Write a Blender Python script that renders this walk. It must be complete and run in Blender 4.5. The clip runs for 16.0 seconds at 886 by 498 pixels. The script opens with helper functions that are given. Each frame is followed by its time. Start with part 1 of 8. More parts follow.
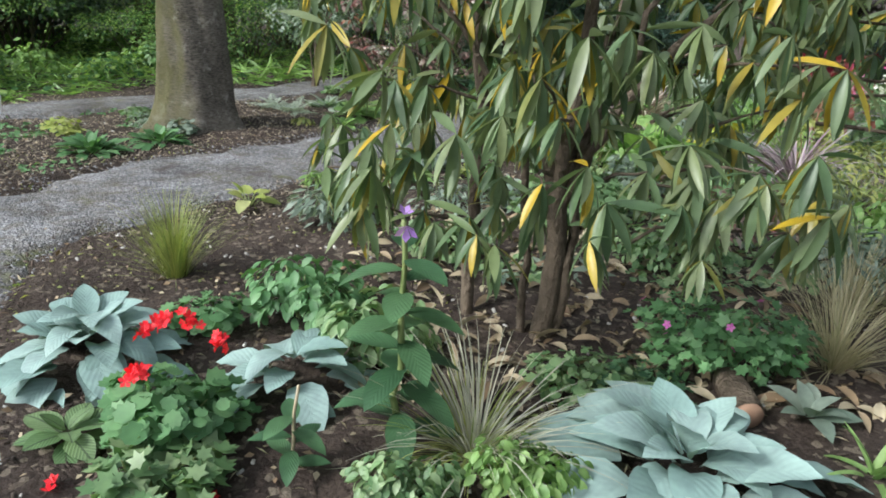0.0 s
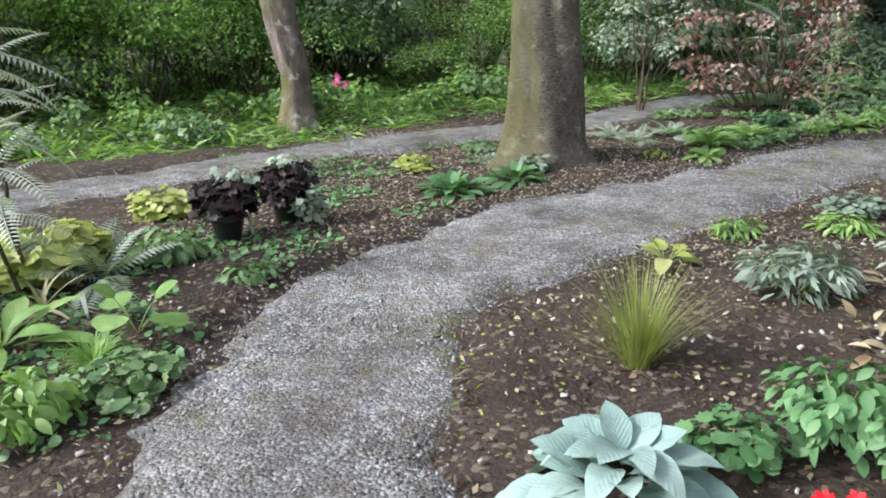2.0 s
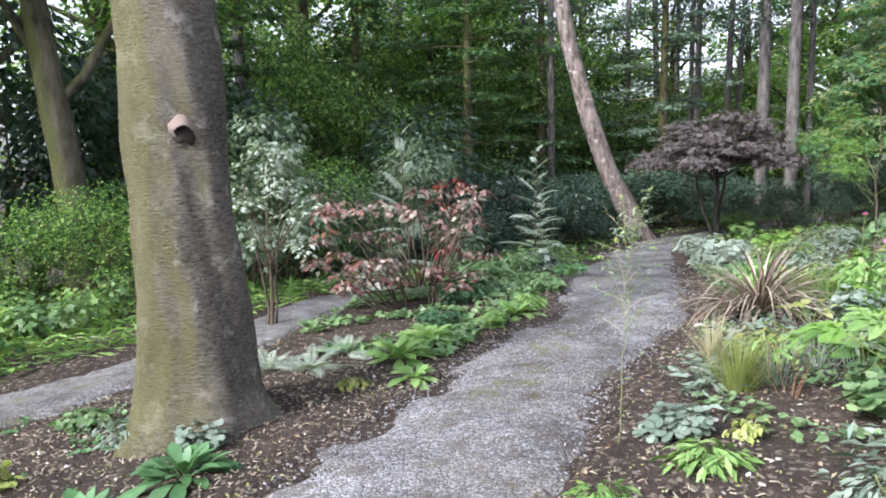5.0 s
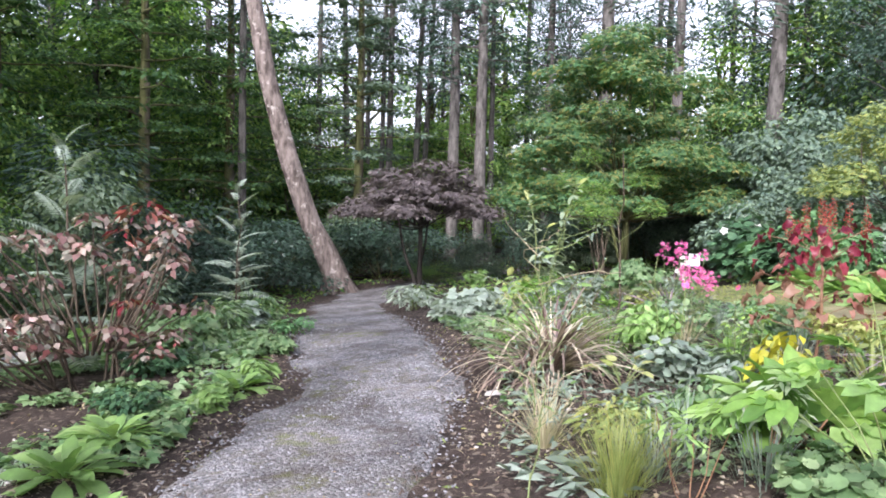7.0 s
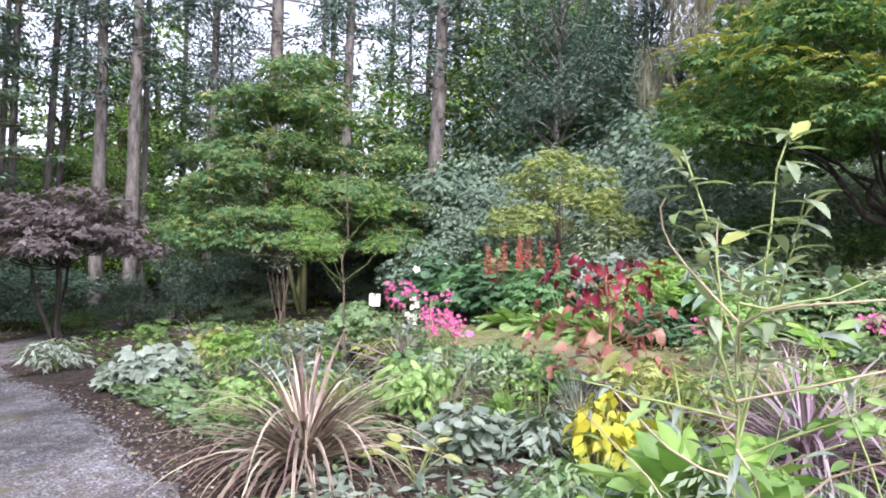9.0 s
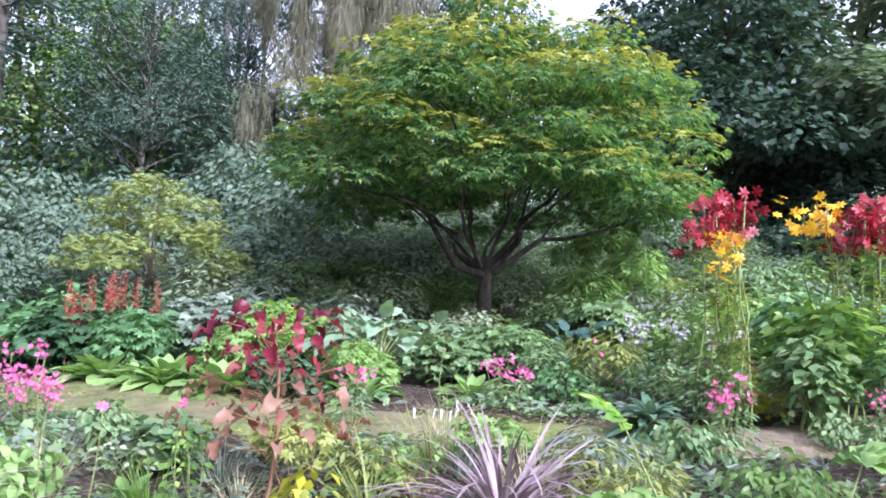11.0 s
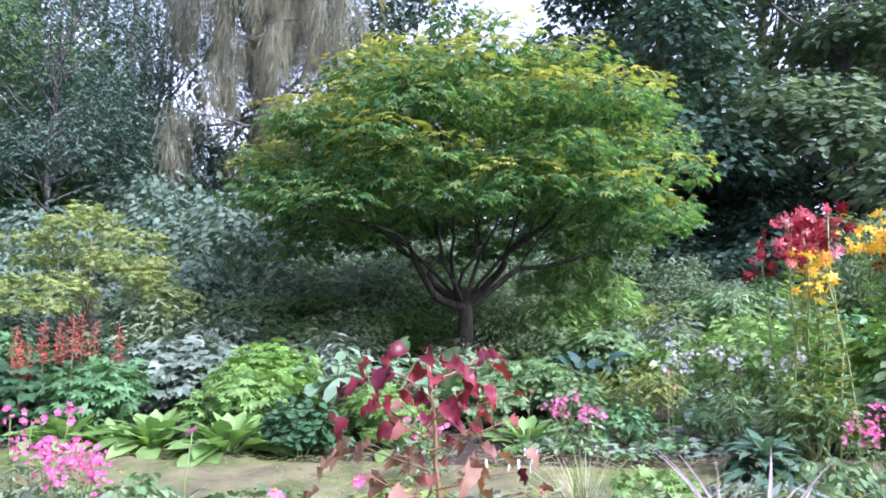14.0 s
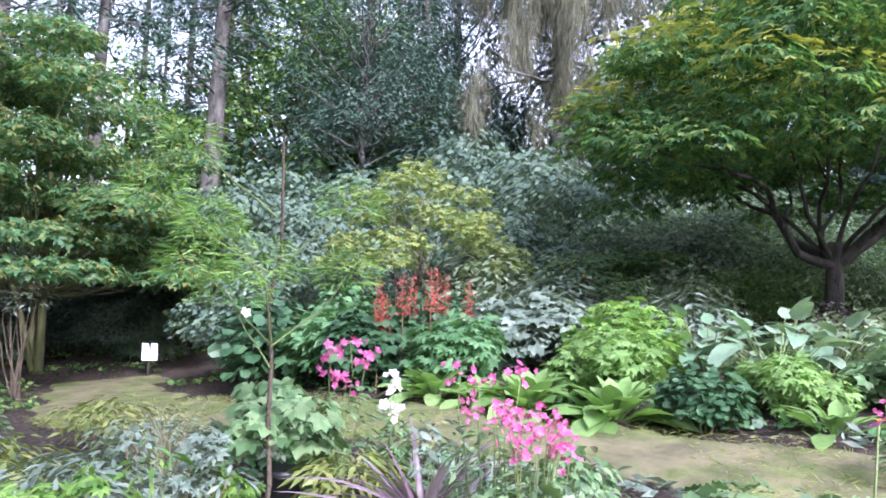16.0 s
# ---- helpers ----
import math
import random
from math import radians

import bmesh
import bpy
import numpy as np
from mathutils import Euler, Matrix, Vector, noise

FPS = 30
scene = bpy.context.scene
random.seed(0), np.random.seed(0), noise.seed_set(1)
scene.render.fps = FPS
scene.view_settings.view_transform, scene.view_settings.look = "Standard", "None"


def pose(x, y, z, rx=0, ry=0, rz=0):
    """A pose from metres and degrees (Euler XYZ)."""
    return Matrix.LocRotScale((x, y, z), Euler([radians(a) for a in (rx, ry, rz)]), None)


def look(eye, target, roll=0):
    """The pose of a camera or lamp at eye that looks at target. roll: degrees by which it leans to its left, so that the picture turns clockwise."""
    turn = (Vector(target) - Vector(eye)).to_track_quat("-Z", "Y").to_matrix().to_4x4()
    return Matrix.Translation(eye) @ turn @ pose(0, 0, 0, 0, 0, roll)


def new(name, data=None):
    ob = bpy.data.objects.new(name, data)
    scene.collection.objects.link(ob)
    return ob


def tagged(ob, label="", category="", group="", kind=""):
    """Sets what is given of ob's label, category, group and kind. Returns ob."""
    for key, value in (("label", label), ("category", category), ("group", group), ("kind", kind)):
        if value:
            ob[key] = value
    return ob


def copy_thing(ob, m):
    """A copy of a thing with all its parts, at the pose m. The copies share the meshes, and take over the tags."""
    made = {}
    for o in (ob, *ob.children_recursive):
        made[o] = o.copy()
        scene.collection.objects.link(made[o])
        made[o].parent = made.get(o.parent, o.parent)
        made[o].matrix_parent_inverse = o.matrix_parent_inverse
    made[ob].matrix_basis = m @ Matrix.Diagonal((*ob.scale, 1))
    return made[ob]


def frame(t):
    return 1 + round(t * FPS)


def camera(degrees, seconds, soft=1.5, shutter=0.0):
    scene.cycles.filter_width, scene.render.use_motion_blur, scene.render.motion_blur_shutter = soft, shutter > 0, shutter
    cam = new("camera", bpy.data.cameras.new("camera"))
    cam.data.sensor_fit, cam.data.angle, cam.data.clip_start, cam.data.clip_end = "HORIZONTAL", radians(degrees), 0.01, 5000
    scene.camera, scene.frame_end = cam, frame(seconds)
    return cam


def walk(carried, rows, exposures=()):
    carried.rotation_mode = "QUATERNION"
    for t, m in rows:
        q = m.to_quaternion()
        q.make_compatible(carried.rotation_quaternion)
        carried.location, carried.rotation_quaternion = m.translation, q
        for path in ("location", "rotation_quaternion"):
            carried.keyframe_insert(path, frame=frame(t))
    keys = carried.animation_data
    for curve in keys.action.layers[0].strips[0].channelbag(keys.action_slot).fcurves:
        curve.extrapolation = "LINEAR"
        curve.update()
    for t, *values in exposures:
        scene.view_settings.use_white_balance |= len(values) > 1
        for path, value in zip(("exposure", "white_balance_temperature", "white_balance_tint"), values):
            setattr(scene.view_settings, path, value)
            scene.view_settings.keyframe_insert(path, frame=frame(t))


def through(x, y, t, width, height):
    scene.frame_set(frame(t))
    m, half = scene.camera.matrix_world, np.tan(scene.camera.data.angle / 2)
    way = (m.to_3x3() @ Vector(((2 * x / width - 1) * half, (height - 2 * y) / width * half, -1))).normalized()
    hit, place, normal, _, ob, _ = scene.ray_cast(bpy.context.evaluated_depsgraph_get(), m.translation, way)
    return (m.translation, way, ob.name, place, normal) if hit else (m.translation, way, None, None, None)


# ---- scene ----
cam = camera(61.2, 16.0, 1.8)
walk(cam, [
    (0.0, look((0.098, 0.044, 1.533), (0.144, 1.895, 0.776), 5.1)),
    (0.5, look((-0.232, 0.214, 1.489), (-0.325, 2.014, 0.622), 5.2)),
    (1.0, look((-0.523, 0.341, 1.415), (-0.727, 2.093, 0.473), 4.6)),
    (1.5, look((-0.808, 0.464, 1.448), (-1.092, 2.206, 0.507), 3.4)),
    (2.0, look((-1.106, 0.725, 1.443), (-1.69, 2.489, 0.704), -0.6)),
    (2.5, look((-1.384, 0.97, 1.457), (-2.077, 2.753, 0.873), -1.9)),
    (3.0, look((-1.637, 1.292, 1.433), (-2.203, 3.135, 0.9), -1.7)),
    (3.5, look((-1.838, 1.686, 1.358), (-2.217, 3.585, 0.859), -1.3)),
    (4.0, look((-2.048, 2.055, 1.282), (-2.123, 4.011, 0.871), -1.3)),
    (4.5, look((-2.148, 2.43, 1.278), (-1.874, 4.385, 0.957), -1.5)),
    (5.0, look((-2.193, 2.864, 1.259), (-1.64, 4.769, 1.001), -1.3)),
    (5.2, look((-2.226, 2.995, 1.237), (-1.581, 4.874, 1.002), -1.2)),
    (7.3, look((-1.764, 5.039, 0.935), (-0.367, 6.467, 0.84), 1.5)),
    (7.5, look((-1.704, 5.185, 0.919), (-0.248, 6.553, 0.834), 1.5)),
    (8.0, look((-1.587, 5.534, 0.914), (0.013, 6.734, 0.853), 1.6)),
    (8.5, look((-1.429, 5.871, 0.926), (0.298, 6.878, 0.899), 1.6)),
    (9.0, look((-1.094, 6.183, 0.896), (0.749, 6.959, 0.917), 1.7)),
    (9.5, look((-0.923, 6.38, 0.92), (1.007, 6.9, 0.974), 2.0)),
    (10.0, look((-0.74, 6.585, 0.943), (1.244, 6.819, 1.043), 2.8)),
    (10.2, look((-0.678, 6.64, 0.929), (1.315, 6.754, 1.046), 3.0)),
    (12.3, look((0.021, 7.215, 0.932), (1.851, 6.44, 1.156), 1.9)),
    (12.5, look((0.089, 7.275, 0.949), (1.904, 6.47, 1.186), 1.8)),
    (13.0, look((0.149, 7.493, 0.946), (1.965, 6.696, 1.205), 1.0)),
    (13.5, look((0.294, 7.76, 0.962), (2.142, 7.044, 1.233), 0.7)),
    (14.0, look((0.575, 7.985, 0.91), (2.466, 7.389, 1.173), 0.6)),
    (14.5, look((0.787, 8.15, 0.894), (2.723, 7.705, 1.126), 0.7)),
    (15.0, look((1.04, 8.352, 0.891), (3.007, 8.054, 1.094), 1.1)),
    (15.5, look((1.281, 8.575, 0.864), (3.269, 8.45, 1.039), 1.7)),
    (16.0, look((1.527, 8.825, 0.852), (3.52, 8.912, 1.0), 2.1)),
], exposures=[(0.0, 1.04, 6050.0, 5.0), (1.5, 1.28, 6150.0, 7.0), (3.5, 1.6, 6050.0, 10.0), (5.0, 1.72, 5900.0, 14.0), (8.0, 1.68, 6000.0, 22.0), (10.0, 1.78, 5850.0, 25.0), (12.0, 1.86, 5350.0, 22.0), (14.0, 1.92, 5350.0, 26.0), (16.0, 1.94, 5450.0, 26.0)])

# ---- world, sun ----
world = bpy.data.worlds.new("overcast_sky")
scene.world = world
world.use_nodes = True
wn = world.node_tree
sky = wn.nodes.new("ShaderNodeTexSky")
sky.sky_type = 'NISHITA'
sky.sun_disc = False
sky.sun_elevation, sky.sun_rotation = radians(37), radians(243)
sky.dust_density, sky.air_density, sky.ozone_density = 3.0, 1.0, 1.0
veil = wn.nodes.new("ShaderNodeHueSaturation")
veil.inputs["Saturation"].default_value = 0.3
wn.links.new(sky.outputs[0], veil.inputs["Color"])
wn.links.new(veil.outputs[0], wn.nodes["Background"].inputs[0])
wn.nodes["Background"].inputs[1].default_value = 0.15
sun_data = bpy.data.lights.new("sun", 'SUN')
sun_data.energy, sun_data.angle, sun_data.color = 1.7, radians(8.0), (1.0, 0.96, 0.87)
sun = new("sun", sun_data)
sun.matrix_basis = look((-0.891 * 30, -0.454 * 30, 22.6), (0, 0, 0))

# ---- the lie of the land and small numeric helpers ----
RNG = np.random.default_rng(7)
TABLE = np.random.default_rng(3).random((256, 256))


def vnoise(x, y, scale, seed=0):
    """Smooth value noise between 0 and 1."""
    x, y = np.asarray(x, float) / scale + seed * 17.3, np.asarray(y, float) / scale + seed * 9.1
    i, j = np.floor(x).astype(int), np.floor(y).astype(int)
    u, v = x - i, y - j
    u, v = u * u * (3 - 2 * u), v * v * (3 - 2 * v)
    a, b = TABLE[i % 256, j % 256], TABLE[(i + 1) % 256, j % 256]
    c, d = TABLE[i % 256, (j + 1) % 256], TABLE[(i + 1) % 256, (j + 1) % 256]
    return (a * (1 - u) + b * u) * (1 - v) + (c * (1 - u) + d * u) * v


def land(x, y):
    """Height of the sloping garden, which falls away towards the wood."""
    x, y = np.asarray(x, float), np.asarray(y, float)
    u = np.clip((0.45 * x + 0.9 * y - 11) / 8, 0, 1)
    return 0.05 + 1.65 * np.tanh((x - y) / 30) - 0.62 * u * u * (3 - 2 * u)


def spline(points, step):
    """Catmull-Rom through rows of numbers."""
    p = np.array(points, float)
    p = np.vstack([2 * p[0] - p[1], p, 2 * p[-1] - p[-2]])
    out = []
    for k in range(1, len(p) - 2):
        n = max(2, int(np.linalg.norm(p[k + 1, :2] - p[k, :2]) / step))
        t = np.linspace(0, 1, n, endpoint=False)[:, None]
        out.append(0.5 * (2 * p[k] + (p[k + 1] - p[k - 1]) * t + (2 * p[k - 1] - 5 * p[k] + 4 * p[k + 1] - p[k + 2]) * t ** 2
                          + (3 * p[k] - p[k - 1] - 3 * p[k + 1] + p[k + 2]) * t ** 3))
    return np.vstack(out + [p[-2:-1]])


# centre x, y and half width
MAIN_PATH = spline([(4.5, -2.6, 0.8), (2.2, -1.3, 0.8), (0.3, -0.25, 0.8), (-1.25, 0.75, 0.75), (-2.15, 2.0, 0.68), (-2.45, 3.0, 0.62),
                    (-2.62, 4.1, 0.66), (-2.25, 5.0, 0.72), (-1.75, 5.85, 0.74), (-1.0, 6.75, 0.74), (-0.3, 7.6, 0.72), (0.55, 8.5, 0.72),
                    (1.55, 9.5, 0.72), (2.4, 10.9, 0.72), (3.5, 12.8, 0.72), (4.9, 15.0, 0.76), (6.2, 17.0, 0.8), (7.5, 18.6, 0.85), (9.4, 19.7, 0.8), (12, 20.2, 0.7), (17, 20.0, 0.6)], 0.08)
BACK_PATH = spline([(-9.6, 1.8, 0.5), (-7.8, 4.3, 0.5), (-6.35, 6.2, 0.5), (-5.5, 7.4, 0.48), (-4.75, 8.35, 0.48), (-3.6, 9.45, 0.52), (-2.5, 10.3, 0.55),
                    (-1.6, 11.6, 0.5), (-0.4, 13.0, 0.55), (1.6, 14.2, 0.6)], 0.08)
LAWN = spline([(9.0, -3.6, 0.9), (6.2, -0.6, 0.8), (4.9, 1.5, 0.6), (4.6, 3.2, 0.5), (4.95, 4.8, 0.42), (5.45, 6.0, 0.52), (5.95, 7.15, 0.58), (6.75, 8.35, 0.62),
               (7.9, 9.9, 0.7), (9.1, 11.7, 0.8), (10.8, 13.2, 0.9), (14, 15, 0.9)], 0.08)


def nearness(x, y, line):
    """Distance to a line over its half width: below 1 inside."""
    x, y = np.asarray(x, float).ravel(), np.asarray(y, float).ravel()
    out = np.full(len(x), 99.0)
    pts = line[::3]
    for s in range(0, len(x), 20000):
        d = np.hypot(x[s:s + 20000, None] - pts[:, 0], y[s:s + 20000, None] - pts[:, 1])
        k = d.argmin(1)
        out[s:s + 20000] = d[np.arange(len(k)), k] / pts[k, 2]
    return out


# ---- materials ----
def shader(name):
    m = bpy.data.materials.new(name)
    m.use_nodes = True
    nt = m.node_tree
    return m, nt, nt.nodes["Principled BSDF"], nt.nodes["Material Output"]


def node(nt, kind, **values):
    n = nt.nodes.new(kind)
    for key, value in values.items():
        n.inputs[key.replace("_", " ")].default_value = value
    return n


def ramp(nt, source, stops):
    r = nt.nodes.new("ShaderNodeValToRGB")
    el = r.color_ramp.elements
    while len(el) < len(stops):
        el.new(0.5)
    for e, (p, c) in zip(el, stops):
        e.position, e.color = p, (*c, 1)
    nt.links.new(source, r.inputs[0])
    return r.outputs[0]


def noise_of(nt, scale, detail=4, rough=0.6, coords=None):
    n = node(nt, "ShaderNodeTexNoise", Scale=scale, Detail=detail, Roughness=rough)
    if coords is not None:
        nt.links.new(coords, n.inputs["Vector"])
    return n.outputs["Fac"]


def mixed(nt, fac, a, b, mode='MIX'):
    m = nt.nodes.new("ShaderNodeMix")
    m.data_type, m.blend_type = 'RGBA', mode
    for sock, v in ((m.inputs[0], fac), (m.inputs[6], a), (m.inputs[7], b)):
        if isinstance(v, (int, float)):
            sock.default_value = v
        elif isinstance(v, tuple):
            sock.default_value = (*v, 1)
        else:
            nt.links.new(v, sock)
    return m.outputs[2]


def mathed(nt, op, a, b=0.5, c=0.0):
    m = nt.nodes.new("ShaderNodeMath")
    m.operation = op
    for sock, v in zip(m.inputs, (a, b, c)):
        if isinstance(v, (int, float)):
            sock.default_value = v
        else:
            nt.links.new(v, sock)
    return m.outputs[0]


def bumped(nt, bsdf, height, strength, distance):
    b = node(nt, "ShaderNodeBump", Strength=strength, Distance=distance)
    nt.links.new(height, b.inputs["Height"])
    nt.links.new(b.outputs[0], bsdf.inputs["Normal"])
    return b.outputs[0]


def leaf_material(name, stops, rough=0.45, through=0.3, veins=0.0, spec=0.4, island=True, midrib=None):
    """Leaf: colours spread over the single leaves, light let through, blotches and, where leaves are large, veins."""
    m, nt, bsdf, out = shader(name)
    geo = nt.nodes.new("ShaderNodeNewGeometry")
    info = nt.nodes.new("ShaderNodeObjectInfo")
    rnd = mathed(nt, 'FRACT', mathed(nt, 'ADD', geo.outputs["Random Per Island"], info.outputs["Random"]))
    stops = [(0.94 * r + 0.06 * g, 0.93 * g, b + 0.12 * g) if g > r and g > b else (r, g, b) for r, g, b in stops]
    n = len(stops)
    col = ramp(nt, rnd, [(i / max(1, n - 1), c) for i, c in enumerate(stops)])
    tc = nt.nodes.new("ShaderNodeTexCoord")
    blotch = noise_of(nt, 9.0, 3, 0.6, tc.outputs["Object"])
    col = mixed(nt, 1.0, col, ramp(nt, blotch, [(0.3, (0.72, 0.72, 0.7)), (0.7, (1.2, 1.2, 1.12))]), 'MULTIPLY')
    if veins:
        uv = nt.nodes.new("ShaderNodeUVMap")
        sep = nt.nodes.new("ShaderNodeSeparateXYZ")
        nt.links.new(uv.outputs[0], sep.inputs[0])
        u = mathed(nt, 'ABSOLUTE', mathed(nt, 'SUBTRACT', sep.outputs[0], 0.5))
        rib = mathed(nt, 'LESS_THAN', u, 0.035)
        wave = mathed(nt, 'SINE', mathed(nt, 'MULTIPLY', mathed(nt, 'SUBTRACT', sep.outputs[1], mathed(nt, 'MULTIPLY', u, 0.8)), 60.0))
        line = mathed(nt, 'GREATER_THAN', wave, 0.72)
        height = mathed(nt, 'ADD', mathed(nt, 'MULTIPLY', rib, -1.0), mathed(nt, 'MULTIPLY', wave, 0.25))
        bumped(nt, bsdf, height, veins, 0.004)
        if midrib:
            col = mixed(nt, mathed(nt, 'MULTIPLY', mathed(nt, 'MAXIMUM', rib, mathed(nt, 'MULTIPLY', line, 0.6)), 0.8), col, midrib)
    nt.links.new(col, bsdf.inputs["Base Color"])
    bsdf.inputs["Roughness"].default_value = rough
    bsdf.inputs["Specular IOR Level"].default_value = spec
    tr = nt.nodes.new("ShaderNodeBsdfTranslucent")
    nt.links.new(mixed(nt, 1.0, col, (1.25, 1.35, 0.7), 'MULTIPLY'), tr.inputs[0])
    mix = node(nt, "ShaderNodeMixShader", Fac=through)
    nt.links.new(bsdf.outputs[0], mix.inputs[1])
    nt.links.new(tr.outputs[0], mix.inputs[2])
    nt.links.new(mix.outputs[0], out.inputs[0])
    return m


def bark_material(name, dark, light, moss=None, band=0.0, scale=9.0, patches=None):
    m, nt, bsdf, out = shader(name)
    tc = nt.nodes.new("ShaderNodeTexCoord")
    mp = node(nt, "ShaderNodeMapping")
    mp.inputs["Scale"].default_value = (1, 1, 1.5 if band else 3.4 if scale > 20 else 0.25)
    nt.links.new(tc.outputs["Object"], mp.inputs[0])
    fine = noise_of(nt, scale, 6, 0.65, mp.outputs[0])
    broad = noise_of(nt, 2.2, 3, 0.6, tc.outputs["Object"])
    col = ramp(nt, mathed(nt, 'ADD', mathed(nt, 'MULTIPLY', fine, 0.65), mathed(nt, 'MULTIPLY', broad, 0.35)), [(0.38, dark), (0.6, light)])
    if patches:
        col = mixed(nt, ramp(nt, noise_of(nt, 5.0, 5, 0.7, tc.outputs["Object"]), [(0.57, (0, 0, 0)), (0.64, (1, 1, 1))]), col, patches)
    if moss:
        geo = nt.nodes.new("ShaderNodeNewGeometry")
        sep = nt.nodes.new("ShaderNodeSeparateXYZ")
        nt.links.new(geo.outputs["Normal"], sep.inputs[0])
        side = mathed(nt, 'MULTIPLY', mathed(nt, 'ADD', mathed(nt, 'MULTIPLY', sep.outputs[0], -0.8), 0.25), 0.55)
        grow = mathed(nt, 'ADD', side, noise_of(nt, 3.1, 5, 0.7, tc.outputs["Object"]))
        col = mixed(nt, ramp(nt, grow, [(0.52, (0, 0, 0)), (0.85, (0.75, 0.75, 0.75))]), col, moss)
    nt.links.new(col, bsdf.inputs["Base Color"])
    bsdf.inputs["Roughness"].default_value = 0.9
    bsdf.inputs["Specular IOR Level"].default_value = 0.2
    bumped(nt, bsdf, mathed(nt, 'ADD', fine, mathed(nt, 'MULTIPLY', noise_of(nt, scale * 2.7, 3, 0.6, tc.outputs["Object"]), 0.5)), 1.0, 0.035)
    return m


def earth_material(name, kind):
    m, nt, bsdf, out = shader(name)
    tc = nt.nodes.new("ShaderNodeTexCoord")
    co = tc.outputs["Object"]
    fine, mid, broad = noise_of(nt, 55, 5, 0.7, co), noise_of(nt, 7, 4, 0.6, co), noise_of(nt, 0.9, 3, 0.55, co)
    vor = node(nt, "ShaderNodeTexVoronoi", Scale=75.0 if kind == "gravel" else 34.0)
    nt.links.new(co, vor.inputs["Vector"])
    sep = nt.nodes.new("ShaderNodeSeparateColor")
    nt.links.new(vor.outputs["Color"], sep.inputs[0])
    if kind == "gravel":
        col = ramp(nt, sep.outputs[0], [(0.0, (0.08, 0.08, 0.086)), (0.45, (0.165, 0.164, 0.177)), (0.8, (0.25, 0.247, 0.26)), (1.0, (0.38, 0.375, 0.38))])
        col = mixed(nt, ramp(nt, mid, [(0.44, (0, 0, 0)), (0.66, (0.7, 0.7, 0.7))]), col, (0.1, 0.083, 0.066))
        col = mixed(nt, ramp(nt, broad, [(0.46, (0, 0, 0)), (0.62, (0.3, 0.3, 0.3))]), col, (0.12, 0.1, 0.08))
        moss = ramp(nt, mathed(nt, 'ADD', mathed(nt, 'MULTIPLY', broad, 0.55), mathed(nt, 'MULTIPLY', mid, 0.45)), [(0.57, (0, 0, 0)), (0.66, (0.7, 0.7, 0.7))])
        col = mixed(nt, moss, col, (0.13, 0.15, 0.05))
        col = mixed(nt, 1.0, col, ramp(nt, noise_of(nt, 1.6, 4, 0.65, co), [(0.36, (0.62, 0.6, 0.6)), (0.64, (1.3, 1.3, 1.3))]), 'MULTIPLY')
        height = mathed(nt, 'ADD', mathed(nt, 'MULTIPLY', vor.outputs["Distance"], -1.0), fine)
        bumped(nt, bsdf, height, 0.8, 0.012)
    elif kind == "soil":
        col = ramp(nt, mathed(nt, 'ADD', mathed(nt, 'MULTIPLY', fine, 0.6), mathed(nt, 'MULTIPLY', mid, 0.4)),
                   [(0.3, (0.012, 0.0085, 0.0075)), (0.5, (0.038, 0.027, 0.023)), (0.68, (0.1, 0.074, 0.062))])
        col = mixed(nt, ramp(nt, sep.outputs[1], [(0.86, (0, 0, 0)), (0.9, (0.8, 0.8, 0.8))]), col, (0.2, 0.165, 0.13))
        col = mixed(nt, ramp(nt, broad, [(0.42, (0, 0, 0)), (0.66, (0.45, 0.45, 0.45))]), col, (0.085, 0.062, 0.05))
        bumped(nt, bsdf, mathed(nt, 'ADD', fine, mathed(nt, 'MULTIPLY', vor.outputs["Distance"], -0.5)), 0.9, 0.02)
    elif kind == "earth":
        col = ramp(nt, mathed(nt, 'ADD', mathed(nt, 'MULTIPLY', mid, 0.5), mathed(nt, 'MULTIPLY', fine, 0.5)), [(0.34, (0.13, 0.1, 0.075)), (0.52, (0.22, 0.18, 0.14)), (0.7, (0.3, 0.26, 0.21))])
        bumped(nt, bsdf, fine, 0.6, 0.012)
    else:
        col = ramp(nt, mathed(nt, 'ADD', mathed(nt, 'MULTIPLY', mid, 0.5), mathed(nt, 'MULTIPLY', fine, 0.5)),
                   [(0.34, (0.08, 0.11, 0.035)), (0.5, (0.14, 0.17, 0.055)), (0.7, (0.22, 0.22, 0.1))])
        col = mixed(nt, ramp(nt, mathed(nt, 'ADD', mathed(nt, 'MULTIPLY', broad, 0.6), mathed(nt, 'MULTIPLY', mid, 0.4)), [(0.42, (0, 0, 0)), (0.56, (0.8, 0.8, 0.8))]), col, (0.19, 0.155, 0.105))
        col = mixed(nt, 1.0, col, ramp(nt, noise_of(nt, 3.0, 5, 0.7, co), [(0.35, (0.6, 0.62, 0.6)), (0.65, (1.25, 1.25, 1.2))]), 'MULTIPLY')
        bumped(nt, bsdf, fine, 0.6, 0.015)
    nt.links.new(col, bsdf.inputs["Base Color"])
    bsdf.inputs["Roughness"].default_value = 0.92
    bsdf.inputs["Specular IOR Level"].default_value = 0.25
    return m


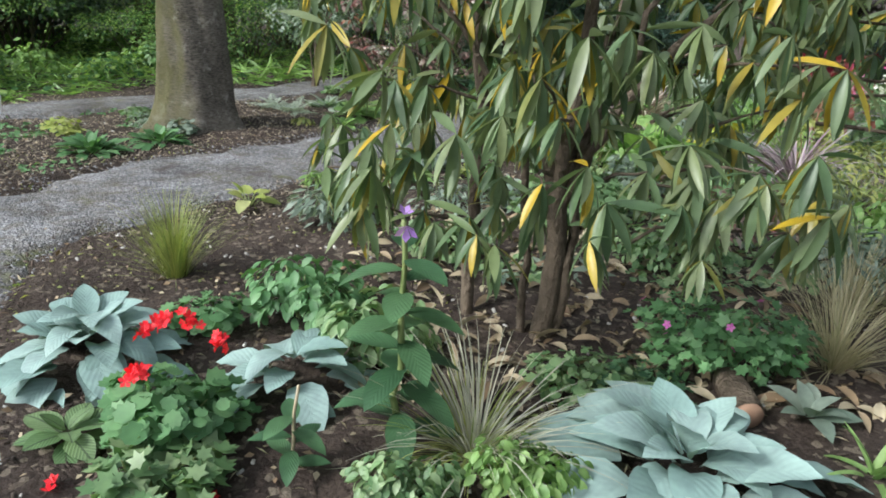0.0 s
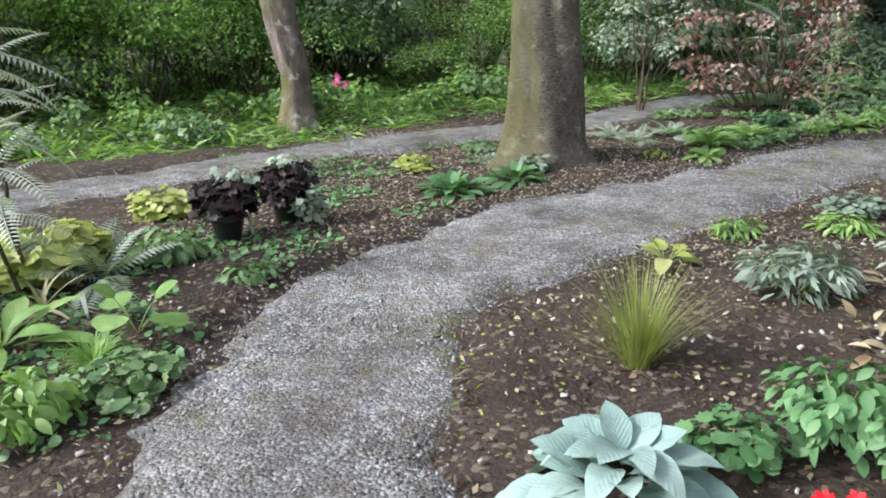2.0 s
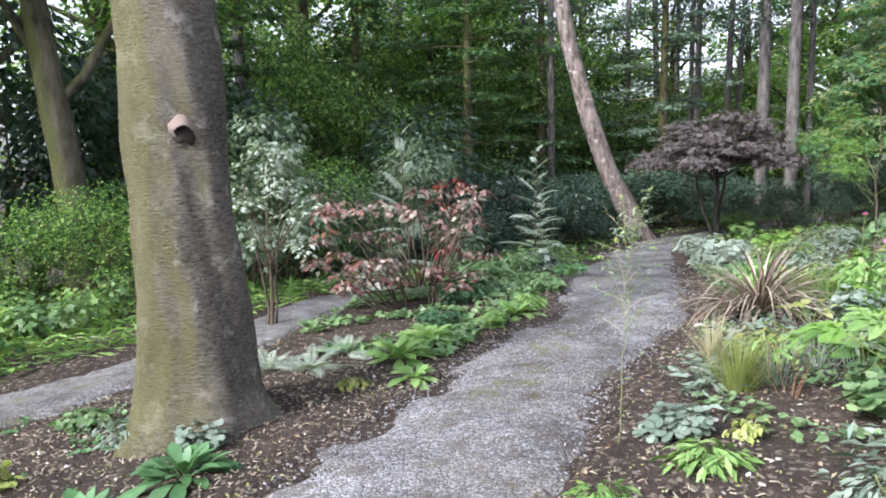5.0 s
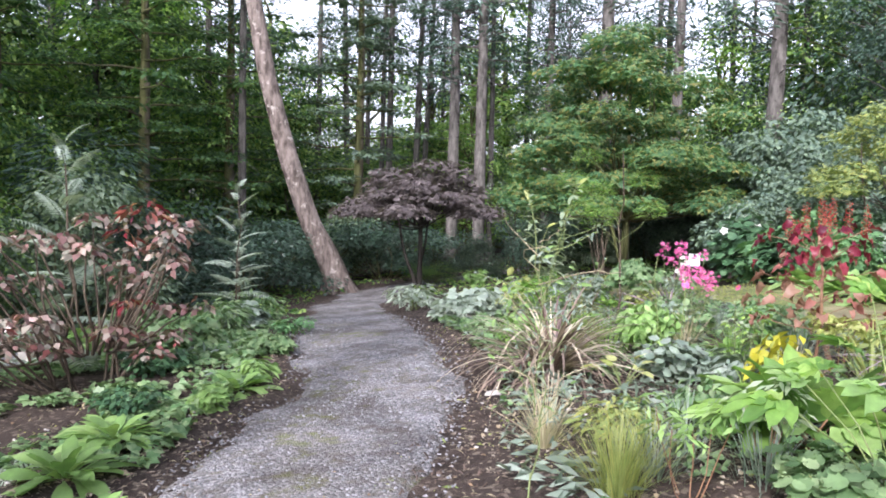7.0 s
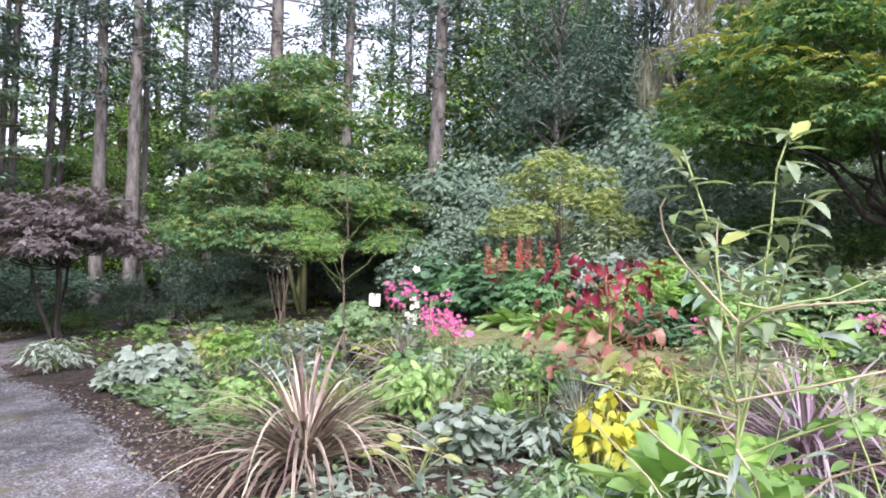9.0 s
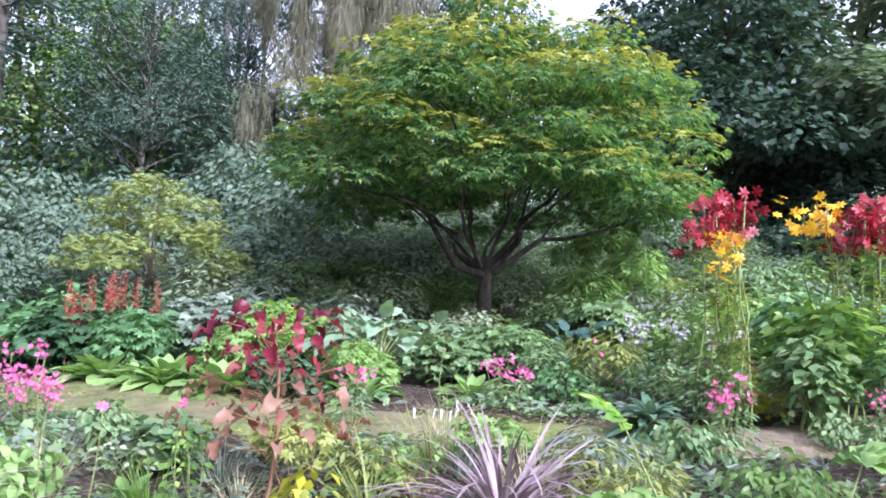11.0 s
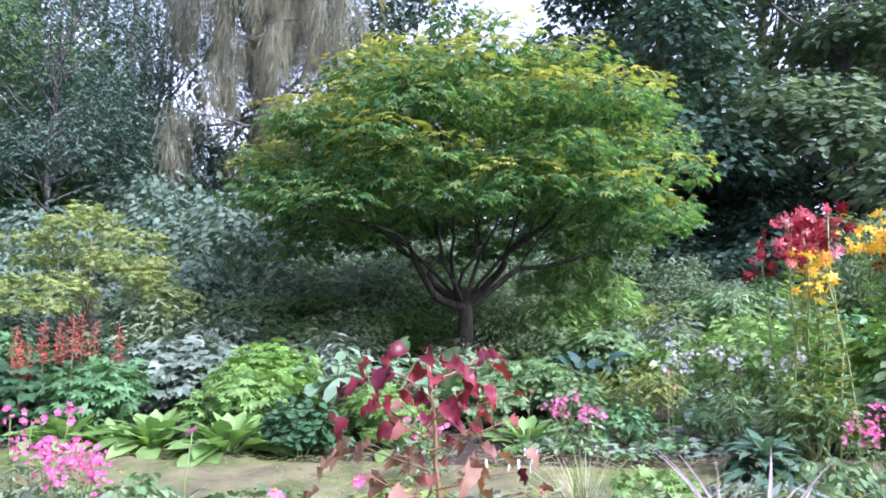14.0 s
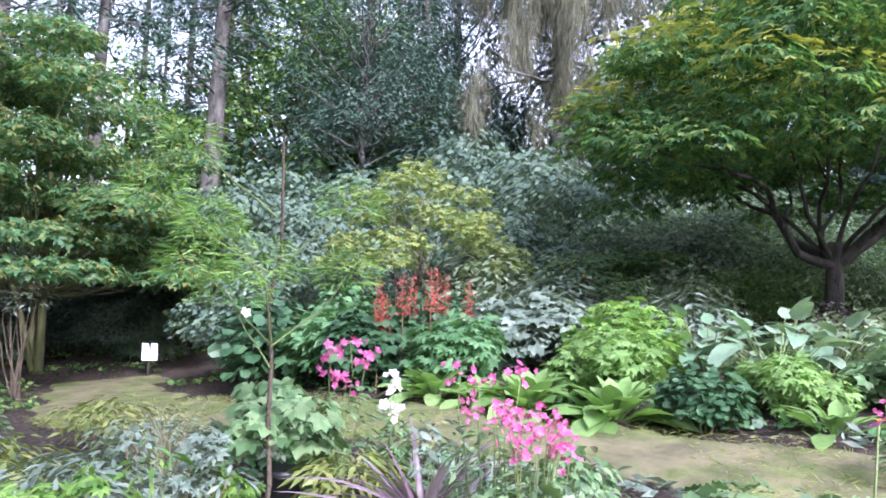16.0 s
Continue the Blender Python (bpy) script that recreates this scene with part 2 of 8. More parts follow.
def plain_material(name, colour, rough=0.6, vary=0.25, scale=30.0):
    m, nt, bsdf, out = shader(name)
    tc = nt.nodes.new("ShaderNodeTexCoord")
    info = nt.nodes.new("ShaderNodeObjectInfo")
    geo = nt.nodes.new("ShaderNodeNewGeometry")
    n = noise_of(nt, scale, 4, 0.6, tc.outputs["Object"])
    r = mathed(nt, 'FRACT', mathed(nt, 'ADD', geo.outputs["Random Per Island"], info.outputs["Random"]))
    k = mathed(nt, 'ADD', mathed(nt, 'MULTIPLY', n, 0.5), mathed(nt, 'MULTIPLY', r, 0.5))
    col = ramp(nt, k, [(0.2, tuple(c * (1 - vary) for c in colour)), (0.8, tuple(min(0.9, c * (1 + vary)) for c in colour))])
    nt.links.new(col, bsdf.inputs["Base Color"])
    bsdf.inputs["Roughness"].default_value = rough
    bumped(nt, bsdf, n, 0.3, 0.004)
    return m


GRAVEL, SOIL, LAWN_EARTH = earth_material("grey_gravel", "gravel"), earth_material("dark_mulched_soil", "soil"), earth_material("thin_lawn", "lawn")
EARTH = earth_material("trodden_earth", "earth")
BEECH = bark_material("beech_bark", (0.06, 0.052, 0.044), (0.27, 0.235, 0.2), moss=(0.12, 0.115, 0.045), scale=24, patches=(0.37, 0.34, 0.3))
MOSSY = bark_material("mossy_bark", (0.05, 0.042, 0.03), (0.17, 0.145, 0.11), moss=(0.09, 0.1, 0.03), scale=8)
PATCHED = bark_material("lichen_patched_bark", (0.09, 0.075, 0.06), (0.25, 0.21, 0.17), moss=(0.11, 0.11, 0.04), scale=8, patches=(0.48, 0.45, 0.41))
BIRCH = bark_material("birch_bark", (0.07, 0.055, 0.048), (0.27, 0.22, 0.2), scale=11, patches=(0.42, 0.37, 0.34))
PINE = bark_material("pine_bark", (0.045, 0.041, 0.038), (0.16, 0.147, 0.137), scale=9)
STEM = bark_material("brown_stem", (0.05, 0.038, 0.028), (0.16, 0.125, 0.095), scale=14)
DARK_STEM = bark_material("dark_maple_bark", (0.018, 0.016, 0.014), (0.06, 0.052, 0.045), scale=12)
GREEN_STEM = plain_material("green_stem", (0.16, 0.2, 0.07), 0.6)
RED_STEM = plain_material("reddish_stem", (0.22, 0.12, 0.07), 0.6)

HOSTA_BLUE = leaf_material("glaucous_leaf", [(0.22, 0.36, 0.29), (0.27, 0.42, 0.34), (0.32, 0.47, 0.385)], 0.55, 0.12, 0.35, 0.35)
HOSTA_GREEN = leaf_material("mid_green_leaf", [(0.11, 0.21, 0.09), (0.17, 0.29, 0.14), (0.24, 0.36, 0.2)], 0.4, 0.25, 0.35)
HOSTA_PALE = leaf_material("pale_ribbed_leaf", [(0.17, 0.31, 0.15), (0.23, 0.38, 0.2), (0.3, 0.44, 0.25)], 0.42, 0.25, 0.35)
HOSTA_DARK = leaf_material("dark_blue_green_leaf", [(0.035, 0.09, 0.07), (0.06, 0.13, 0.1)], 0.4, 0.15, 0.4)
BROAD_LIGHT = leaf_material("bright_green_leaf", [(0.14, 0.28, 0.05), (0.22, 0.4, 0.08), (0.3, 0.48, 0.12)], 0.4, 0.35, 0.3)
LIME = leaf_material("lime_leaf", [(0.32, 0.42, 0.06), (0.42, 0.5, 0.1), (0.5, 0.55, 0.2)], 0.45, 0.35, 0.25)
YELLOW = leaf_material("yellow_leaf", [(0.4, 0.4, 0.035), (0.46, 0.42, 0.045), (0.28, 0.36, 0.05)], 0.45, 0.35, 0.2)
RHODO = leaf_material("rhododendron_leaf", [(0.065, 0.125, 0.045), (0.095, 0.165, 0.06), (0.13, 0.2, 0.075), (0.18, 0.235, 0.1), (0.17, 0.22, 0.07), (0.11, 0.175, 0.055), (0.5, 0.33, 0.02)], 0.38, 0.3, 0.3)
GERANIUM = leaf_material("geranium_leaf", [(0.07, 0.19, 0.05), (0.11, 0.26, 0.08), (0.16, 0.33, 0.11)], 0.5, 0.3)
DEEP = leaf_material("deep_green_leaf", [(0.03, 0.09, 0.03), (0.05, 0.13, 0.045), (0.08, 0.18, 0.06)], 0.42, 0.2, 0.3)
VEINED = leaf_material("dark_veined_leaf", [(0.14, 0.27, 0.08), (0.2, 0.32, 0.11)], 0.45, 0.25, 0.5, midrib=(0.05, 0.07, 0.04))
MAPLE_TIP = leaf_material("yellowing_maple_tip", [(0.25, 0.32, 0.045), (0.34, 0.39, 0.055), (0.42, 0.38, 0.055)], 0.45, 0.3)
MAPLE = leaf_material("maple_leaf", [(0.028, 0.1, 0.035), (0.046, 0.14, 0.04), (0.075, 0.19, 0.046), (0.13, 0.25, 0.05), (0.28, 0.34, 0.05)], 0.42, 0.5)
MIDTREE = leaf_material("autumn_turning_leaf", [(0.045, 0.13, 0.045), (0.06, 0.165, 0.055), (0.09, 0.21, 0.065), (0.16, 0.27, 0.075), (0.3, 0.24, 0.08)], 0.45, 0.4)
GOLD = leaf_material("golden_green_leaf", [(0.1, 0.2, 0.06), (0.2, 0.3, 0.08), (0.31, 0.38, 0.09), (0.42, 0.41, 0.11)], 0.45, 0.38)
PURPLE = leaf_material("dusky_purple_leaf", [(0.08, 0.065, 0.075), (0.12, 0.1, 0.11), (0.17, 0.145, 0.15)], 0.5, 0.25)
HEUCHERA = leaf_material("near_black_leaf", [(0.012, 0.01, 0.012), (0.022, 0.015, 0.018), (0.045, 0.018, 0.024)], 0.35, 0.1)
REDLEAF = leaf_material("crimson_leaf", [(0.17, 0.012, 0.03), (0.26, 0.03, 0.045), (0.3, 0.12, 0.09), (0.34, 0.2, 0.14), (0.09, 0.01, 0.035)], 0.4, 0.3)
REDSHRUB = leaf_material("bronze_red_leaf", [(0.15, 0.06, 0.065), (0.25, 0.15, 0.14), (0.36, 0.28, 0.26), (0.16, 0.2, 0.13), (0.22, 0.06, 0.06)], 0.3, 0.2, 0.0, 0.6)
WOOD_A = leaf_material("woodland_leaf", [(0.03, 0.095, 0.022), (0.055, 0.155, 0.03), (0.11, 0.24, 0.04), (0.22, 0.38, 0.06), (0.33, 0.49, 0.09)], 0.5, 0.45)
WOOD_D = leaf_material("shaded_woodland_leaf", [(0.025, 0.075, 0.028), (0.045, 0.115, 0.038), (0.075, 0.165, 0.048), (0.15, 0.27, 0.06)], 0.5, 0.38)
WOOD_B = leaf_material("woodland_dark_leaf", [(0.025, 0.06, 0.04), (0.045, 0.095, 0.055), (0.08, 0.145, 0.085)], 0.35, 0.25, 0.0, 0.55)
WOOD_C = leaf_material("woodland_pale_leaf", [(0.1, 0.17, 0.09), (0.15, 0.23, 0.12), (0.21, 0.3, 0.17)], 0.4, 0.35)
GREYGREEN = leaf_material("grey_green_leaf", [(0.13, 0.2, 0.13), (0.2, 0.28, 0.19), (0.28, 0.36, 0.26)], 0.5, 0.25)
WEEPING = leaf_material("weeping_foliage", [(0.09, 0.095, 0.06), (0.13, 0.13, 0.085), (0.19, 0.18, 0.12)], 0.7, 0.2)
# whitish colour carries the sunlight on the tree fern's fronds
SUNLIT_FROND = leaf_material("sunlit_pale_frond", [(0.46, 0.54, 0.42), (0.56, 0.63, 0.51)], 0.4, 0.25)
BLUEMIST = leaf_material("blue_green_needle", [(0.13, 0.23, 0.16), (0.19, 0.3, 0.21), (0.24, 0.33, 0.2)], 0.5, 0.3)
ARCHING = leaf_material("glossy_arching_leaf", [(0.06, 0.15, 0.08), (0.11, 0.22, 0.12), (0.16, 0.28, 0.16)], 0.35, 0.2, 0.3)
RHODO_FAR = leaf_material("shaded_rhododendron_leaf", [(0.07, 0.13, 0.085), (0.11, 0.18, 0.12), (0.15, 0.23, 0.14), (0.17, 0.27, 0.14)], 0.6, 0.3)
FRESH = leaf_material("fresh_woodland_leaf", [(0.09, 0.22, 0.025), (0.15, 0.33, 0.035), (0.23, 0.42, 0.05), (0.34, 0.52, 0.09)], 0.5, 0.45)
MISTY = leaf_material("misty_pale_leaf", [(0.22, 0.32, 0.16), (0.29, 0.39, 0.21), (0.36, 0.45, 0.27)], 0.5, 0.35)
WEEPGREEN = leaf_material("weeping_tree_leaf", [(0.1, 0.19, 0.06), (0.16, 0.26, 0.08), (0.24, 0.33, 0.12)], 0.5, 0.3)
COPPER = leaf_material("coppery_leaf", [(0.26, 0.12, 0.1), (0.34, 0.2, 0.15), (0.3, 0.09, 0.09)], 0.45, 0.35)
CRIMSON_LEAF = leaf_material("dark_crimson_leaf", [(0.1, 0.01, 0.03), (0.2, 0.018, 0.04), (0.3, 0.05, 0.07)], 0.4, 0.3)
CONIFER = leaf_material("conifer_needles", [(0.04, 0.09, 0.06), (0.065, 0.13, 0.08), (0.1, 0.18, 0.11)], 0.5, 0.15)
FERN = leaf_material("fern_frond", [(0.12, 0.25, 0.07), (0.18, 0.33, 0.1), (0.25, 0.4, 0.15)], 0.45, 0.35)
FERN_PALE = leaf_material("pale_fern_frond", [(0.3, 0.4, 0.28), (0.38, 0.48, 0.34)], 0.45, 0.25)
MIDGREEN = leaf_material("garden_green_leaf", [(0.08, 0.18, 0.05), (0.13, 0.25, 0.08), (0.2, 0.33, 0.12), (0.26, 0.38, 0.15)], 0.45, 0.3)
PHORMIUM = leaf_material("bronze_strap_leaf", [(0.09, 0.055, 0.055), (0.16, 0.11, 0.1), (0.27, 0.21, 0.175), (0.42, 0.36, 0.3), (0.5, 0.45, 0.37)], 0.4, 0.15, 0.0, 0.5)
PHORMIUM_PURPLE = leaf_material("purple_strap_leaf", [(0.15, 0.09, 0.13), (0.24, 0.17, 0.22), (0.36, 0.3, 0.34)], 0.35, 0.12, 0.0, 0.5)
STRAW = leaf_material("straw_blade", [(0.42, 0.36, 0.25), (0.5, 0.44, 0.33), (0.34, 0.33, 0.2)], 0.55, 0.25)
SILVER = leaf_material("silver_blade", [(0.42, 0.42, 0.34), (0.52, 0.5, 0.43), (0.34, 0.36, 0.26)], 0.5, 0.2)
GRASS = leaf_material("grass_blade", [(0.18, 0.27, 0.05), (0.27, 0.34, 0.07), (0.36, 0.36, 0.12)], 0.5, 0.35)
WOODGRASS = leaf_material("woodland_grass", [(0.12, 0.25, 0.04), (0.2, 0.38, 0.06), (0.28, 0.48, 0.08)], 0.5, 0.4)
SPENT = leaf_material("fallen_leaf", [(0.2, 0.13, 0.08), (0.3, 0.23, 0.16), (0.42, 0.36, 0.27), (0.14, 0.085, 0.05)], 0.6, 0.1)
DRY = leaf_material("dry_litter", [(0.19, 0.145, 0.115), (0.28, 0.225, 0.18), (0.4, 0.35, 0.29), (0.14, 0.1, 0.08)], 0.7, 0.05)
RED_PETAL = leaf_material("scarlet_petal", [(0.75, 0.012, 0.03), (0.85, 0.03, 0.05)], 0.5, 0.25)
CRIMSON_PETAL = leaf_material("dark_red_petal", [(0.19, 0.004, 0.016), (0.3, 0.008, 0.025)], 0.45, 0.2)
ORANGE_PETAL = leaf_material("yellow_orange_petal", [(0.8, 0.42, 0.02), (0.85, 0.55, 0.05)], 0.45, 0.25)
PINK_PETAL = leaf_material("pink_petal", [(0.48, 0.06, 0.24), (0.58, 0.12, 0.34), (0.66, 0.24, 0.44)], 0.5, 0.3)
MAUVE_PETAL = leaf_material("violet_petal", [(0.4, 0.2, 0.7), (0.5, 0.3, 0.75)], 0.5, 0.3)
MAGENTA_PETAL = leaf_material("magenta_petal", [(0.6, 0.1, 0.5), (0.7, 0.2, 0.6)], 0.5, 0.3)
LAVENDER = leaf_material("lavender_petal", [(0.28, 0.25, 0.5), (0.36, 0.33, 0.55)], 0.5, 0.3)
LILAC_PETAL = leaf_material("lilac_petal", [(0.45, 0.4, 0.58), (0.55, 0.5, 0.65)], 0.5, 0.3)
WHITE_PETAL = leaf_material("white_petal", [(0.75, 0.72, 0.74), (0.8, 0.78, 0.8)], 0.5, 0.3)
BRICKRED_PETAL = leaf_material("brick_red_plume", [(0.42, 0.06, 0.06), (0.5, 0.1, 0.09)], 0.6, 0.2)
TAG_WHITE = plain_material("white_plastic", (0.75, 0.76, 0.78), 0.4, 0.08)
POT_BLACK = plain_material("black_plastic", (0.018, 0.018, 0.02), 0.45, 0.3)
STONE = plain_material("pale_stone", (0.4, 0.38, 0.36), 0.85, 0.3, 14)
CHIP = plain_material("slate_chip", (0.195, 0.193, 0.207), 0.8, 0.65, 8)
MULCH = plain_material("bark_chip", (0.07, 0.049, 0.039), 0.9, 0.75, 12)
LOG_END = plain_material("sawn_wood", (0.3, 0.18, 0.12), 0.8, 0.3, 9)
STAKE = plain_material("bamboo_cane", (0.36, 0.3, 0.2), 0.6, 0.2, 12)
SLAB = plain_material("grey_stone_slab", (0.21, 0.2, 0.19), 0.85, 0.2, 8)
HOLLOW = plain_material("dark_hollow_wood", (0.02, 0.015, 0.012), 0.95, 0.3, 8)
CUTWOOD = plain_material("healed_pale_wood", (0.2, 0.155, 0.13), 0.85, 0.3, 14)

# ---- mesh builders ----
def mesh_of(name, V, F, material, uv=None, smooth=True):
    """A mesh from vertex and quad arrays."""
    V, F = np.ascontiguousarray(V, dtype=np.float32), np.ascontiguousarray(F, dtype=np.int32)
    me = bpy.data.meshes.new(name)
    me.vertices.add(len(V))
    me.vertices.foreach_set("co", V.ravel())
    k = F.shape[1]
    me.loops.add(F.size)
    me.loops.foreach_set("vertex_index", F.ravel())
    me.polygons.add(len(F))
    me.polygons.foreach_set("loop_start", np.arange(0, F.size, k, dtype=np.int32))
    if smooth:
        me.polygons.foreach_set("use_smooth", np.ones(len(F), dtype=bool))
    if uv is not None:
        layer = me.uv_layers.new(name="UVMap")
        layer.data.foreach_set("uv", np.ascontiguousarray(uv[F.ravel()], dtype=np.float32).ravel())
    me.materials.append(material)
    me.update(calc_edges=True)
    return me


def join(pieces):
    Vs, Fs, n = [], [], 0
    for V, F in pieces:
        Vs.append(V)
        Fs.append(F + n)
        n += len(V)
    return np.vstack(Vs), np.vstack(Fs)


def part(name, me, parent, m=None, label=""):
    ob = new(name, me)
    ob.parent = parent
    if m is not None:
        ob.matrix_basis = m
    if name in ("bladework", "bloom", "foliage", "crown", "stemwork", "stalkwork", "leafage", "branchwork", "plume"):
        ob["kind"] = "stuff"
    return tagged(ob, label) if label else ob


def thing(name, x, y, label, category, group="", dz=0.0, turn=0.0, kind=""):
    """An Empty at the thing's base on the ground."""
    ob = new(name)
    ob.empty_display_size = 0.1
    ob.matrix_basis = pose(x, y, float(land(x, y)) + dz, 0, 0, turn)
    return tagged(ob, label, category, group, kind)


def blade(length, width, droop=0.3, fold=0.15, n=5, shape="leaf", wave=0.0):
    """A leaf along +y, folded on its midrib and drooping; returns V, F, uv."""
    t = np.linspace(0, 1, n + 1)
    if shape == "leaf":
        w = np.sin(np.pi * np.clip(t * 0.94 + 0.05, 0, 1)) ** 0.85
        w[0], w[-1] = 0.06, 0.0
    elif shape == "heart":
        w = np.sqrt(np.clip(1 - (t * 1.02 - 0.36) ** 2 / 0.44, 0, 1)) * (1 - 0.3 * t)
        w[0], w[-1] = 0.45, 0.0
    elif shape == "round":
        w = np.sqrt(np.clip(1 - (2 * t - 1) ** 2, 0.02, 1))
    elif shape == "oblanceolate":
        w = np.sin(np.pi * t ** 1.7) ** 0.8
        w[0], w[-1] = 0.12, 0.0
    else:
        w = (1 - t ** 2.2) * 0.9 + 0.1 * (1 - t)
    a = droop * t
    y = np.cumsum(np.r_[0, np.cos(a[1:]) / n]) * length
    z = -np.cumsum(np.r_[0, np.sin(a[1:]) / n]) * length
    V, uv = [], []
    for k in range(n + 1):
        ww = w[k] * width / 2
        ripple = wave * width * math.sin(k * 2.4)
        V += [(-ww, y[k], z[k] + fold * ww + ripple), (0, y[k], z[k]), (ww, y[k], z[k] + fold * ww - ripple)]
        uv += [(0.5 - w[k] / 2, t[k]), (0.5, t[k]), (0.5 + w[k] / 2, t[k])]
    F = []
    for k in range(n):
        b = 3 * k
        F += [(b, b + 1, b + 4, b + 3), (b + 1, b + 2, b + 5, b + 4)]
    return np.array(V, float), np.array(F), np.array(uv, float)


def palmate(lobes=5, length=1.0, spread=2.4, lobe_width=0.3):
    """A lobed leaf of one quad a lobe, facing +z and pointing along +y."""
    V, F = [], []
    for k in range(lobes):
        a = (k / (lobes - 1) - 0.5) * spread
        r = length * (1 - 0.28 * abs(2 * k / (lobes - 1) - 1))
        d, s = np.array([math.sin(a), math.cos(a), 0]), np.array([math.cos(a), -math.sin(a), 0])
        b = len(V)
        V += [(0, 0, 0), d * r * 0.55 + s * r * lobe_width / 2 + (0, 0, 0.05 * length), d * r - np.array((0, 0, 0.08 * length)), d * r * 0.55 - s * r * lobe_width / 2 + (0, 0, 0.05 * length)]
        F.append((b, b + 1, b + 2, b + 3))
    return np.array(V, float), np.array(F)


def star(petals=5, size=1.0, cup=0.35, wide=0.36):
    V, F = [], []
    for k in range(petals):
        a = 2 * math.pi * k / petals
        d, s = np.array([math.cos(a), math.sin(a), 0]), np.array([-math.sin(a), math.cos(a), 0])
        b = len(V)
        V += [(0, 0, 0), d * size * 0.6 + s * size * wide + (0, 0, cup * size * 0.7), d * size + (0, 0, cup * size), d * size * 0.6 - s * size * wide + (0, 0, cup * size * 0.7)]
        F.append((b, b + 1, b + 2, b + 3))
    return np.array(V, float), np.array(F)


DIAMOND = (np.array([(0, 0, 0), (0.3, 0.45, 0.07), (0, 1, -0.1), (-0.3, 0.45, 0.07)], float), np.array([(0, 1, 2, 3)]))
NARROW = (np.array([(0, 0, 0), (0.13, 0.5, 0.04), (0, 1, -0.12), (-0.13, 0.5, 0.04)], float), np.array([(0, 1, 2, 3)]))
ROUND = (np.array([(0, 0, 0), (0.48, 0.3, 0.06), (0.36, 0.85, 0), (0, 1, -0.06), (-0.36, 0.85, 0), (-0.48, 0.3, 0.06)], float)[[0, 1, 2, 3, 0, 3, 4, 5]], np.array([(0, 1, 2, 3), (4, 5, 6, 7)]))
HAIR = (NARROW[0] * np.array([0.4, 1, 1]), NARROW[1])
MAPLE_LEAF = palmate(5, 1.0, 2.6, 0.3)
TRILOBE = palmate(3, 1.0, 1.9, 0.42)
LOBED = palmate(5, 1.0, 3.2, 0.62)
FINGERS = palmate(7, 1.0, 4.2, 0.36)


OVATE = blade(1.0, 0.5, 0.7, 0.25, 4)[:2]
CURLED = blade(1.0, 0.34, 0.5, 0.6, 5)[:2]


def scalloped(lobes=7, cut=0.16):
    """A rounded leaf with a scalloped rim on a short stalk at the origin, pointing along +y."""
    n = lobes * 2
    a = np.linspace(-2.7, 2.7, n + 1)
    r = 0.52 * (1 - cut * (np.arange(n + 1) % 2 == 0)) * (1 - 0.12 * np.abs(a) / 2.7)
    V = [(0, 0.12, 0)] + [(r[k] * math.sin(a[k]), 0.5 + r[k] * math.cos(a[k]), 0.1 * (k % 2) - 0.05) for k in range(n + 1)]
    return np.array(V, float), np.array([(0, k + 3, k + 2, k + 1) for k in range(0, n - 1, 2)])


SCALLOP = scalloped()
CUTLEAF = scalloped(5, 0.42)


def unit(v):
    return v / np.maximum(np.linalg.norm(v, axis=-1, keepdims=True), 1e-9)


def spread(template, P, D, N, S):
    """Copies of a template at points P, along D, facing N, of size S."""
    V0, F0 = template
    y = unit(D)
    z = unit(N - (N * y).sum(1, keepdims=True) * y)
    x = np.cross(y, z)
    V = P[:, None, :] + S[:, None, None] * (V0[None, :, 0:1] * x[:, None, :] + V0[None, :, 1:2] * y[:, None, :] + V0[None, :, 2:3] * z[:, None, :])
    F = F0[None] + (np.arange(len(P)) * len(V0))[:, None, None]
    return V.reshape(-1, 3), F.reshape(-1, F0.shape[1])


def sphere_dirs(n, low=-1.0):
    z = RNG.uniform(low, 1, n)
    a = RNG.uniform(0, 2 * math.pi, n)
    r = np.sqrt(1 - z * z)
    return np.c_[r * np.cos(a), r * np.sin(a), z]


def cloud(blobs, template, size, count, low=-0.6, droop=0.4, depth=0.45, flat=0.6):
    """Leaves in uneven clumps: blobs are rows of (x, y, z, rx, ry, rz)."""
    B = np.array(blobs, float)
    area = B[:, 3] * B[:, 4]
    k = RNG.choice(len(B), count, p=area / area.sum())
    u = sphere_dirs(count, low)
    r = 1 - depth * RNG.random(count) ** 1.6
    lump = 0.8 + 0.4 * vnoise(u[:, 0] * 2 + k * 3.1, u[:, 1] * 2 + u[:, 2] * 2.3, 0.55)
    P = B[k, :3] + u * B[k, 3:] * (r * lump)[:, None]
    out = unit(u * np.array([1, 1, 0.6]) + RNG.normal(0, 0.45, (count, 3)))
    D = out * np.array([1, 1, 0.3]) + np.array([0, 0, -droop])
    N = unit(np.c_[u[:, :2] * 0.5, np.full(count, flat) + 0.3 * u[:, 2]] + RNG.normal(0, 0.35, (count, 3)))
    S = size * RNG.uniform(0.65, 1.25, count)
    return spread(template, P, D, N, S)


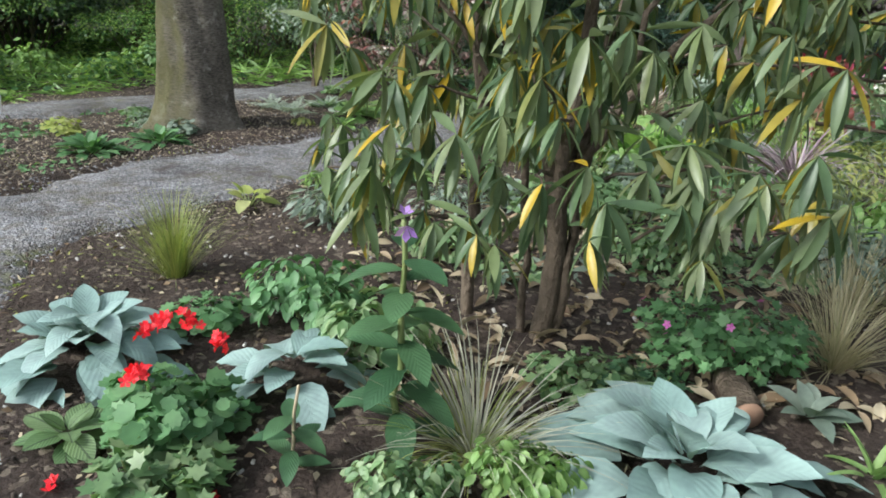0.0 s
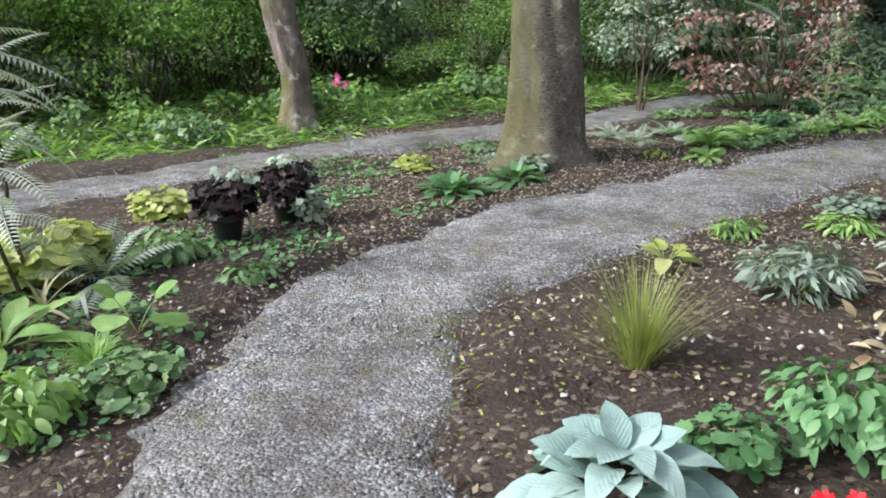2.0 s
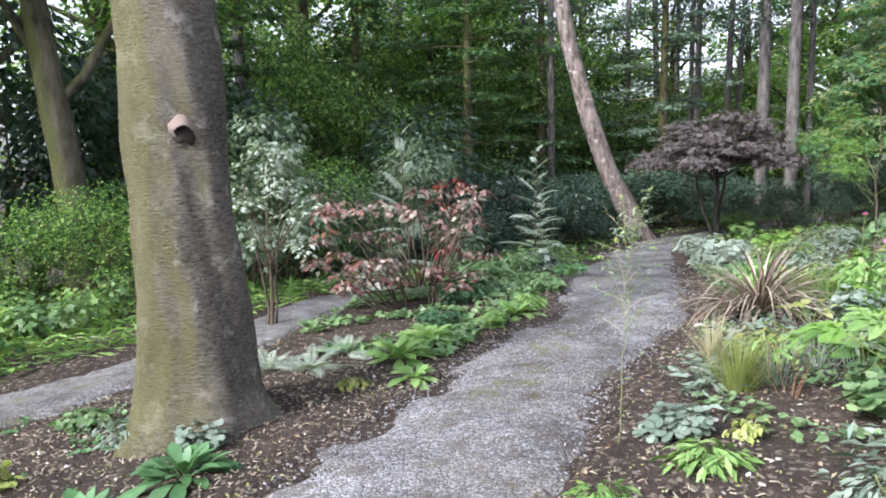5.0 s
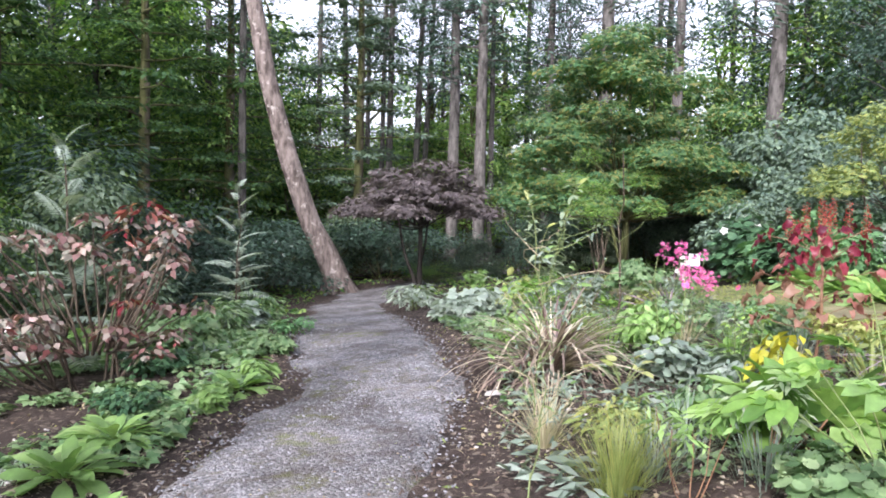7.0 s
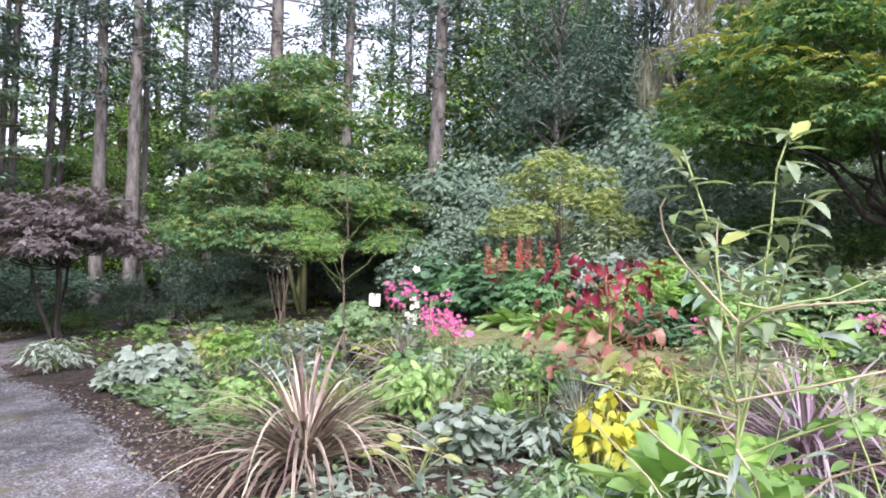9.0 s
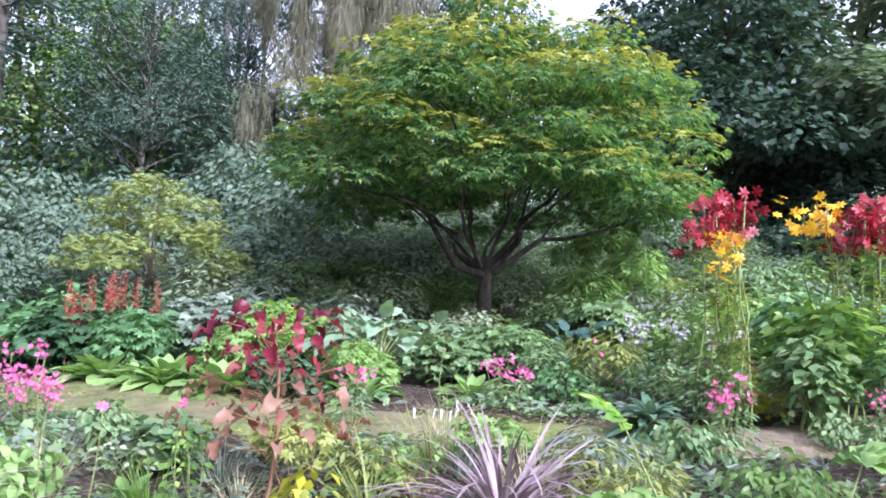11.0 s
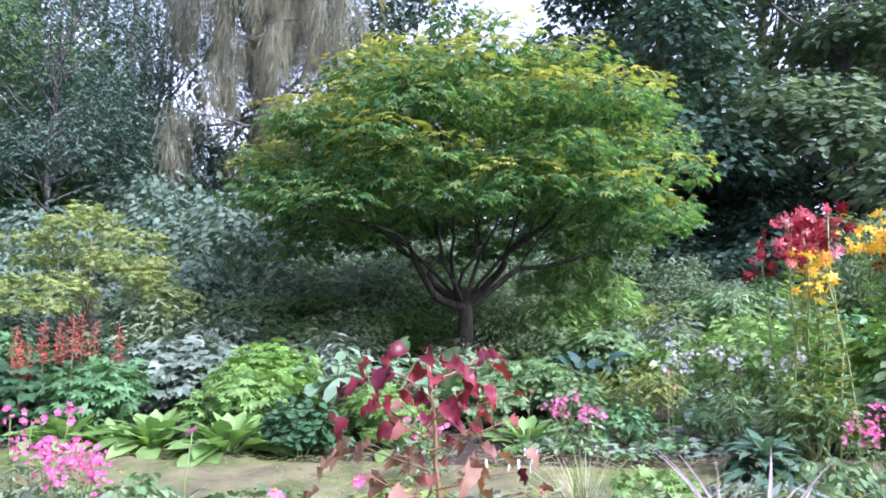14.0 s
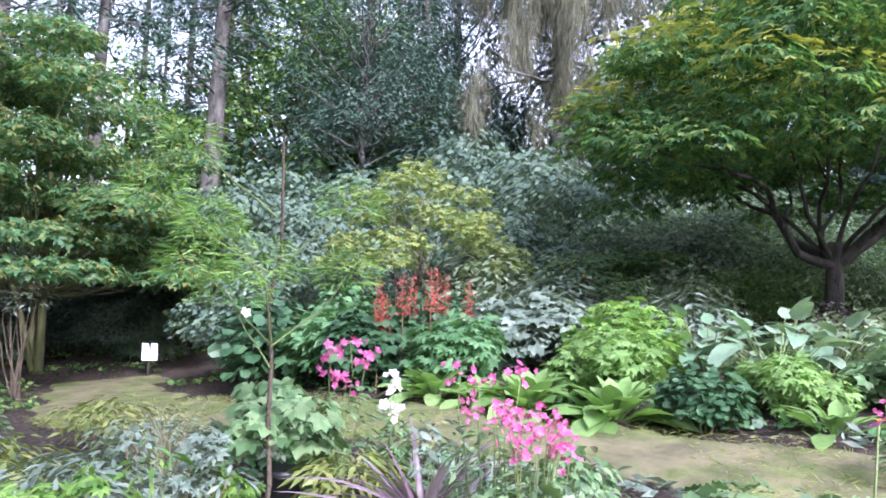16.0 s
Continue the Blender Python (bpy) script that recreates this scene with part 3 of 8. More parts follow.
def tube(points, radii, sides=8, rough=0.0, cap=True):
    P = np.array(points, float)
    R = np.array(radii, float)
    T = np.gradient(P, axis=0)
    T = unit(T)
    ref = np.array([0.0, 1.0, 0.0]) if abs(T[0, 1]) < 0.8 else np.array([1.0, 0, 0])
    X = unit(np.cross(np.broadcast_to(ref, T.shape), T))
    Y = np.cross(T, X)
    a = np.linspace(0, 2 * math.pi, sides, endpoint=False)
    ring = np.cos(a)[None, :, None] * X[:, None] + np.sin(a)[None, :, None] * Y[:, None]
    rr = R[:, None] * (1 + rough * (vnoise(np.cos(a)[None] * 2 + P[:, 2:3] * 0.9, np.sin(a)[None] * 2 + P[:, 2:3] * 1.3, 0.6, 5) - 0.5))
    V = (P[:, None] + ring * rr[..., None]).reshape(-1, 3)
    F = []
    n = len(P)
    for i in range(n - 1):
        for j in range(sides):
            q = (j + 1) % sides
            F.append((i * sides + j, i * sides + q, (i + 1) * sides + q, (i + 1) * sides + j))
    if cap:
        V = np.vstack([V, P[-1:]])
        for j in range(sides):
            F.append(((n - 1) * sides + j, (n - 1) * sides + (j + 1) % sides, len(V) - 1, len(V) - 1))
        F = [f for f in F]
    return V, fix_quads(np.array(F))


def fix_quads(F):
    """Turns cap fans into proper quads by pairing neighbours."""
    bad = F[:, 2] == F[:, 3]
    good, fan = F[~bad], F[bad]
    if not len(fan):
        return good
    pairs = [(fan[i][0], fan[i][1], fan[i + 1][1], fan[i][2]) for i in range(0, len(fan) - 1, 2)]
    return np.vstack([good, np.array(pairs)])


def limb(a, b, r0, r1, bend=0.15, n=7, sides=7):
    a, b = np.array(a, float), np.array(b, float)
    t = np.linspace(0, 1, n)[:, None]
    side = RNG.normal(0, 1, 3)
    L = np.linalg.norm(b - a)
    p = a + (b - a) * t + side * bend * L * 0.3 * np.sin(np.pi * t) + RNG.normal(0, 0.012 * L, (n, 3)) * (t > 0) * (t < 1)
    return tube(p, r0 + (r1 - r0) * t[:, 0], sides)


def orient(direction, roll=0.0, at=(0, 0, 0), scale=1.0):
    """Pose that takes +y to direction, with +z as high as may be."""
    y = Vector(direction).normalized()
    x = y.cross(Vector((0, 0, 1)))
    x = x.normalized() if x.length > 1e-4 else Vector((1, 0, 0))
    z = x.cross(y)
    m = Matrix((x, y, z)).transposed().to_4x4()
    return Matrix.Translation(at) @ m @ Matrix.Rotation(roll, 4, 'Y') @ Matrix.Scale(scale, 4)


# ---- plant builders ----
LEAVES = {}


def leaf_mesh(key, material, **spec):
    """Three variants of one leaf, shared by all plants of its kind."""
    if key not in LEAVES:
        L = []
        for k in range(3):
            s = dict(spec)
            s["droop"] = spec.get("droop", 0.3) * (0.6 + 0.4 * k)
            s["length"] = spec["length"] * (0.92 + 0.08 * k)
            V, F, uv = blade(**s)
            L.append(mesh_of("leaf", V, F, material, uv))
        LEAVES[key] = L
    return LEAVES[key]


def rosette(name, x, y, leaves, count, label, category, reach=0.1, low=5, high=70, scale=1.0, stalk=0.0, stalk_material=None, group="", rise=0.0, part_name="leaf", turn=0.0):
    """Leaves that spring from one crown, the outer ones low, the inner ones steep."""
    ob = thing(name, x, y, label, category, group, turn=turn)
    stems = []
    for k in range(count):
        f = (k + 0.5) / count
        a = k * 2.39996 + RNG.normal(0, 0.25)
        e = radians(low + (high - low) * f ** 1.3 + RNG.normal(0, 6))
        d = Vector((math.cos(a) * math.cos(e), math.sin(a) * math.cos(e), math.sin(e)))
        s = scale * (1.05 - 0.35 * f) * RNG.uniform(0.85, 1.15)
        foot = Vector((math.cos(a), math.sin(a), 0)) * reach * (1 - f) * 0.6 + Vector((0, 0, 0.02 + rise * f))
        if stalk:
            up = Vector((math.cos(a) * (0.35 + 0.5 * (1 - f)), math.sin(a) * (0.35 + 0.5 * (1 - f)), 0.75)).normalized()
            tip = foot + up * stalk * RNG.uniform(0.7, 1.15) * (0.75 + 0.25 * f)
            stems.append(tube([foot, foot.lerp(tip, 0.5) + Vector((0, 0, stalk * 0.06)), tip], [0.006 * scale, 0.005 * scale, 0.004 * scale], 5))
            foot = tip
        part(part_name, leaves[k % len(leaves)], ob, orient(d, RNG.normal(0, 0.18), foot, s))
    if stems:
        V, F = join(stems)
        part("stalkwork", mesh_of("stalkwork", V, F, stalk_material or GREEN_STEM), ob)
    return ob


def mound(name, x, y, rx, ry, h, template, size, count, material, label, category, group="", stems=6, dz=0.0, stem_material=None, blobs=5, droop=0.35, flat=0.6, flowers=None, low=0.0):
    """A bushy plant: thin stems from the ground and a broken shell of leaves; flowers are (template, size, count, material)."""
    if len(label.replace("-", " ").split()) < 6 and len(label.split()) < 5:
        label += " in the bed"
    ob = thing(name, x, y, label, category, group, dz=dz)
    B = [(0, 0, h * (0.5 if low >= 0 else 0.62), rx * 0.75, ry * 0.75, h * 0.5 * (1 if low >= 0 else 0.75))]
    for k in range(blobs):
        a = k * 2.4 + RNG.uniform(0, 0.8)
        q = RNG.uniform(0.3, 0.7)
        B.append((math.cos(a) * rx * q, math.sin(a) * ry * q, h * RNG.uniform(0.3 + 0.2 * (low < 0), 0.72), rx * RNG.uniform(0.3, 0.5), ry * RNG.uniform(0.3, 0.5), h * RNG.uniform(0.2, 0.34)))
    V, F = cloud(B, template, size, count, low=-0.75, droop=droop, depth=0.6, flat=flat)
    V[:, 2] = np.maximum(V[:, 2], 0.005)
    part("foliage", mesh_of("foliage", V, F, material), ob)
    st = []
    for b in B[:stems]:
        st.append(limb((RNG.normal(0, rx * 0.12), RNG.normal(0, ry * 0.12), -0.02), (b[0], b[1], b[2] + b[5] * 0.4), 0.006 + 0.012 * h, 0.003, 0.12, 5, 5))
    V, F = join(st)
    part("stemwork", mesh_of("stemwork", V, F, stem_material or GREEN_STEM), ob)
    if flowers:
        ft, fs, fc, fm = flowers
        k = RNG.integers(0, len(B), fc)
        Bn = np.array(B)
        u = sphere_dirs(fc, 0.05)
        P = Bn[k, :3] + u * Bn[k, 3:] * 1.06
        V, F = spread(ft, P, RNG.normal(0, 1, (fc, 3)), unit(u + np.array([0, 0, 0.5])), fs * RNG.uniform(0.7, 1.2, fc))
        part("bloom", mesh_of("bloom", V, F, fm), ob)
    return ob


def tuft(name, x, y, length, count, width, material, label, category="grass", arch=1.2, upright=0.75, group="", base=0.05, seed_heads=None):
    """A grass: fine arching blades, too many to count."""
    ob = thing(name, x, y, label, category, group)
    n = 6
    a = RNG.uniform(0, 2 * math.pi, count)
    e = np.clip(RNG.normal(upright, 0.3, count), 0.1, 1.5)
    L = length * RNG.uniform(0.55, 1.1, count)
    bend = arch * RNG.uniform(0.5, 1.3, count)
    pts = [np.c_[np.cos(a), np.sin(a), np.zeros(count)] * base * RNG.random((count, 1))]
    for k in range(n):
        ang = e - bend * (k / n) ** 1.4
        pts.append(pts[-1] + np.c_[np.cos(a) * np.cos(ang), np.sin(a) * np.cos(ang), np.sin(ang)] * (L / n)[:, None])
    side = np.c_[-np.sin(a), np.cos(a), np.zeros(count)]
    Vs = []
    for k, p in enumerate(pts):
        w = width * (1 - (k / n) ** 2) / 2 + 0.0004
        q = p.copy()
        q[:, 2] = np.maximum(q[:, 2], 0.004)
        Vs += [q - side * w, q + side * w]
    V = np.stack(Vs, 1)
    F0 = np.array([(2 * k, 2 * k + 1, 2 * k + 3, 2 * k + 2) for k in range(n)])
    F = F0[None] + (np.arange(count) * (2 * n + 2))[:, None, None]
    part("bladework", mesh_of("bladework", V.reshape(-1, 3), F.reshape(-1, 4), material), ob)
    return ob


def strap_plant(name, x, y, length, count, material, label, key, width=0.03, low=8, high=82, group="", droop=1.1, scale=1.0):
    leaves = leaf_mesh(key, material, length=length, width=width, droop=droop, fold=0.35, n=8, shape="strap")
    ob = thing(name, x, y, label, "plant", group)
    for k in range(count):
        f = (k + 0.5) / count
        a, e = k * 2.39996 + RNG.normal(0, 0.3), radians(low + (high - low) * f ** 0.7 + RNG.normal(0, 7))
        foot = Vector((math.cos(a), math.sin(a), 0)) * 0.09 * (1 - f) * RNG.random() + Vector((0, 0, 0.01))
        d = (math.cos(a) * math.cos(e), math.sin(a) * math.cos(e), math.sin(e))
        part("strap_leaf", leaves[k % 3], ob, orient(d, RNG.normal(0, 0.3), foot, scale * RNG.uniform(0.6, 1.12)))
    return ob


def frond_mesh(key, material, length=0.7, pairs=16, width=0.13, droop=0.8):
    """A fern frond: a curved rib with tapering leaflets."""
    if key in LEAVES:
        return LEAVES[key]
    out = []
    for v in range(2):
        t = np.linspace(0, 1, 9)
        ang = 0.25 - droop * (0.7 + 0.5 * v) * t
        y = np.cumsum(np.r_[0, np.cos(ang[1:])]) * length / 8
        z = np.cumsum(np.r_[0, np.sin(ang[1:])]) * length / 8
        pieces = [tube(np.c_[np.zeros(9), y, z], np.linspace(0.006, 0.0015, 9), 4)]
        s = np.linspace(0.12, 0.985, pairs)
        P = np.c_[np.zeros(pairs), np.interp(s, t, y), np.interp(s, t, z)]
        w = width * np.sin(np.pi * np.clip(s * 0.8 + 0.2, 0, 1)) ** 0.7 + 0.01
        leaflet = (np.array([(0, 0, 0), (0.11, 0.35, 0.03), (0, 1, -0.15), (-0.11, 0.35, 0.03)], float), np.array([(0, 1, 2, 3)]))
        for sd in (-1, 1):
            D = np.c_[np.full(pairs, sd * 1.0), np.full(pairs, 0.35), np.full(pairs, -0.12)]
            pieces.append(spread(leaflet, P, D, np.tile([0, 0.1, 1.0], (pairs, 1)), w))
        V, F = join(pieces)
        out.append(mesh_of("frond", V, F, material))
    LEAVES[key] = out
    return out


def fern(name, x, y, count, label, key="fern", material=None, length=0.6, scale=1.0, rise=0.0, low=15, high=70, group="", width=0.13):
    fr = frond_mesh(key, material or FERN, length, 16, width)
    return rosette(name, x, y, fr, count, label, "fern", reach=0.05, low=low, high=high, scale=scale, rise=rise, group=group, part_name="frond")


def tree(name, x, y, spine, radii, bark, label, category="tree", crown=None, limbs=(), sides=14, rough=0.25, group="", flare=0.0, trunk_label=""):
    """Trunk along a spine of (dx, dy, z), limbs as (from, to, r0, r1) and crown as a list of (V, F, material)."""
    ob = thing(name, x, y, label, category, group)
    t = np.linspace(0, 1, len(spine))
    tt = np.linspace(0, 1, 110 if sides > 30 else max(10, 4 * len(spine)))
    P = np.c_[[np.interp(tt, t, [s[i] for s in spine]) for i in range(3)]].T
    R = np.interp(tt, t, radii)
    V, F = tube(P, R, sides, rough)
    if sides > 30:
        a = np.arctan2(V[:, 1], V[:, 0])
        k = 1 + 0.05 * (vnoise(np.cos(a) * 3 + 7, V[:, 2] * 1.6 + np.sin(a) * 3, 0.5, 21) - 0.5) + 0.035 * (vnoise(a * 4.0, V[:, 2] * 2.5, 0.3, 22) - 0.5)
        V[:, 0] *= k
        V[:, 1] *= k
    if flare:
        c = np.interp(V[:, 2], P[:, 2], P[:, 0]), np.interp(V[:, 2], P[:, 2], P[:, 1])
        a = np.arctan2(V[:, 1] - c[1], V[:, 0] - c[0])
        k = 1 + flare * np.exp(-np.maximum(V[:, 2], 0) / 0.22) * (0.6 + 0.55 * np.cos(5 * a + 0.7) + 0.3 * np.cos(3 * a))
        V[:, 0], V[:, 1] = c[0] + (V[:, 0] - c[0]) * k, c[1] + (V[:, 1] - c[1]) * k
    part("trunk", mesh_of("trunk", V, F, bark), ob, label=trunk_label)
    if group == "tall pines" or name == "tiered_tree":
        V, F = join([limb(*l) for l in limbs])
        part("branchwork", mesh_of("branchwork", V, F, bark), ob)
    else:
        for l in limbs:
            V, F = limb(*l)
            part("limb", mesh_of("limb", V, F, bark), ob)
    for V, F, material in crown or ():
        part("crown", mesh_of("crown", V, F, material), ob)
    return ob


def tag_label(x, y, h=0.1, w=0.022, lean=20, turn=0, name="plant_label", label="white plastic plant label pushed into the soil", group="plant labels"):
    ob = thing(name, x, y, label, "plant label", group)
    bm = bmesh.new()
    bmesh.ops.create_cube(bm, size=1)
    for v in bm.verts:
        v.co = Vector((v.co.x * w * (0.35 if v.co.z < 0 else 1), v.co.y * 0.0025, (v.co.z + 0.42) * h))
    bmesh.ops.bevel(bm, geom=bm.edges[:], offset=0.0008, segments=1, affect='EDGES')
    me = bpy.data.meshes.new("tag")
    bm.to_mesh(me)
    bm.free()
    me.materials.append(TAG_WHITE)
    part("tag", me, ob, pose(0, 0, 0, lean, 0, turn))
    return ob


def flower_stem(name, x, y, h, label, category, petals, petal_material, size, count=1, leaf=None, leaf_material=None, leaves=10, sway=0.05, group="", stem_r=0.004, stem_material=None, head=0.04, leaf_size=0.06, top=0.6):
    ob = thing(name, x, y, label, category, group)
    tip = (RNG.normal(0, sway), RNG.normal(0, sway), h)
    V, F = limb((0, 0, -0.01), tip, stem_r, stem_r * 0.6, 0.05, 6, 5)
    part("stem", mesh_of("stem", V, F, stem_material or GREEN_STEM), ob)
    P = np.array(tip) + RNG.normal(0, head, (count, 3)) * np.array([1, 1, 1.2]) * (count > 1)
    V, F = spread(petals, P, RNG.normal(0, 1, (count, 3)), unit(RNG.normal(0, 0.8, (count, 3)) + np.array([-0.8, 0, 0.5])), size * RNG.uniform(0.75, 1.15, count))
    part("bloom", mesh_of("bloom", V, F, petal_material), ob)
    if leaf is not None:
        t = RNG.uniform(0.08, top, leaves)
        P = np.outer(t, np.array(tip))
        a = RNG.uniform(0, 6.28, leaves)
        V, F = spread(leaf, P, np.c_[np.cos(a), np.sin(a), np.full(leaves, 0.25)], np.tile([0.0, 0, 1], (leaves, 1)), leaf_size * RNG.uniform(0.7, 1.2, leaves))
        part("leafage", mesh_of("leafage", V, F, leaf_material), ob)
    return ob


# ---- ground ----
def axis(lo, hi, step, far):
    mid = np.arange(lo, hi + step / 2, step)
    grow = np.cumsum(step * 1.35 ** np.arange(1, 30))
    grow = grow[grow < far]
    return np.r_[(lo - grow)[::-1], mid, hi + grow]


gx, gy = axis(-6, 10, 0.11, 600), axis(-2, 14, 0.11, 600)
X, Y = np.meshgrid(gx, gy, indexing="ij")
lane = np.minimum(nearness(X, Y, MAIN_PATH), np.minimum(nearness(X, Y, BACK_PATH), nearness(X, Y, LAWN))).reshape(X.shape)
lumps = 0.05 * (vnoise(X, Y, 0.55, 1) - 0.5) + 0.035 * (vnoise(X, Y, 0.16, 2) - 0.5) + 0.1 * (vnoise(X, Y, 2.4, 3) - 0.5)
keep = np.clip((lane - 0.85) / 0.3, 0, 1)
Z = land(X, Y) + lumps * keep - 0.028 * (1 - keep)
n0, n1 = X.shape
idx = np.arange(n0 * n1).reshape(n0, n1)
quads = np.stack([idx[:-1, :-1], idx[1:, :-1], idx[1:, 1:], idx[:-1, 1:]], -1).reshape(-1, 4)
ground = new("ground", mesh_of("ground", np.stack([X, Y, Z], -1).reshape(-1, 3), quads, SOIL))
tagged(ground, "dark brown mulched garden soil strewn with bark chips", "ground", kind="structure")


def soil_height(x, y):
    x, y = np.asarray(x, float), np.asarray(y, float)
    l = np.minimum(nearness(x, y, MAIN_PATH), np.minimum(nearness(x, y, BACK_PATH), nearness(x, y, LAWN))).reshape(x.shape)
    k = np.clip((l - 0.85) / 0.3, 0, 1)
    return land(x, y) + (0.05 * (vnoise(x, y, 0.55, 1) - 0.5) + 0.035 * (vnoise(x, y, 0.16, 2) - 0.5) + 0.1 * (vnoise(x, y, 2.4, 3) - 0.5)) * k - 0.01 * (1 - k)


def lane_mesh(name, line, material, label, category, rise=0.0):
    """A trodden strip that sinks into the ground along a ragged edge."""
    T = unit(np.gradient(line[:, :2], axis=0))
    S = np.c_[-T[:, 1], T[:, 0]]
    u = np.linspace(-1.3, 1.3, 34)
    x = line[:, 0:1] + S[:, 0:1] * u * line[:, 2:3]
    y = line[:, 1:2] + S[:, 1:2] * u * line[:, 2:3]
    edge = np.clip((np.abs(u)[None] - 0.78 - 0.42 * (vnoise(x, y, 0.55, 8) - 0.5) - 0.3 * (vnoise(x, y, 0.12, 9) - 0.5)) / 0.35, 0, 1)
    z = land(x, y) + rise + 0.02 * (vnoise(x, y, 0.6, 6) - 0.5) + 0.012 * (vnoise(x, y, 0.15, 7) - 0.5) - 0.1 * edge
    n, k = x.shape
    i = np.arange(n * k).reshape(n, k)
    F = np.stack([i[:-1, :-1], i[:-1, 1:], i[1:, 1:], i[1:, :-1]], -1).reshape(-1, 4)[:, ::-1]
    ob = new(name, mesh_of(name, np.stack([x, y, z], -1).reshape(-1, 3), F, material))
    return tagged(ob, label, category, kind="structure")


lane_mesh("gravel_path", MAIN_PATH, GRAVEL, "winding grey crushed-stone garden path with mossy edges", "path", 0.012)
lane_mesh("back_path", BACK_PATH, GRAVEL, "narrow grey gravel path along the woodland edge", "path", 0.012)
lane_mesh("earth_walk", LAWN[:int(len(LAWN) * 0.42)], EARTH, "bare trodden earth walk climbing towards stone steps", "path", 0.016)
lane_mesh("lawn", LAWN[int(len(LAWN) * 0.4):], LAWN_EARTH, "thin mown grass walk with bare earth patches", "grass", 0.02)

# ---- trees by the paths ----
beech = tree("beech_tree", -2.4, 7.85, [(0, 0, -0.15), (-0.01, 0, 0.25), (-0.02, 0.0, 0.7), (-0.05, 0.0, 1.4), (-0.07, 0, 2.2), (-0.1, 0.02, 3.2), (-0.25, 0.1, 5), (-0.4, 0.2, 9)],
             [0.46, 0.38, 0.335, 0.31, 0.3, 0.28, 0.25, 0.16], BEECH, "thick grey beech with mossy ridged bark and a knot hole", sides=48, rough=0.2, flare=0.26,
             crown=[(*cloud([(-0.4, 0.2, 9.0, 3.4, 3.4, 1.6), (0.8, 1.2, 8.0, 2, 2, 1.2), (-2.0, 0.6, 8.2, 2, 2, 1.1)], DIAMOND, 0.16, 5000), WOOD_A)],
             limbs=[((-0.3, 0.1, 5.5), (2.0, 1.5, 8.2), 0.12, 0.03), ((-0.3, 0.1, 6), (-2.2, 0.8, 8.2), 0.11, 0.03), ((-0.35, 0.15, 7), (0.5, -1.5, 9), 0.09, 0.02)])
knot = tube([(0, 0.06, 0), (0, -0.005, 0), (0, -0.03, 0), (0, -0.035, -0.004)], [0.095, 0.098, 0.084, 0.06], 20, 1.1, cap=False)
knot_dir = Vector((-0.03, -0.31, 1.87))
collar = part("knot_collar", mesh_of("knot_collar", *knot, CUTWOOD), beech, pose(0.005, -0.268, 1.88, 0, 0, 4), "pale healed bark ring")
hollow = tube([(0, 0.02, 0), (0, -0.028, 0.0), (0.0, -0.034, 0.0)], [0.066, 0.062, 0.025], 14, 0.7)
part("knot_hole", mesh_of("knot_hole", *hollow, HOLLOW), collar, pose(0.01, -0.002, 0.005), "dark rotted hole")

crooked = tree("birch_tree", -6.1, 9.7, [(0, 0, -0.1), (-0.02, 0, 0.3), (0.0, 0, 0.7), (-0.12, 0, 1.2), (-0.2, 0, 1.65), (-0.06, 0.02, 2.2), (-0.12, 0, 2.9), (-0.2, 0, 4.5), (-0.1, 0.2, 8)],
     [0.28, 0.2, 0.18, 0.19, 0.235, 0.24, 0.175, 0.15, 0.09], PATCHED, "crooked slim trunk with pale lichen patches and mossy foot", sides=20, rough=0.25, flare=0.25,
     crown=[(*cloud([(0, 0, 8.0, 2.6, 2.6, 1.6), (-1.5, 1, 6.6, 1.6, 1.6, 1.0), (1.3, 0.8, 7, 1.6, 1.6, 1)], DIAMOND, 0.13, 5000), WOOD_A)],
     limbs=[((-0.2, 0, 4.2), (-1.8, 1, 6.6), 0.07, 0.02), ((-0.2, 0, 4.8), (1.4, 0.8, 7), 0.07, 0.02)])
pz = np.linspace(0.72, 1.5, 10)
px = np.interp(pz, [0.7, 1.2, 1.65], [0.0, -0.12, -0.2])
band = tube(np.c_[px, np.zeros(10), pz], np.interp(pz, [0.7, 1.2, 1.65], [0.18, 0.19, 0.235]) + 0.012 * np.sin(np.pi * np.linspace(0, 1, 10)) - 0.004, 24, 0.34, cap=False)
part("bark_patch", mesh_of("bark_patch", *band, BIRCH), crooked, label="pale flaking bark patch")
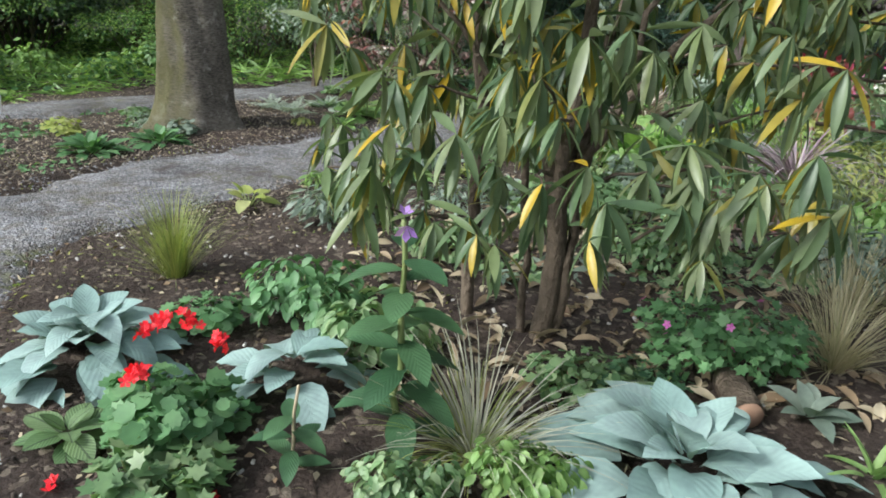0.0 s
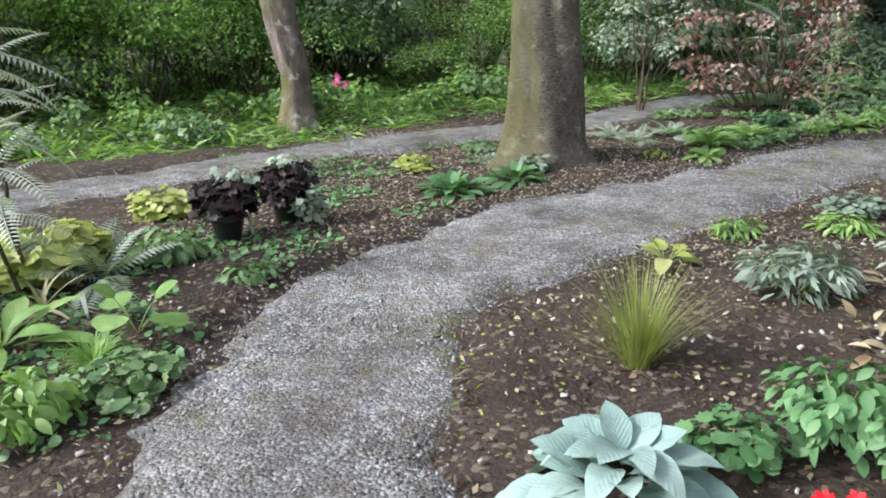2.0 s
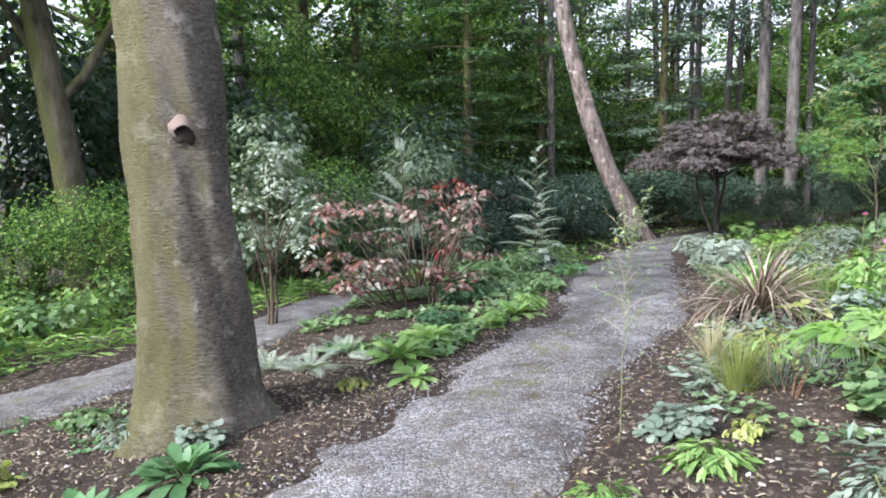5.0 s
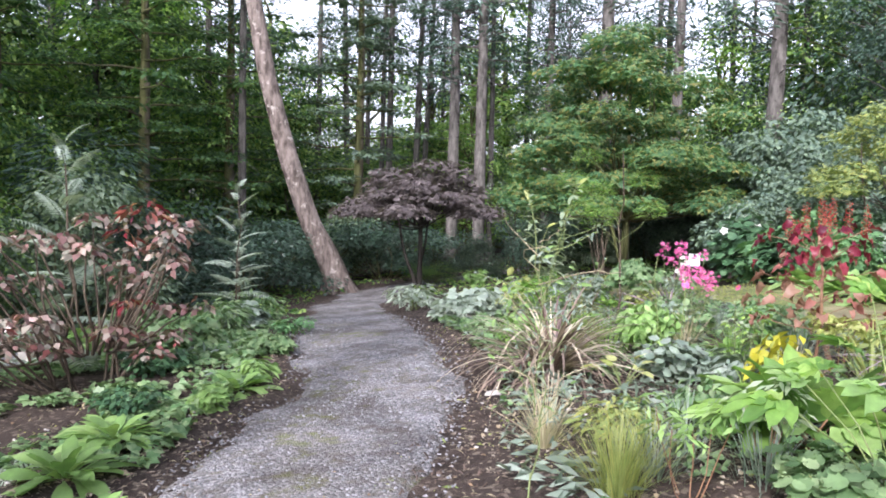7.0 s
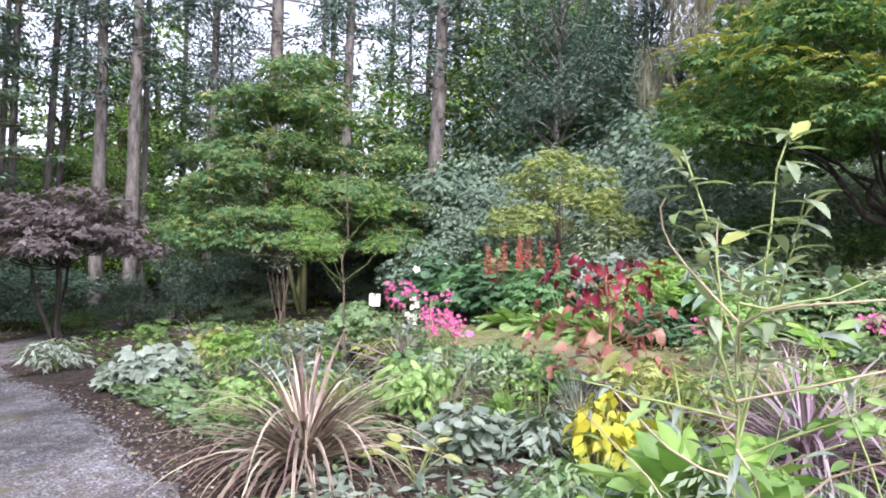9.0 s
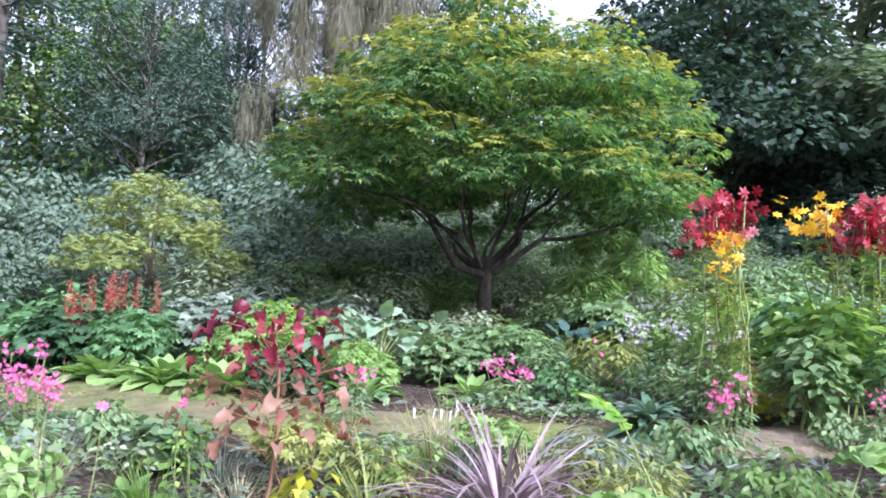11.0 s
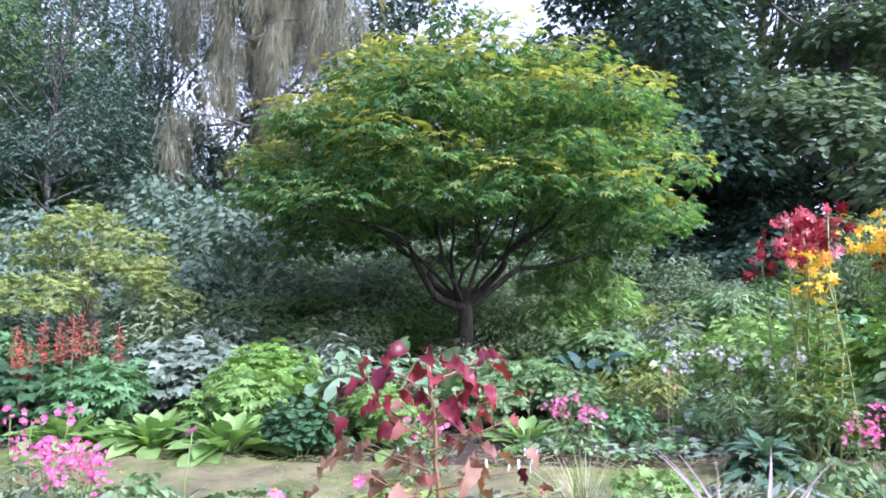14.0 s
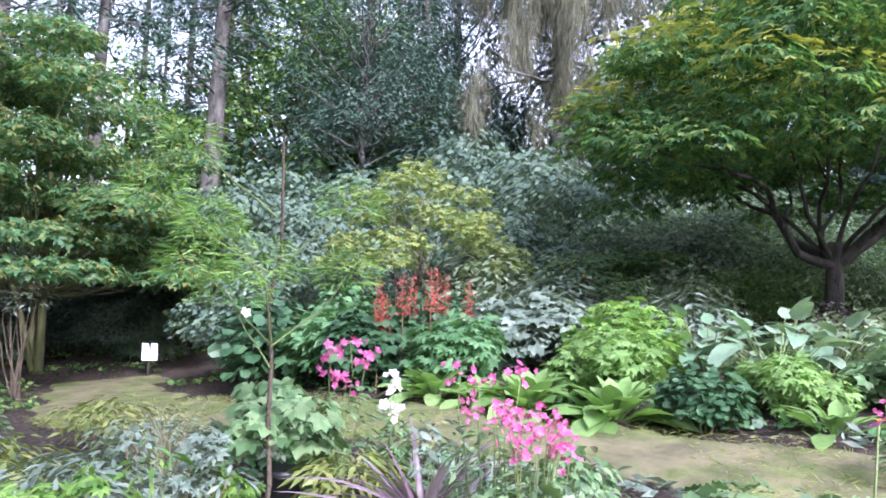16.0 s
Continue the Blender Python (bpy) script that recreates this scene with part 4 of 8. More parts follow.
for k, (x, y, r, lean, h) in enumerate([(-5.9, 15.9, 0.26, -0.35, 10), (-4.35, 15.6, 0.27, -0.5, 11), (-9.5, 15.5, 0.2, 0.2, 9), (-3.2, 19.5, 0.2, 0.1, 11)]):
    tree("woodland_tree", x, y, [(0, 0, -0.2), (0.02, 0, 0.6), (lean * 0.25, 0, 2), (lean * 0.6, 0, 3.6), (lean, 0.1, 5.5), (lean * 1.2, 0.2, h)], [r * 1.25, r, r * 0.85, r * 0.75, r * 0.6, r * 0.3], MOSSY,
         "dark mossy woodland trunk with spreading crown", sides=14, flare=0.3, group="woodland trees",
         crown=[(*cloud([(lean, 0.2, h * 0.8, 3.2, 3, 2.2), (lean + 1.8, 0.5, h * 0.62, 1.9, 1.7, 1.2), (lean - 2, -0.2, h * 0.6, 1.9, 1.6, 1.2), (lean, -1.2, h * 0.5, 1.5, 1.3, .8)], DIAMOND, 0.17, 6500), WOOD_A)],
         limbs=[((lean * 0.5, 0, 3.3), (lean - 2, -0.2, h * 0.6), 0.09, 0.02), ((lean * 0.5, 0, 3.0), (lean + 1.8, 0.4, h * 0.6), 0.1, 0.02), ((lean * 0.6, 0, 3.8), (lean, -1.2, h * 0.5), 0.07, 0.02)])

tree("leaning_birch", 8.45, 20.5, [(0, 0, -0.2), (-0.18, 0.1, 0.5), (-0.75, 0.3, 1.65), (-1.3, 0.5, 3.3), (-1.75, 0.7, 5.1), (-2.3, 0.9, 8.1), (-2.8, 1.2, 13)], [0.42, 0.31, 0.25, 0.225, 0.205, 0.17, 0.08], BIRCH,
     "leaning birch trunk with flaking pinkish-white bark", sides=18, rough=0.15, flare=0.3,
     crown=[(*cloud([(-2.8, 1.2, 12.6, 3.0, 3.0, 2.4), (-1.4, 2.2, 10.5, 2.0, 2.0, 1.4)], DIAMOND, 0.17, 4000), WOOD_A)], limbs=[((-2.2, 0.9, 7.8), (-1.2, 2.4, 10.5), 0.07, 0.02)])


# ---- tall pines: one built, then copied ----
def pine(name, x, y, r, h, label):
    tufts, arms = [], []
    for k in range(40):
        z = h * RNG.uniform(0.36, 1.0)
        a = RNG.uniform(0, 6.28)
        L = RNG.uniform(0.9, 2.6) * (1.3 - z / h)
        L = max(L, 0.6)
        tip = (math.cos(a) * L, math.sin(a) * L, z + RNG.uniform(-0.3, 0.4))
        arms.append(((0, 0, z), tip, 0.03, 0.01, 0.1, 4, 5))
        tufts.append((tip[0] * 0.8, tip[1] * 0.8, tip[2], 0.75, 0.75, 0.33))
    for k in range(34):
        z = h * RNG.uniform(0.15, 0.55)
        a = RNG.uniform(0, 6.28)
        q = RNG.uniform(0.5, 1.7)
        arms.append(((0, 0, z), (math.cos(a) * q, math.sin(a) * q, z - RNG.uniform(-0.1, 0.4)), 0.016, 0.004, 0.25, 5, 4))
    return tree(name, x, y, [(0, 0, -0.3), (0, 0, 0.5), (0.02, 0, h * 0.3), (0.05, 0.04, h * 0.6), (0.05, 0, h)], [r * 1.25, r, r * 0.86, r * 0.66, r * 0.25], PINE, label, sides=10, flare=0.15,
                group="tall pines", crown=[(*cloud(tufts, NARROW, 0.24, 3600, low=-0.8, droop=0.35), CONIFER)], limbs=arms)


pine_a = pine("pine_tree", 14.3, 23.1, 0.2, 15, "tall straight pine with bare greyish-brown trunk")
pine_b = pine("pine_tree", 14.75, 22.3, 0.2, 16, "tall straight pine with bare greyish-brown trunk")
for k, (x, y, s, lean) in enumerate([(14.0, 31.0, 0.7, 1), (16.2, 32.0, 0.75, -3), (15.7, 29.9, 0.59, 0), (15.0, 28.0, 0.55, 1), (14.6, 27.0, 0.68, 1), (15.9, 27.2, 0.7, 6), (16.8, 27.8, 0.62, 7),
                                  (20.0, 30.3, 0.47, 0), (17.4, 24.5, 0.58, 0), (24.2, 29.1, 0.79, 0), (18.5, 22.8, 0.82, 1), (19.3, 20.9, 1.34, -2), (27.8, 24.4, 0.79, 0), (28.8, 24.6, 0.94, 1),
                                  (21.0, 19.2, 1.0, -1), (30.2, 22.2, 0.81, 0), (31.5, 21.9, 0.52, 0), (31.8, 21.1, 0.9, -1), (22.8, 16.7, 1.44, -4), (28.7, 18.3, 0.97, -1), (28.3, 12.9, 0.75, 0),
                                  (29.5, 12.0, 0.78, 1), (27.6, 10.9, 0.93, -1), (30.7, 10.5, 0.69, 2), (31.8, 9.8, 0.59, 0), (30.7, 15.4, 0.71, 0), (9.1, 30.2, 0.68, 0), (9.3, 33.4, 0.64, 1),
                                  (8.0, 25.2, 0.63, 0), (7.1, 32.0, 0.7, 0), (5.4, 30.4, 0.7, 1), (5.2, 34.6, 0.7, 0), (3.7, 31.9, 0.73, 0),
                                  (29, 6, 1.3, 0), (-1.5, 27, 1.1, 0), (38, 16, 1.3, 1), (36, 20, 1.2, 0)]):
    m = Matrix.Translation((x, y, float(land(x, y)))) @ Matrix.Rotation(radians(lean), 4, Vector((-0.55, 0.83, 0))) @ Matrix.Rotation(k * 1.7, 4, 'Z') @ Matrix.Diagonal((s, s, 1.15, 1))
    copy_thing((pine_a, pine_b)[k % 2], m)

# ---- the spreading green maple ----
mlimbs, mblobs = [], []
for a, L, z in [(20, 2.4, 2.5), (65, 2.5, 3.2), (110, 2.7, 2.35), (150, 2.5, 3.2), (195, 2.6, 2.4), (240, 2.5, 3.3), (285, 2.8, 2.35), (330, 2.5, 3.1), (90, 1.2, 4.0), (270, 1.3, 4.1)]:
    c, s = math.cos(radians(a)), math.sin(radians(a))
    mid = (c * L * 0.36, s * L * 0.36, 1.42 + 0.32 * (z - 1.3))
    big = 1.0 if z < 2.6 else 0.55
    mlimbs += [((0, 0, 1.1), mid, 0.066 * big, 0.044 * big, 0.35), (mid, (c * L, s * L, z), 0.04 * big, 0.012, 0.3), (mid, (c * L * 0.8 + 0.5 * s, s * L * 0.8 - 0.5 * c, z + 0.5), 0.022 * big, 0.008, 0.3)]
    mblobs += [(c * L * 0.98, s * L * 0.98, z + 0.1, 1.05, 1.05, 0.32), (c * L * 0.7 + 0.4 * s, s * L * 0.7, z + 0.6, 1.05, 1.05, 0.32)]
for k in range(44):
    a, q = k * 2.4 + 0.5, 0.7 + 2.5 * math.sqrt((k + 0.5) / 44)
    mblobs.append((math.cos(a) * q, math.sin(a) * q, 2.05 + 0.7 * RNG.random() + 0.25 * max(0, 1.6 - q), 0.62, 0.62, 0.2))
for k in range(60):
    a = k * 2.4
    q = 3.2 * math.sqrt((k + 0.5) / 60)
    dome = 2.0 + 3.1 * math.sqrt(max(0, 1 - (q / 3.5) ** 2))
    mblobs.append((math.cos(a) * q, math.sin(a) * q, dome * RNG.uniform(0.8, 1.03), RNG.uniform(0.45, 0.8), RNG.uniform(0.45, 0.8), RNG.uniform(0.14, 0.26)))
    if k % 2:
        mblobs.append((math.cos(a) * q, math.sin(a) * q, 2.0 + (dome - 2.0) * RNG.uniform(0.15, 0.6), 0.6, 0.6, 0.2))
V, F = cloud(mblobs, MAPLE_LEAF, 0.13, 17500, low=-0.5, droop=0.5, depth=0.5, flat=0.9)
tree("maple_tree", 11.25, 4.25, [(0.05, 0, -0.15), (0, 0, 0.3), (0.02, 0, 0.9), (0, 0, 1.4)], [0.17, 0.12, 0.11, 0.09], DARK_STEM, "broad domed green maple, tips turning yellow, on dark forked limbs", crown=[(V, F, MAPLE), (*cloud([(b[0], b[1], b[2] + 0.12, b[3], b[4], b[5]) for b in mblobs[64:]], MAPLE_LEAF, 0.115, 4600, low=0.3, droop=0.3, flat=1.0, depth=0.2), MAPLE_TIP)], limbs=mlimbs, flare=0.3)


def small_tree(name, x, y, h, rx, ry, z0, template, size, count, material, bark, label, category="tree", stems=3, blobs=14, flat=0.7, droop=0.4, r=0.06, group="", thick=1.0, rad=1.0):
    B, L = [], []
    for k in range(blobs):
        a = k * 2.4 + RNG.uniform(0, 0.7)
        q = math.sqrt((k + 0.5) / blobs)
        top = z0 + (h - z0) * math.sqrt(max(0.05, 1 - q * q)) * RNG.uniform(0.3 if blobs > 70 else 0.55, 1.0)
        B.append((math.cos(a) * rx * q * 0.8, math.sin(a) * ry * q * 0.8, max(z0 + 0.1, top - 0.15 * h), rx * rad * RNG.uniform(0.3, 0.5), ry * rad * RNG.uniform(0.3, 0.5), (h - z0) * thick * RNG.uniform(0.13, 0.22)))
    for b in B[::2]:
        L.append(((RNG.normal(0, r), RNG.normal(0, r), z0 * 0.85), b[:3], r * 0.35, r * 0.1, 0.25))
    for k in range(stems - 1):
        a = 2.1 * k + 0.4
        L.append(((0.05 * math.cos(a), 0.05 * math.sin(a), -0.05), (rx * 0.35 * math.cos(a), ry * 0.35 * math.sin(a), z0 + 0.4 * (h - z0)), r * 0.8, r * 0.3, 0.15))
    V, F = cloud(B, template, size, count, droop=droop, depth=0.55, flat=flat)
    return tree(name, x, y, [(0, 0, -0.1), (0.02, 0, z0 * 0.5), (0, 0.03, z0 + 0.5 * (h - z0))], [r * 1.3, r, r * 0.45], bark, label, category, crown=[(V, F, material)], limbs=L, sides=9, group=group)


small_tree("turning_maple", 14.6, 16.5, 7.7, 4.3, 3.6, 1.7, TRILOBE, 0.15, 24000, MIDTREE, MOSSY, "multi-stemmed green maple with orange-tinged tips", stems=3, blobs=95, r=0.075, thick=0.24, rad=0.46, flat=1.1)
small_tree("purple_maple", 9.6, 18.9, 3.6, 2.15, 2.0, 1.8, TRILOBE, 0.13, 6500, PURPLE, DARK_STEM, "low spreading dusky purple maple", blobs=40, flat=1.0, thick=0.6, rad=0.7)
small_tree("golden_maple", 12.8, 9.65, 3.7, 1.75, 1.75, 1.35, MAPLE_LEAF, 0.09, 2900, GOLD, STEM, "small golden-green maple in open tiers", blobs=34, flat=0.9, r=0.03, thick=0.42, rad=0.5)
small_tree("apricot_maple", 13.7, 6.8, 1.9, 1.5, 1.5, 0.7, TRILOBE, 0.11, 3500, MIDTREE, STEM, "low green maple flushed apricot", blobs=10, flat=1.0, r=0.03)
small_tree("feathery_bush", 12.9, 1.6, 2.2, 1.3, 1.3, 0.3, NARROW, 0.17, 5000, BROAD_LIGHT, GREEN_STEM, "feathery light green bush beside the maple", "bush", blobs=10, r=0.02)
small_tree("feathery_bush", 11.4, -0.6, 2.0, 1.2, 1.2, 0.3, NARROW, 0.17, 4000, MIDGREEN, GREEN_STEM, "feathery mid-green bush near the maple", "bush", blobs=9, r=0.02)

# pale leaf colour stands in for white sunlight on the sprays
small_tree("pale_shrub", -1.76, 11.29, 2.7, 0.75, 0.75, 0.8, DIAMOND, 0.07, 1000, FERN_PALE, STEM, "airy shrub behind the beech, white sunlight painted into its leaves", "shrub", blobs=26, r=0.02, thick=0.35, rad=0.5)
small_tree("pale_shrub", -1.31, 14.79, 2.8, 0.9, 0.9, 0.6, DIAMOND, 0.09, 1800, FERN_PALE, STEM, "airy shrub behind the beech, white sunlight painted into its leaves", "shrub", blobs=20, r=0.02, thick=0.35, rad=0.5)

# the weeping pale tree beside the upper walk
wb = []
for k in range(46):
    a, q = RNG.uniform(0, 6.28), 2.6 * math.sqrt(RNG.random())
    wb.append((math.cos(a) * q, math.sin(a) * q, 3.1 - 0.35 * q - RNG.random() * (0.3 + 0.55 * q), 0.4, 0.4, 0.5))
V, F = cloud(wb, DIAMOND, 0.075, 17000, droop=1.2, flat=0.5)
tree("weeping_tree", 8.9, -4.3, [(0, 0, -0.1), (0, 0, 1.0), (0.1, 0, 2.6)], [0.14, 0.11, 0.05], MOSSY, "mushroom-shaped weeping tree with pale green foliage", crown=[(V, F, WEEPGREEN)], limbs=[((0, 0, 1.8), (1.5, 0.5, 2.3), 0.05, 0.02), ((0, 0, 1.8), (-1.5, 0.7, 2.3), 0.05, 0.02), ((0, 0, 1.9), (0.2, -1.6, 2.3), 0.05, 0.02)])


# ---- woodland wall: shrubs and big trees ----
def bush_master(name, material, template, size, count, label, w=2.2, h=3.4, blobs=16, bark=None, group="", droop=0.4, flat=0.5):
    B, L = [], []
    for k in range(blobs):
        a, q = k * 2.4, math.sqrt((k + 0.5) / blobs)
        z = h * (0.18 + 0.72 * RNG.random()) * (1.05 - 0.35 * q)
        B.append((math.cos(a) * w * q * 0.8, math.sin(a) * w * q * 0.8, z, w * RNG.uniform(0.26, 0.42), w * RNG.uniform(0.26, 0.42), h * RNG.uniform(0.09, 0.17)))
        L.append(((math.cos(a) * 0.3, math.sin(a) * 0.3, 0), tuple(v * 0.8 for v in B[-1][:3]), 0.028, 0.008, 0.3))
    ob = thing(name, 0, 0, label, "bush", group)
    V, F = cloud(B, template, size, count, low=-0.7, droop=droop, depth=0.6, flat=flat)
    V[:, 2] = np.maximum(V[:, 2], 0.02)
    part("foliage", mesh_of("foliage", V, F, material), ob)
    V, F = join([limb(*l) for l in L])
    part("branchwork", mesh_of("branchwork", V, F, bark or MOSSY), ob)
    return ob


def put(ob, x, y, s=1.0, turn=0.0, sz=None):
    return copy_thing(ob, Matrix.Translation((x, y, float(land(x, y)) - 0.03)) @ Matrix.Rotation(radians(turn), 4, 'Z') @ Matrix.Diagonal((s, s, sz or s, 1)))


def settle(ob, x, y, s=1.0, turn=0.0, sz=None):
    ob.matrix_basis = Matrix.Translation((x, y, float(land(x, y)) - 0.03)) @ Matrix.Rotation(radians(turn), 4, 'Z') @ Matrix.Diagonal((s, s, sz or s, 1))


laurel = bush_master("laurel_bush", WOOD_B, DIAMOND, 0.11, 5600, "dense dark glossy evergreen bush at the wood edge", group="dark evergreens")
hazel = bush_master("hazel_bush", WOOD_A, DIAMOND, 0.095, 7500, "loose fresh-green woodland bush under the trees", w=2.3, h=4.2, group="woodland bushes")
elder = bush_master("elder_bush", WOOD_C, DIAMOND, 0.12, 5600, "pale-leaved woodland bush under tall trees", w=2.0, h=3.6, group="woodland bushes", flat=0.9)
rhod = bush_master("rhododendron_bush", RHODO_FAR, DIAMOND, 0.14, 7500, "tall grey-green rhododendron behind the flower beds", w=2.3, h=4.2, group="rhododendrons", droop=0.6)
yew = bush_master("yew_bush", CONIFER, NARROW, 0.18, 5500, "dark feathery conifer at the wood edge", w=2.2, h=4.5, group="conifers", flat=0.9, droop=0.3)
fresh = bush_master("dogwood_bush", WOOD_A, DIAMOND, 0.075, 9000, "airy light green bush at the woodland edge", w=2.1, h=3.2, group="light woodland bushes", flat=0.9, blobs=22)
# brighter FRESH leaf colour stands in for light shining through the bush
sunny = bush_master("spindle_bush", FRESH, DIAMOND, 0.08, 7500, "yellow-green bush at the woodland edge, sunlight painted into its leaves", w=2.1, h=3.4, group="light woodland bushes", flat=0.9, blobs=22)
bushes = dict(s=sunny, g=fresh, l=laurel, h=hazel, e=elder, r=rhod, y=yew)
placed = set()
for k, (c, x, y, s, sz) in enumerate([
        # left woodland edge
        ("g", -8.3, 12.6, 1.0, 1.0), ("s", -9.9, 11.2, 1.0, 1.05), ("s", -11.4, 9.7, 1.1, 1.25), ("s", -12.5, 12.5, 1.3, 1.6), ("s", -9.2, 15.6, 1.0, 1.5), ("g", -10.4, 13.6, 1.2, 1.45), ("g", -3.5, 14.2, 0.7, 0.7), ("g", -1.2, 15.6, 0.8, 0.85), ("g", -11.8, 11.0, 0.9, 1.0), ("g", -5.2, 14.0, 0.7, 0.6), ("g", 13.4, 4.6, 0.62, 0.42), ("g", 14.2, 2.2, 0.7, 0.5), ("g", 13.9, 6.4, 0.5, 0.35), ("g", 15.4, 3.8, 0.8, 0.62), ("h", -9.5, 14.6, 1.0, 1.1), ("s", -13.2, 11.0, 1.1, 1.4), ("e", -7.6, 14.2, 1.0, 1.1), ("e", -2.0, 14.4, 0.8, 0.95), ("e", 0.9, 16.6, 0.8, 0.8), ("l", -8.4, 16.5, 1.2, 1.4), ("h", -11, 16, 1.3, 1.6),
        ("s", -14.8, 9.5, 1.1, 1.1), ("h", -15.5, 5.5, 1.1, 0.9), ("l", -15, 13, 1.4, 1.7), ("e", -11.2, 9.3, 0.8, 0.8), ("h", -13.5, 2.0, 1.2, 1.3), ("l", -6.2, 18.5, 1.3, 1.6), ("y", -0.6, 19.6, 1.15, 1.05), ("l", -3.6, 20.5, 1.3, 1.5),
        ("y", 1.9, 21.4, 1.1, 1.0), ("h", 0.6, 24, 1.2, 1.7), ("l", 2.9, 19.6, 0.7, 0.45), ("l", 5.0, 20.4, 0.8, 0.5), ("l", 6.6, 22.0, 0.9, 0.6), ("l", 3.8, 22.6, 1.0, 0.8), ("h", 2.4, 26.5, 1.4, 1.6), ("h", 7.8, 28, 1.3, 1.6),
        # beyond the bend of the path
        ("l", 9.4, 23.6, 0.9, 0.6), ("l", 11.3, 22.6, 0.8, 0.5), ("l", 12.9, 22.9, 0.8, 0.45), ("e", 10.6, 24.4, 0.9, 0.7), ("y", 13.3, 18.5, 0.42, 0.66), ("l", 16.4, 20.4, 0.8, 0.5), ("e", 15.2, 19.6, 0.6, 0.45), ("l", 18.0, 19.0, 0.9, 0.6), ("h", 19.0, 22.5, 1.1, 0.9),
        ("l", 17.3, 17.6, 0.7, 0.5), ("e", 13.0, 17.3, 0.3, 0.2), ("e", 15.6, 17.9, 0.45, 0.32), ("g", 10.9, 19.9, 0.4, 0.22), ("e", 16.3, 15.2, 0.35, 0.3), ("g", 18.6, 15.6, 0.5, 0.5), ("e", 19.6, 17.0, 0.9, 0.7), ("h", 17.5, 26, 1.2, 1.2), ("h", 22.5, 27, 1.4, 1.3), ("h", 24.5, 23, 1.4, 1.3), ("h", 13.5, 30, 1.6, 1.5), ("h", 20, 31, 1.6, 1.5), ("l", 20.8, 18.8, 1.1, 0.8), ("g", 17.0, 31.5, 1.7, 1.9), ("g", 19.5, 34, 1.9, 2.2), ("g", 14.0, 33, 1.8, 1.9),
        # behind the golden maple
        ("r", 17.6, 10.6, 1.1, 1.05), ("r", 18.4, 13.0, 1.1, 1.05), ("r", 16.6, 8.3, 1.1, 1.0), ("l", 15.6, 10.9, 0.7, 0.6), ("e", 16.4, 6.2, 1.0, 0.7), ("r", 19.4, 8.0, 1.3, 1.25), ("e", 18.8, 5.6, 1.2, 1.0), ("e", 17.6, 3.6, 1.2, 0.85), ("l", 20.5, 14.9, 1.3, 1.2),
        ("r", 22.4, 8.8, 1.4, 1.6), ("y", 22.5, 13.2, 1.5, 1.9), ("e", 18.4, 0.8, 1.2, 0.9), ("e", 15.6, 2.6, 0.9, 0.8), ("e", 15.2, -1.0, 0.9, 0.75), ("r", 13.2, 11.8, 0.7, 0.55), ("r", 14.8, 8.0, 0.8, 0.6), ("e", 14.9, 4.6, 0.9, 0.75), ("e", 13.6, -2.5, 0.8, 0.5),
        ("e", 16.5, -4.0, 1.0, 0.6), ("l", 21.5, -2.5, 1.4, 1.0), ("l", 18.0, -6.5, 1.3, 0.9), ("e", 14.4, -7.0, 1.1, 0.7), ("l", 13.0, -10.0, 1.2, 0.9), ("h", 10.0, -10.5, 1.2, 0.9), ("l", 24.0, 2.5, 1.5, 1.6),
        # far screen
        ("r", 16.9, 16.2, 0.4, 0.36), ("r", 12.2, 19.6, 0.36, 0.3), ("r", 16.2, 11.8, 0.8, 0.8), ("r", 18.6, 15.0, 0.9, 0.95), ("r", 20.6, 10.4, 1.1, 1.2), ("r", 15.6, 6.4, 0.6, 0.5),
        ("g", 11.4, -5.3, 1.1, 0.9), ("l", 21.0, -8.0, 1.3, 2.2), ("l", 23.5, -7.0, 1.4, 2.6), ("l", 17.5, -12.5, 1.3, 1.8), ("e", 16.4, 0.8, 0.9, 0.8), ("e", 17.2, 5.0, 0.9, 0.8), ("e", 13.1, -6.6, 1.3, 1.1), ("h", 8, 31, 1.7, 2.6), ("h", 11.5, 33, 1.8, 2.4), ("h", 26.5, 27, 1.7, 1.6), ("h", 28, 21, 1.7, 1.6), ("l", 27, 16, 1.7, 2.0), ("h", 25, 17.6, 1.5, 1.5), ("l", 27, 8.5, 1.7, 2.6), ("y", 25.5, 11.2, 1.4, 2.4), ("l", 26.5, -1, 1.7, 2.2), ("h", 4.5, 31, 1.7, 2.6), ("h", -0.5, 30, 1.7, 2.4), ("e", 20.4, 2.2, 1.3, 1.5), ("h", 28, 12.5, 1.7, 2.6),
        # behind the walker, out of view: bushes added to close off reflections
        ("h", -12.5, -2, 1.2, 1.3), ("h", -9, -7, 1.2, 1.2), ("l", 0, -12, 1.4, 1.3), ("h", 6, -11, 1.2, 1.2), ("l", -5, -10, 1.3, 1.2)]):
    t = (k * 67) % 360
    if c in placed:
        put(bushes[c], x, y, s, t, sz)
    else:
        settle(bushes[c], x, y, s, t, sz)
        placed.add(c)


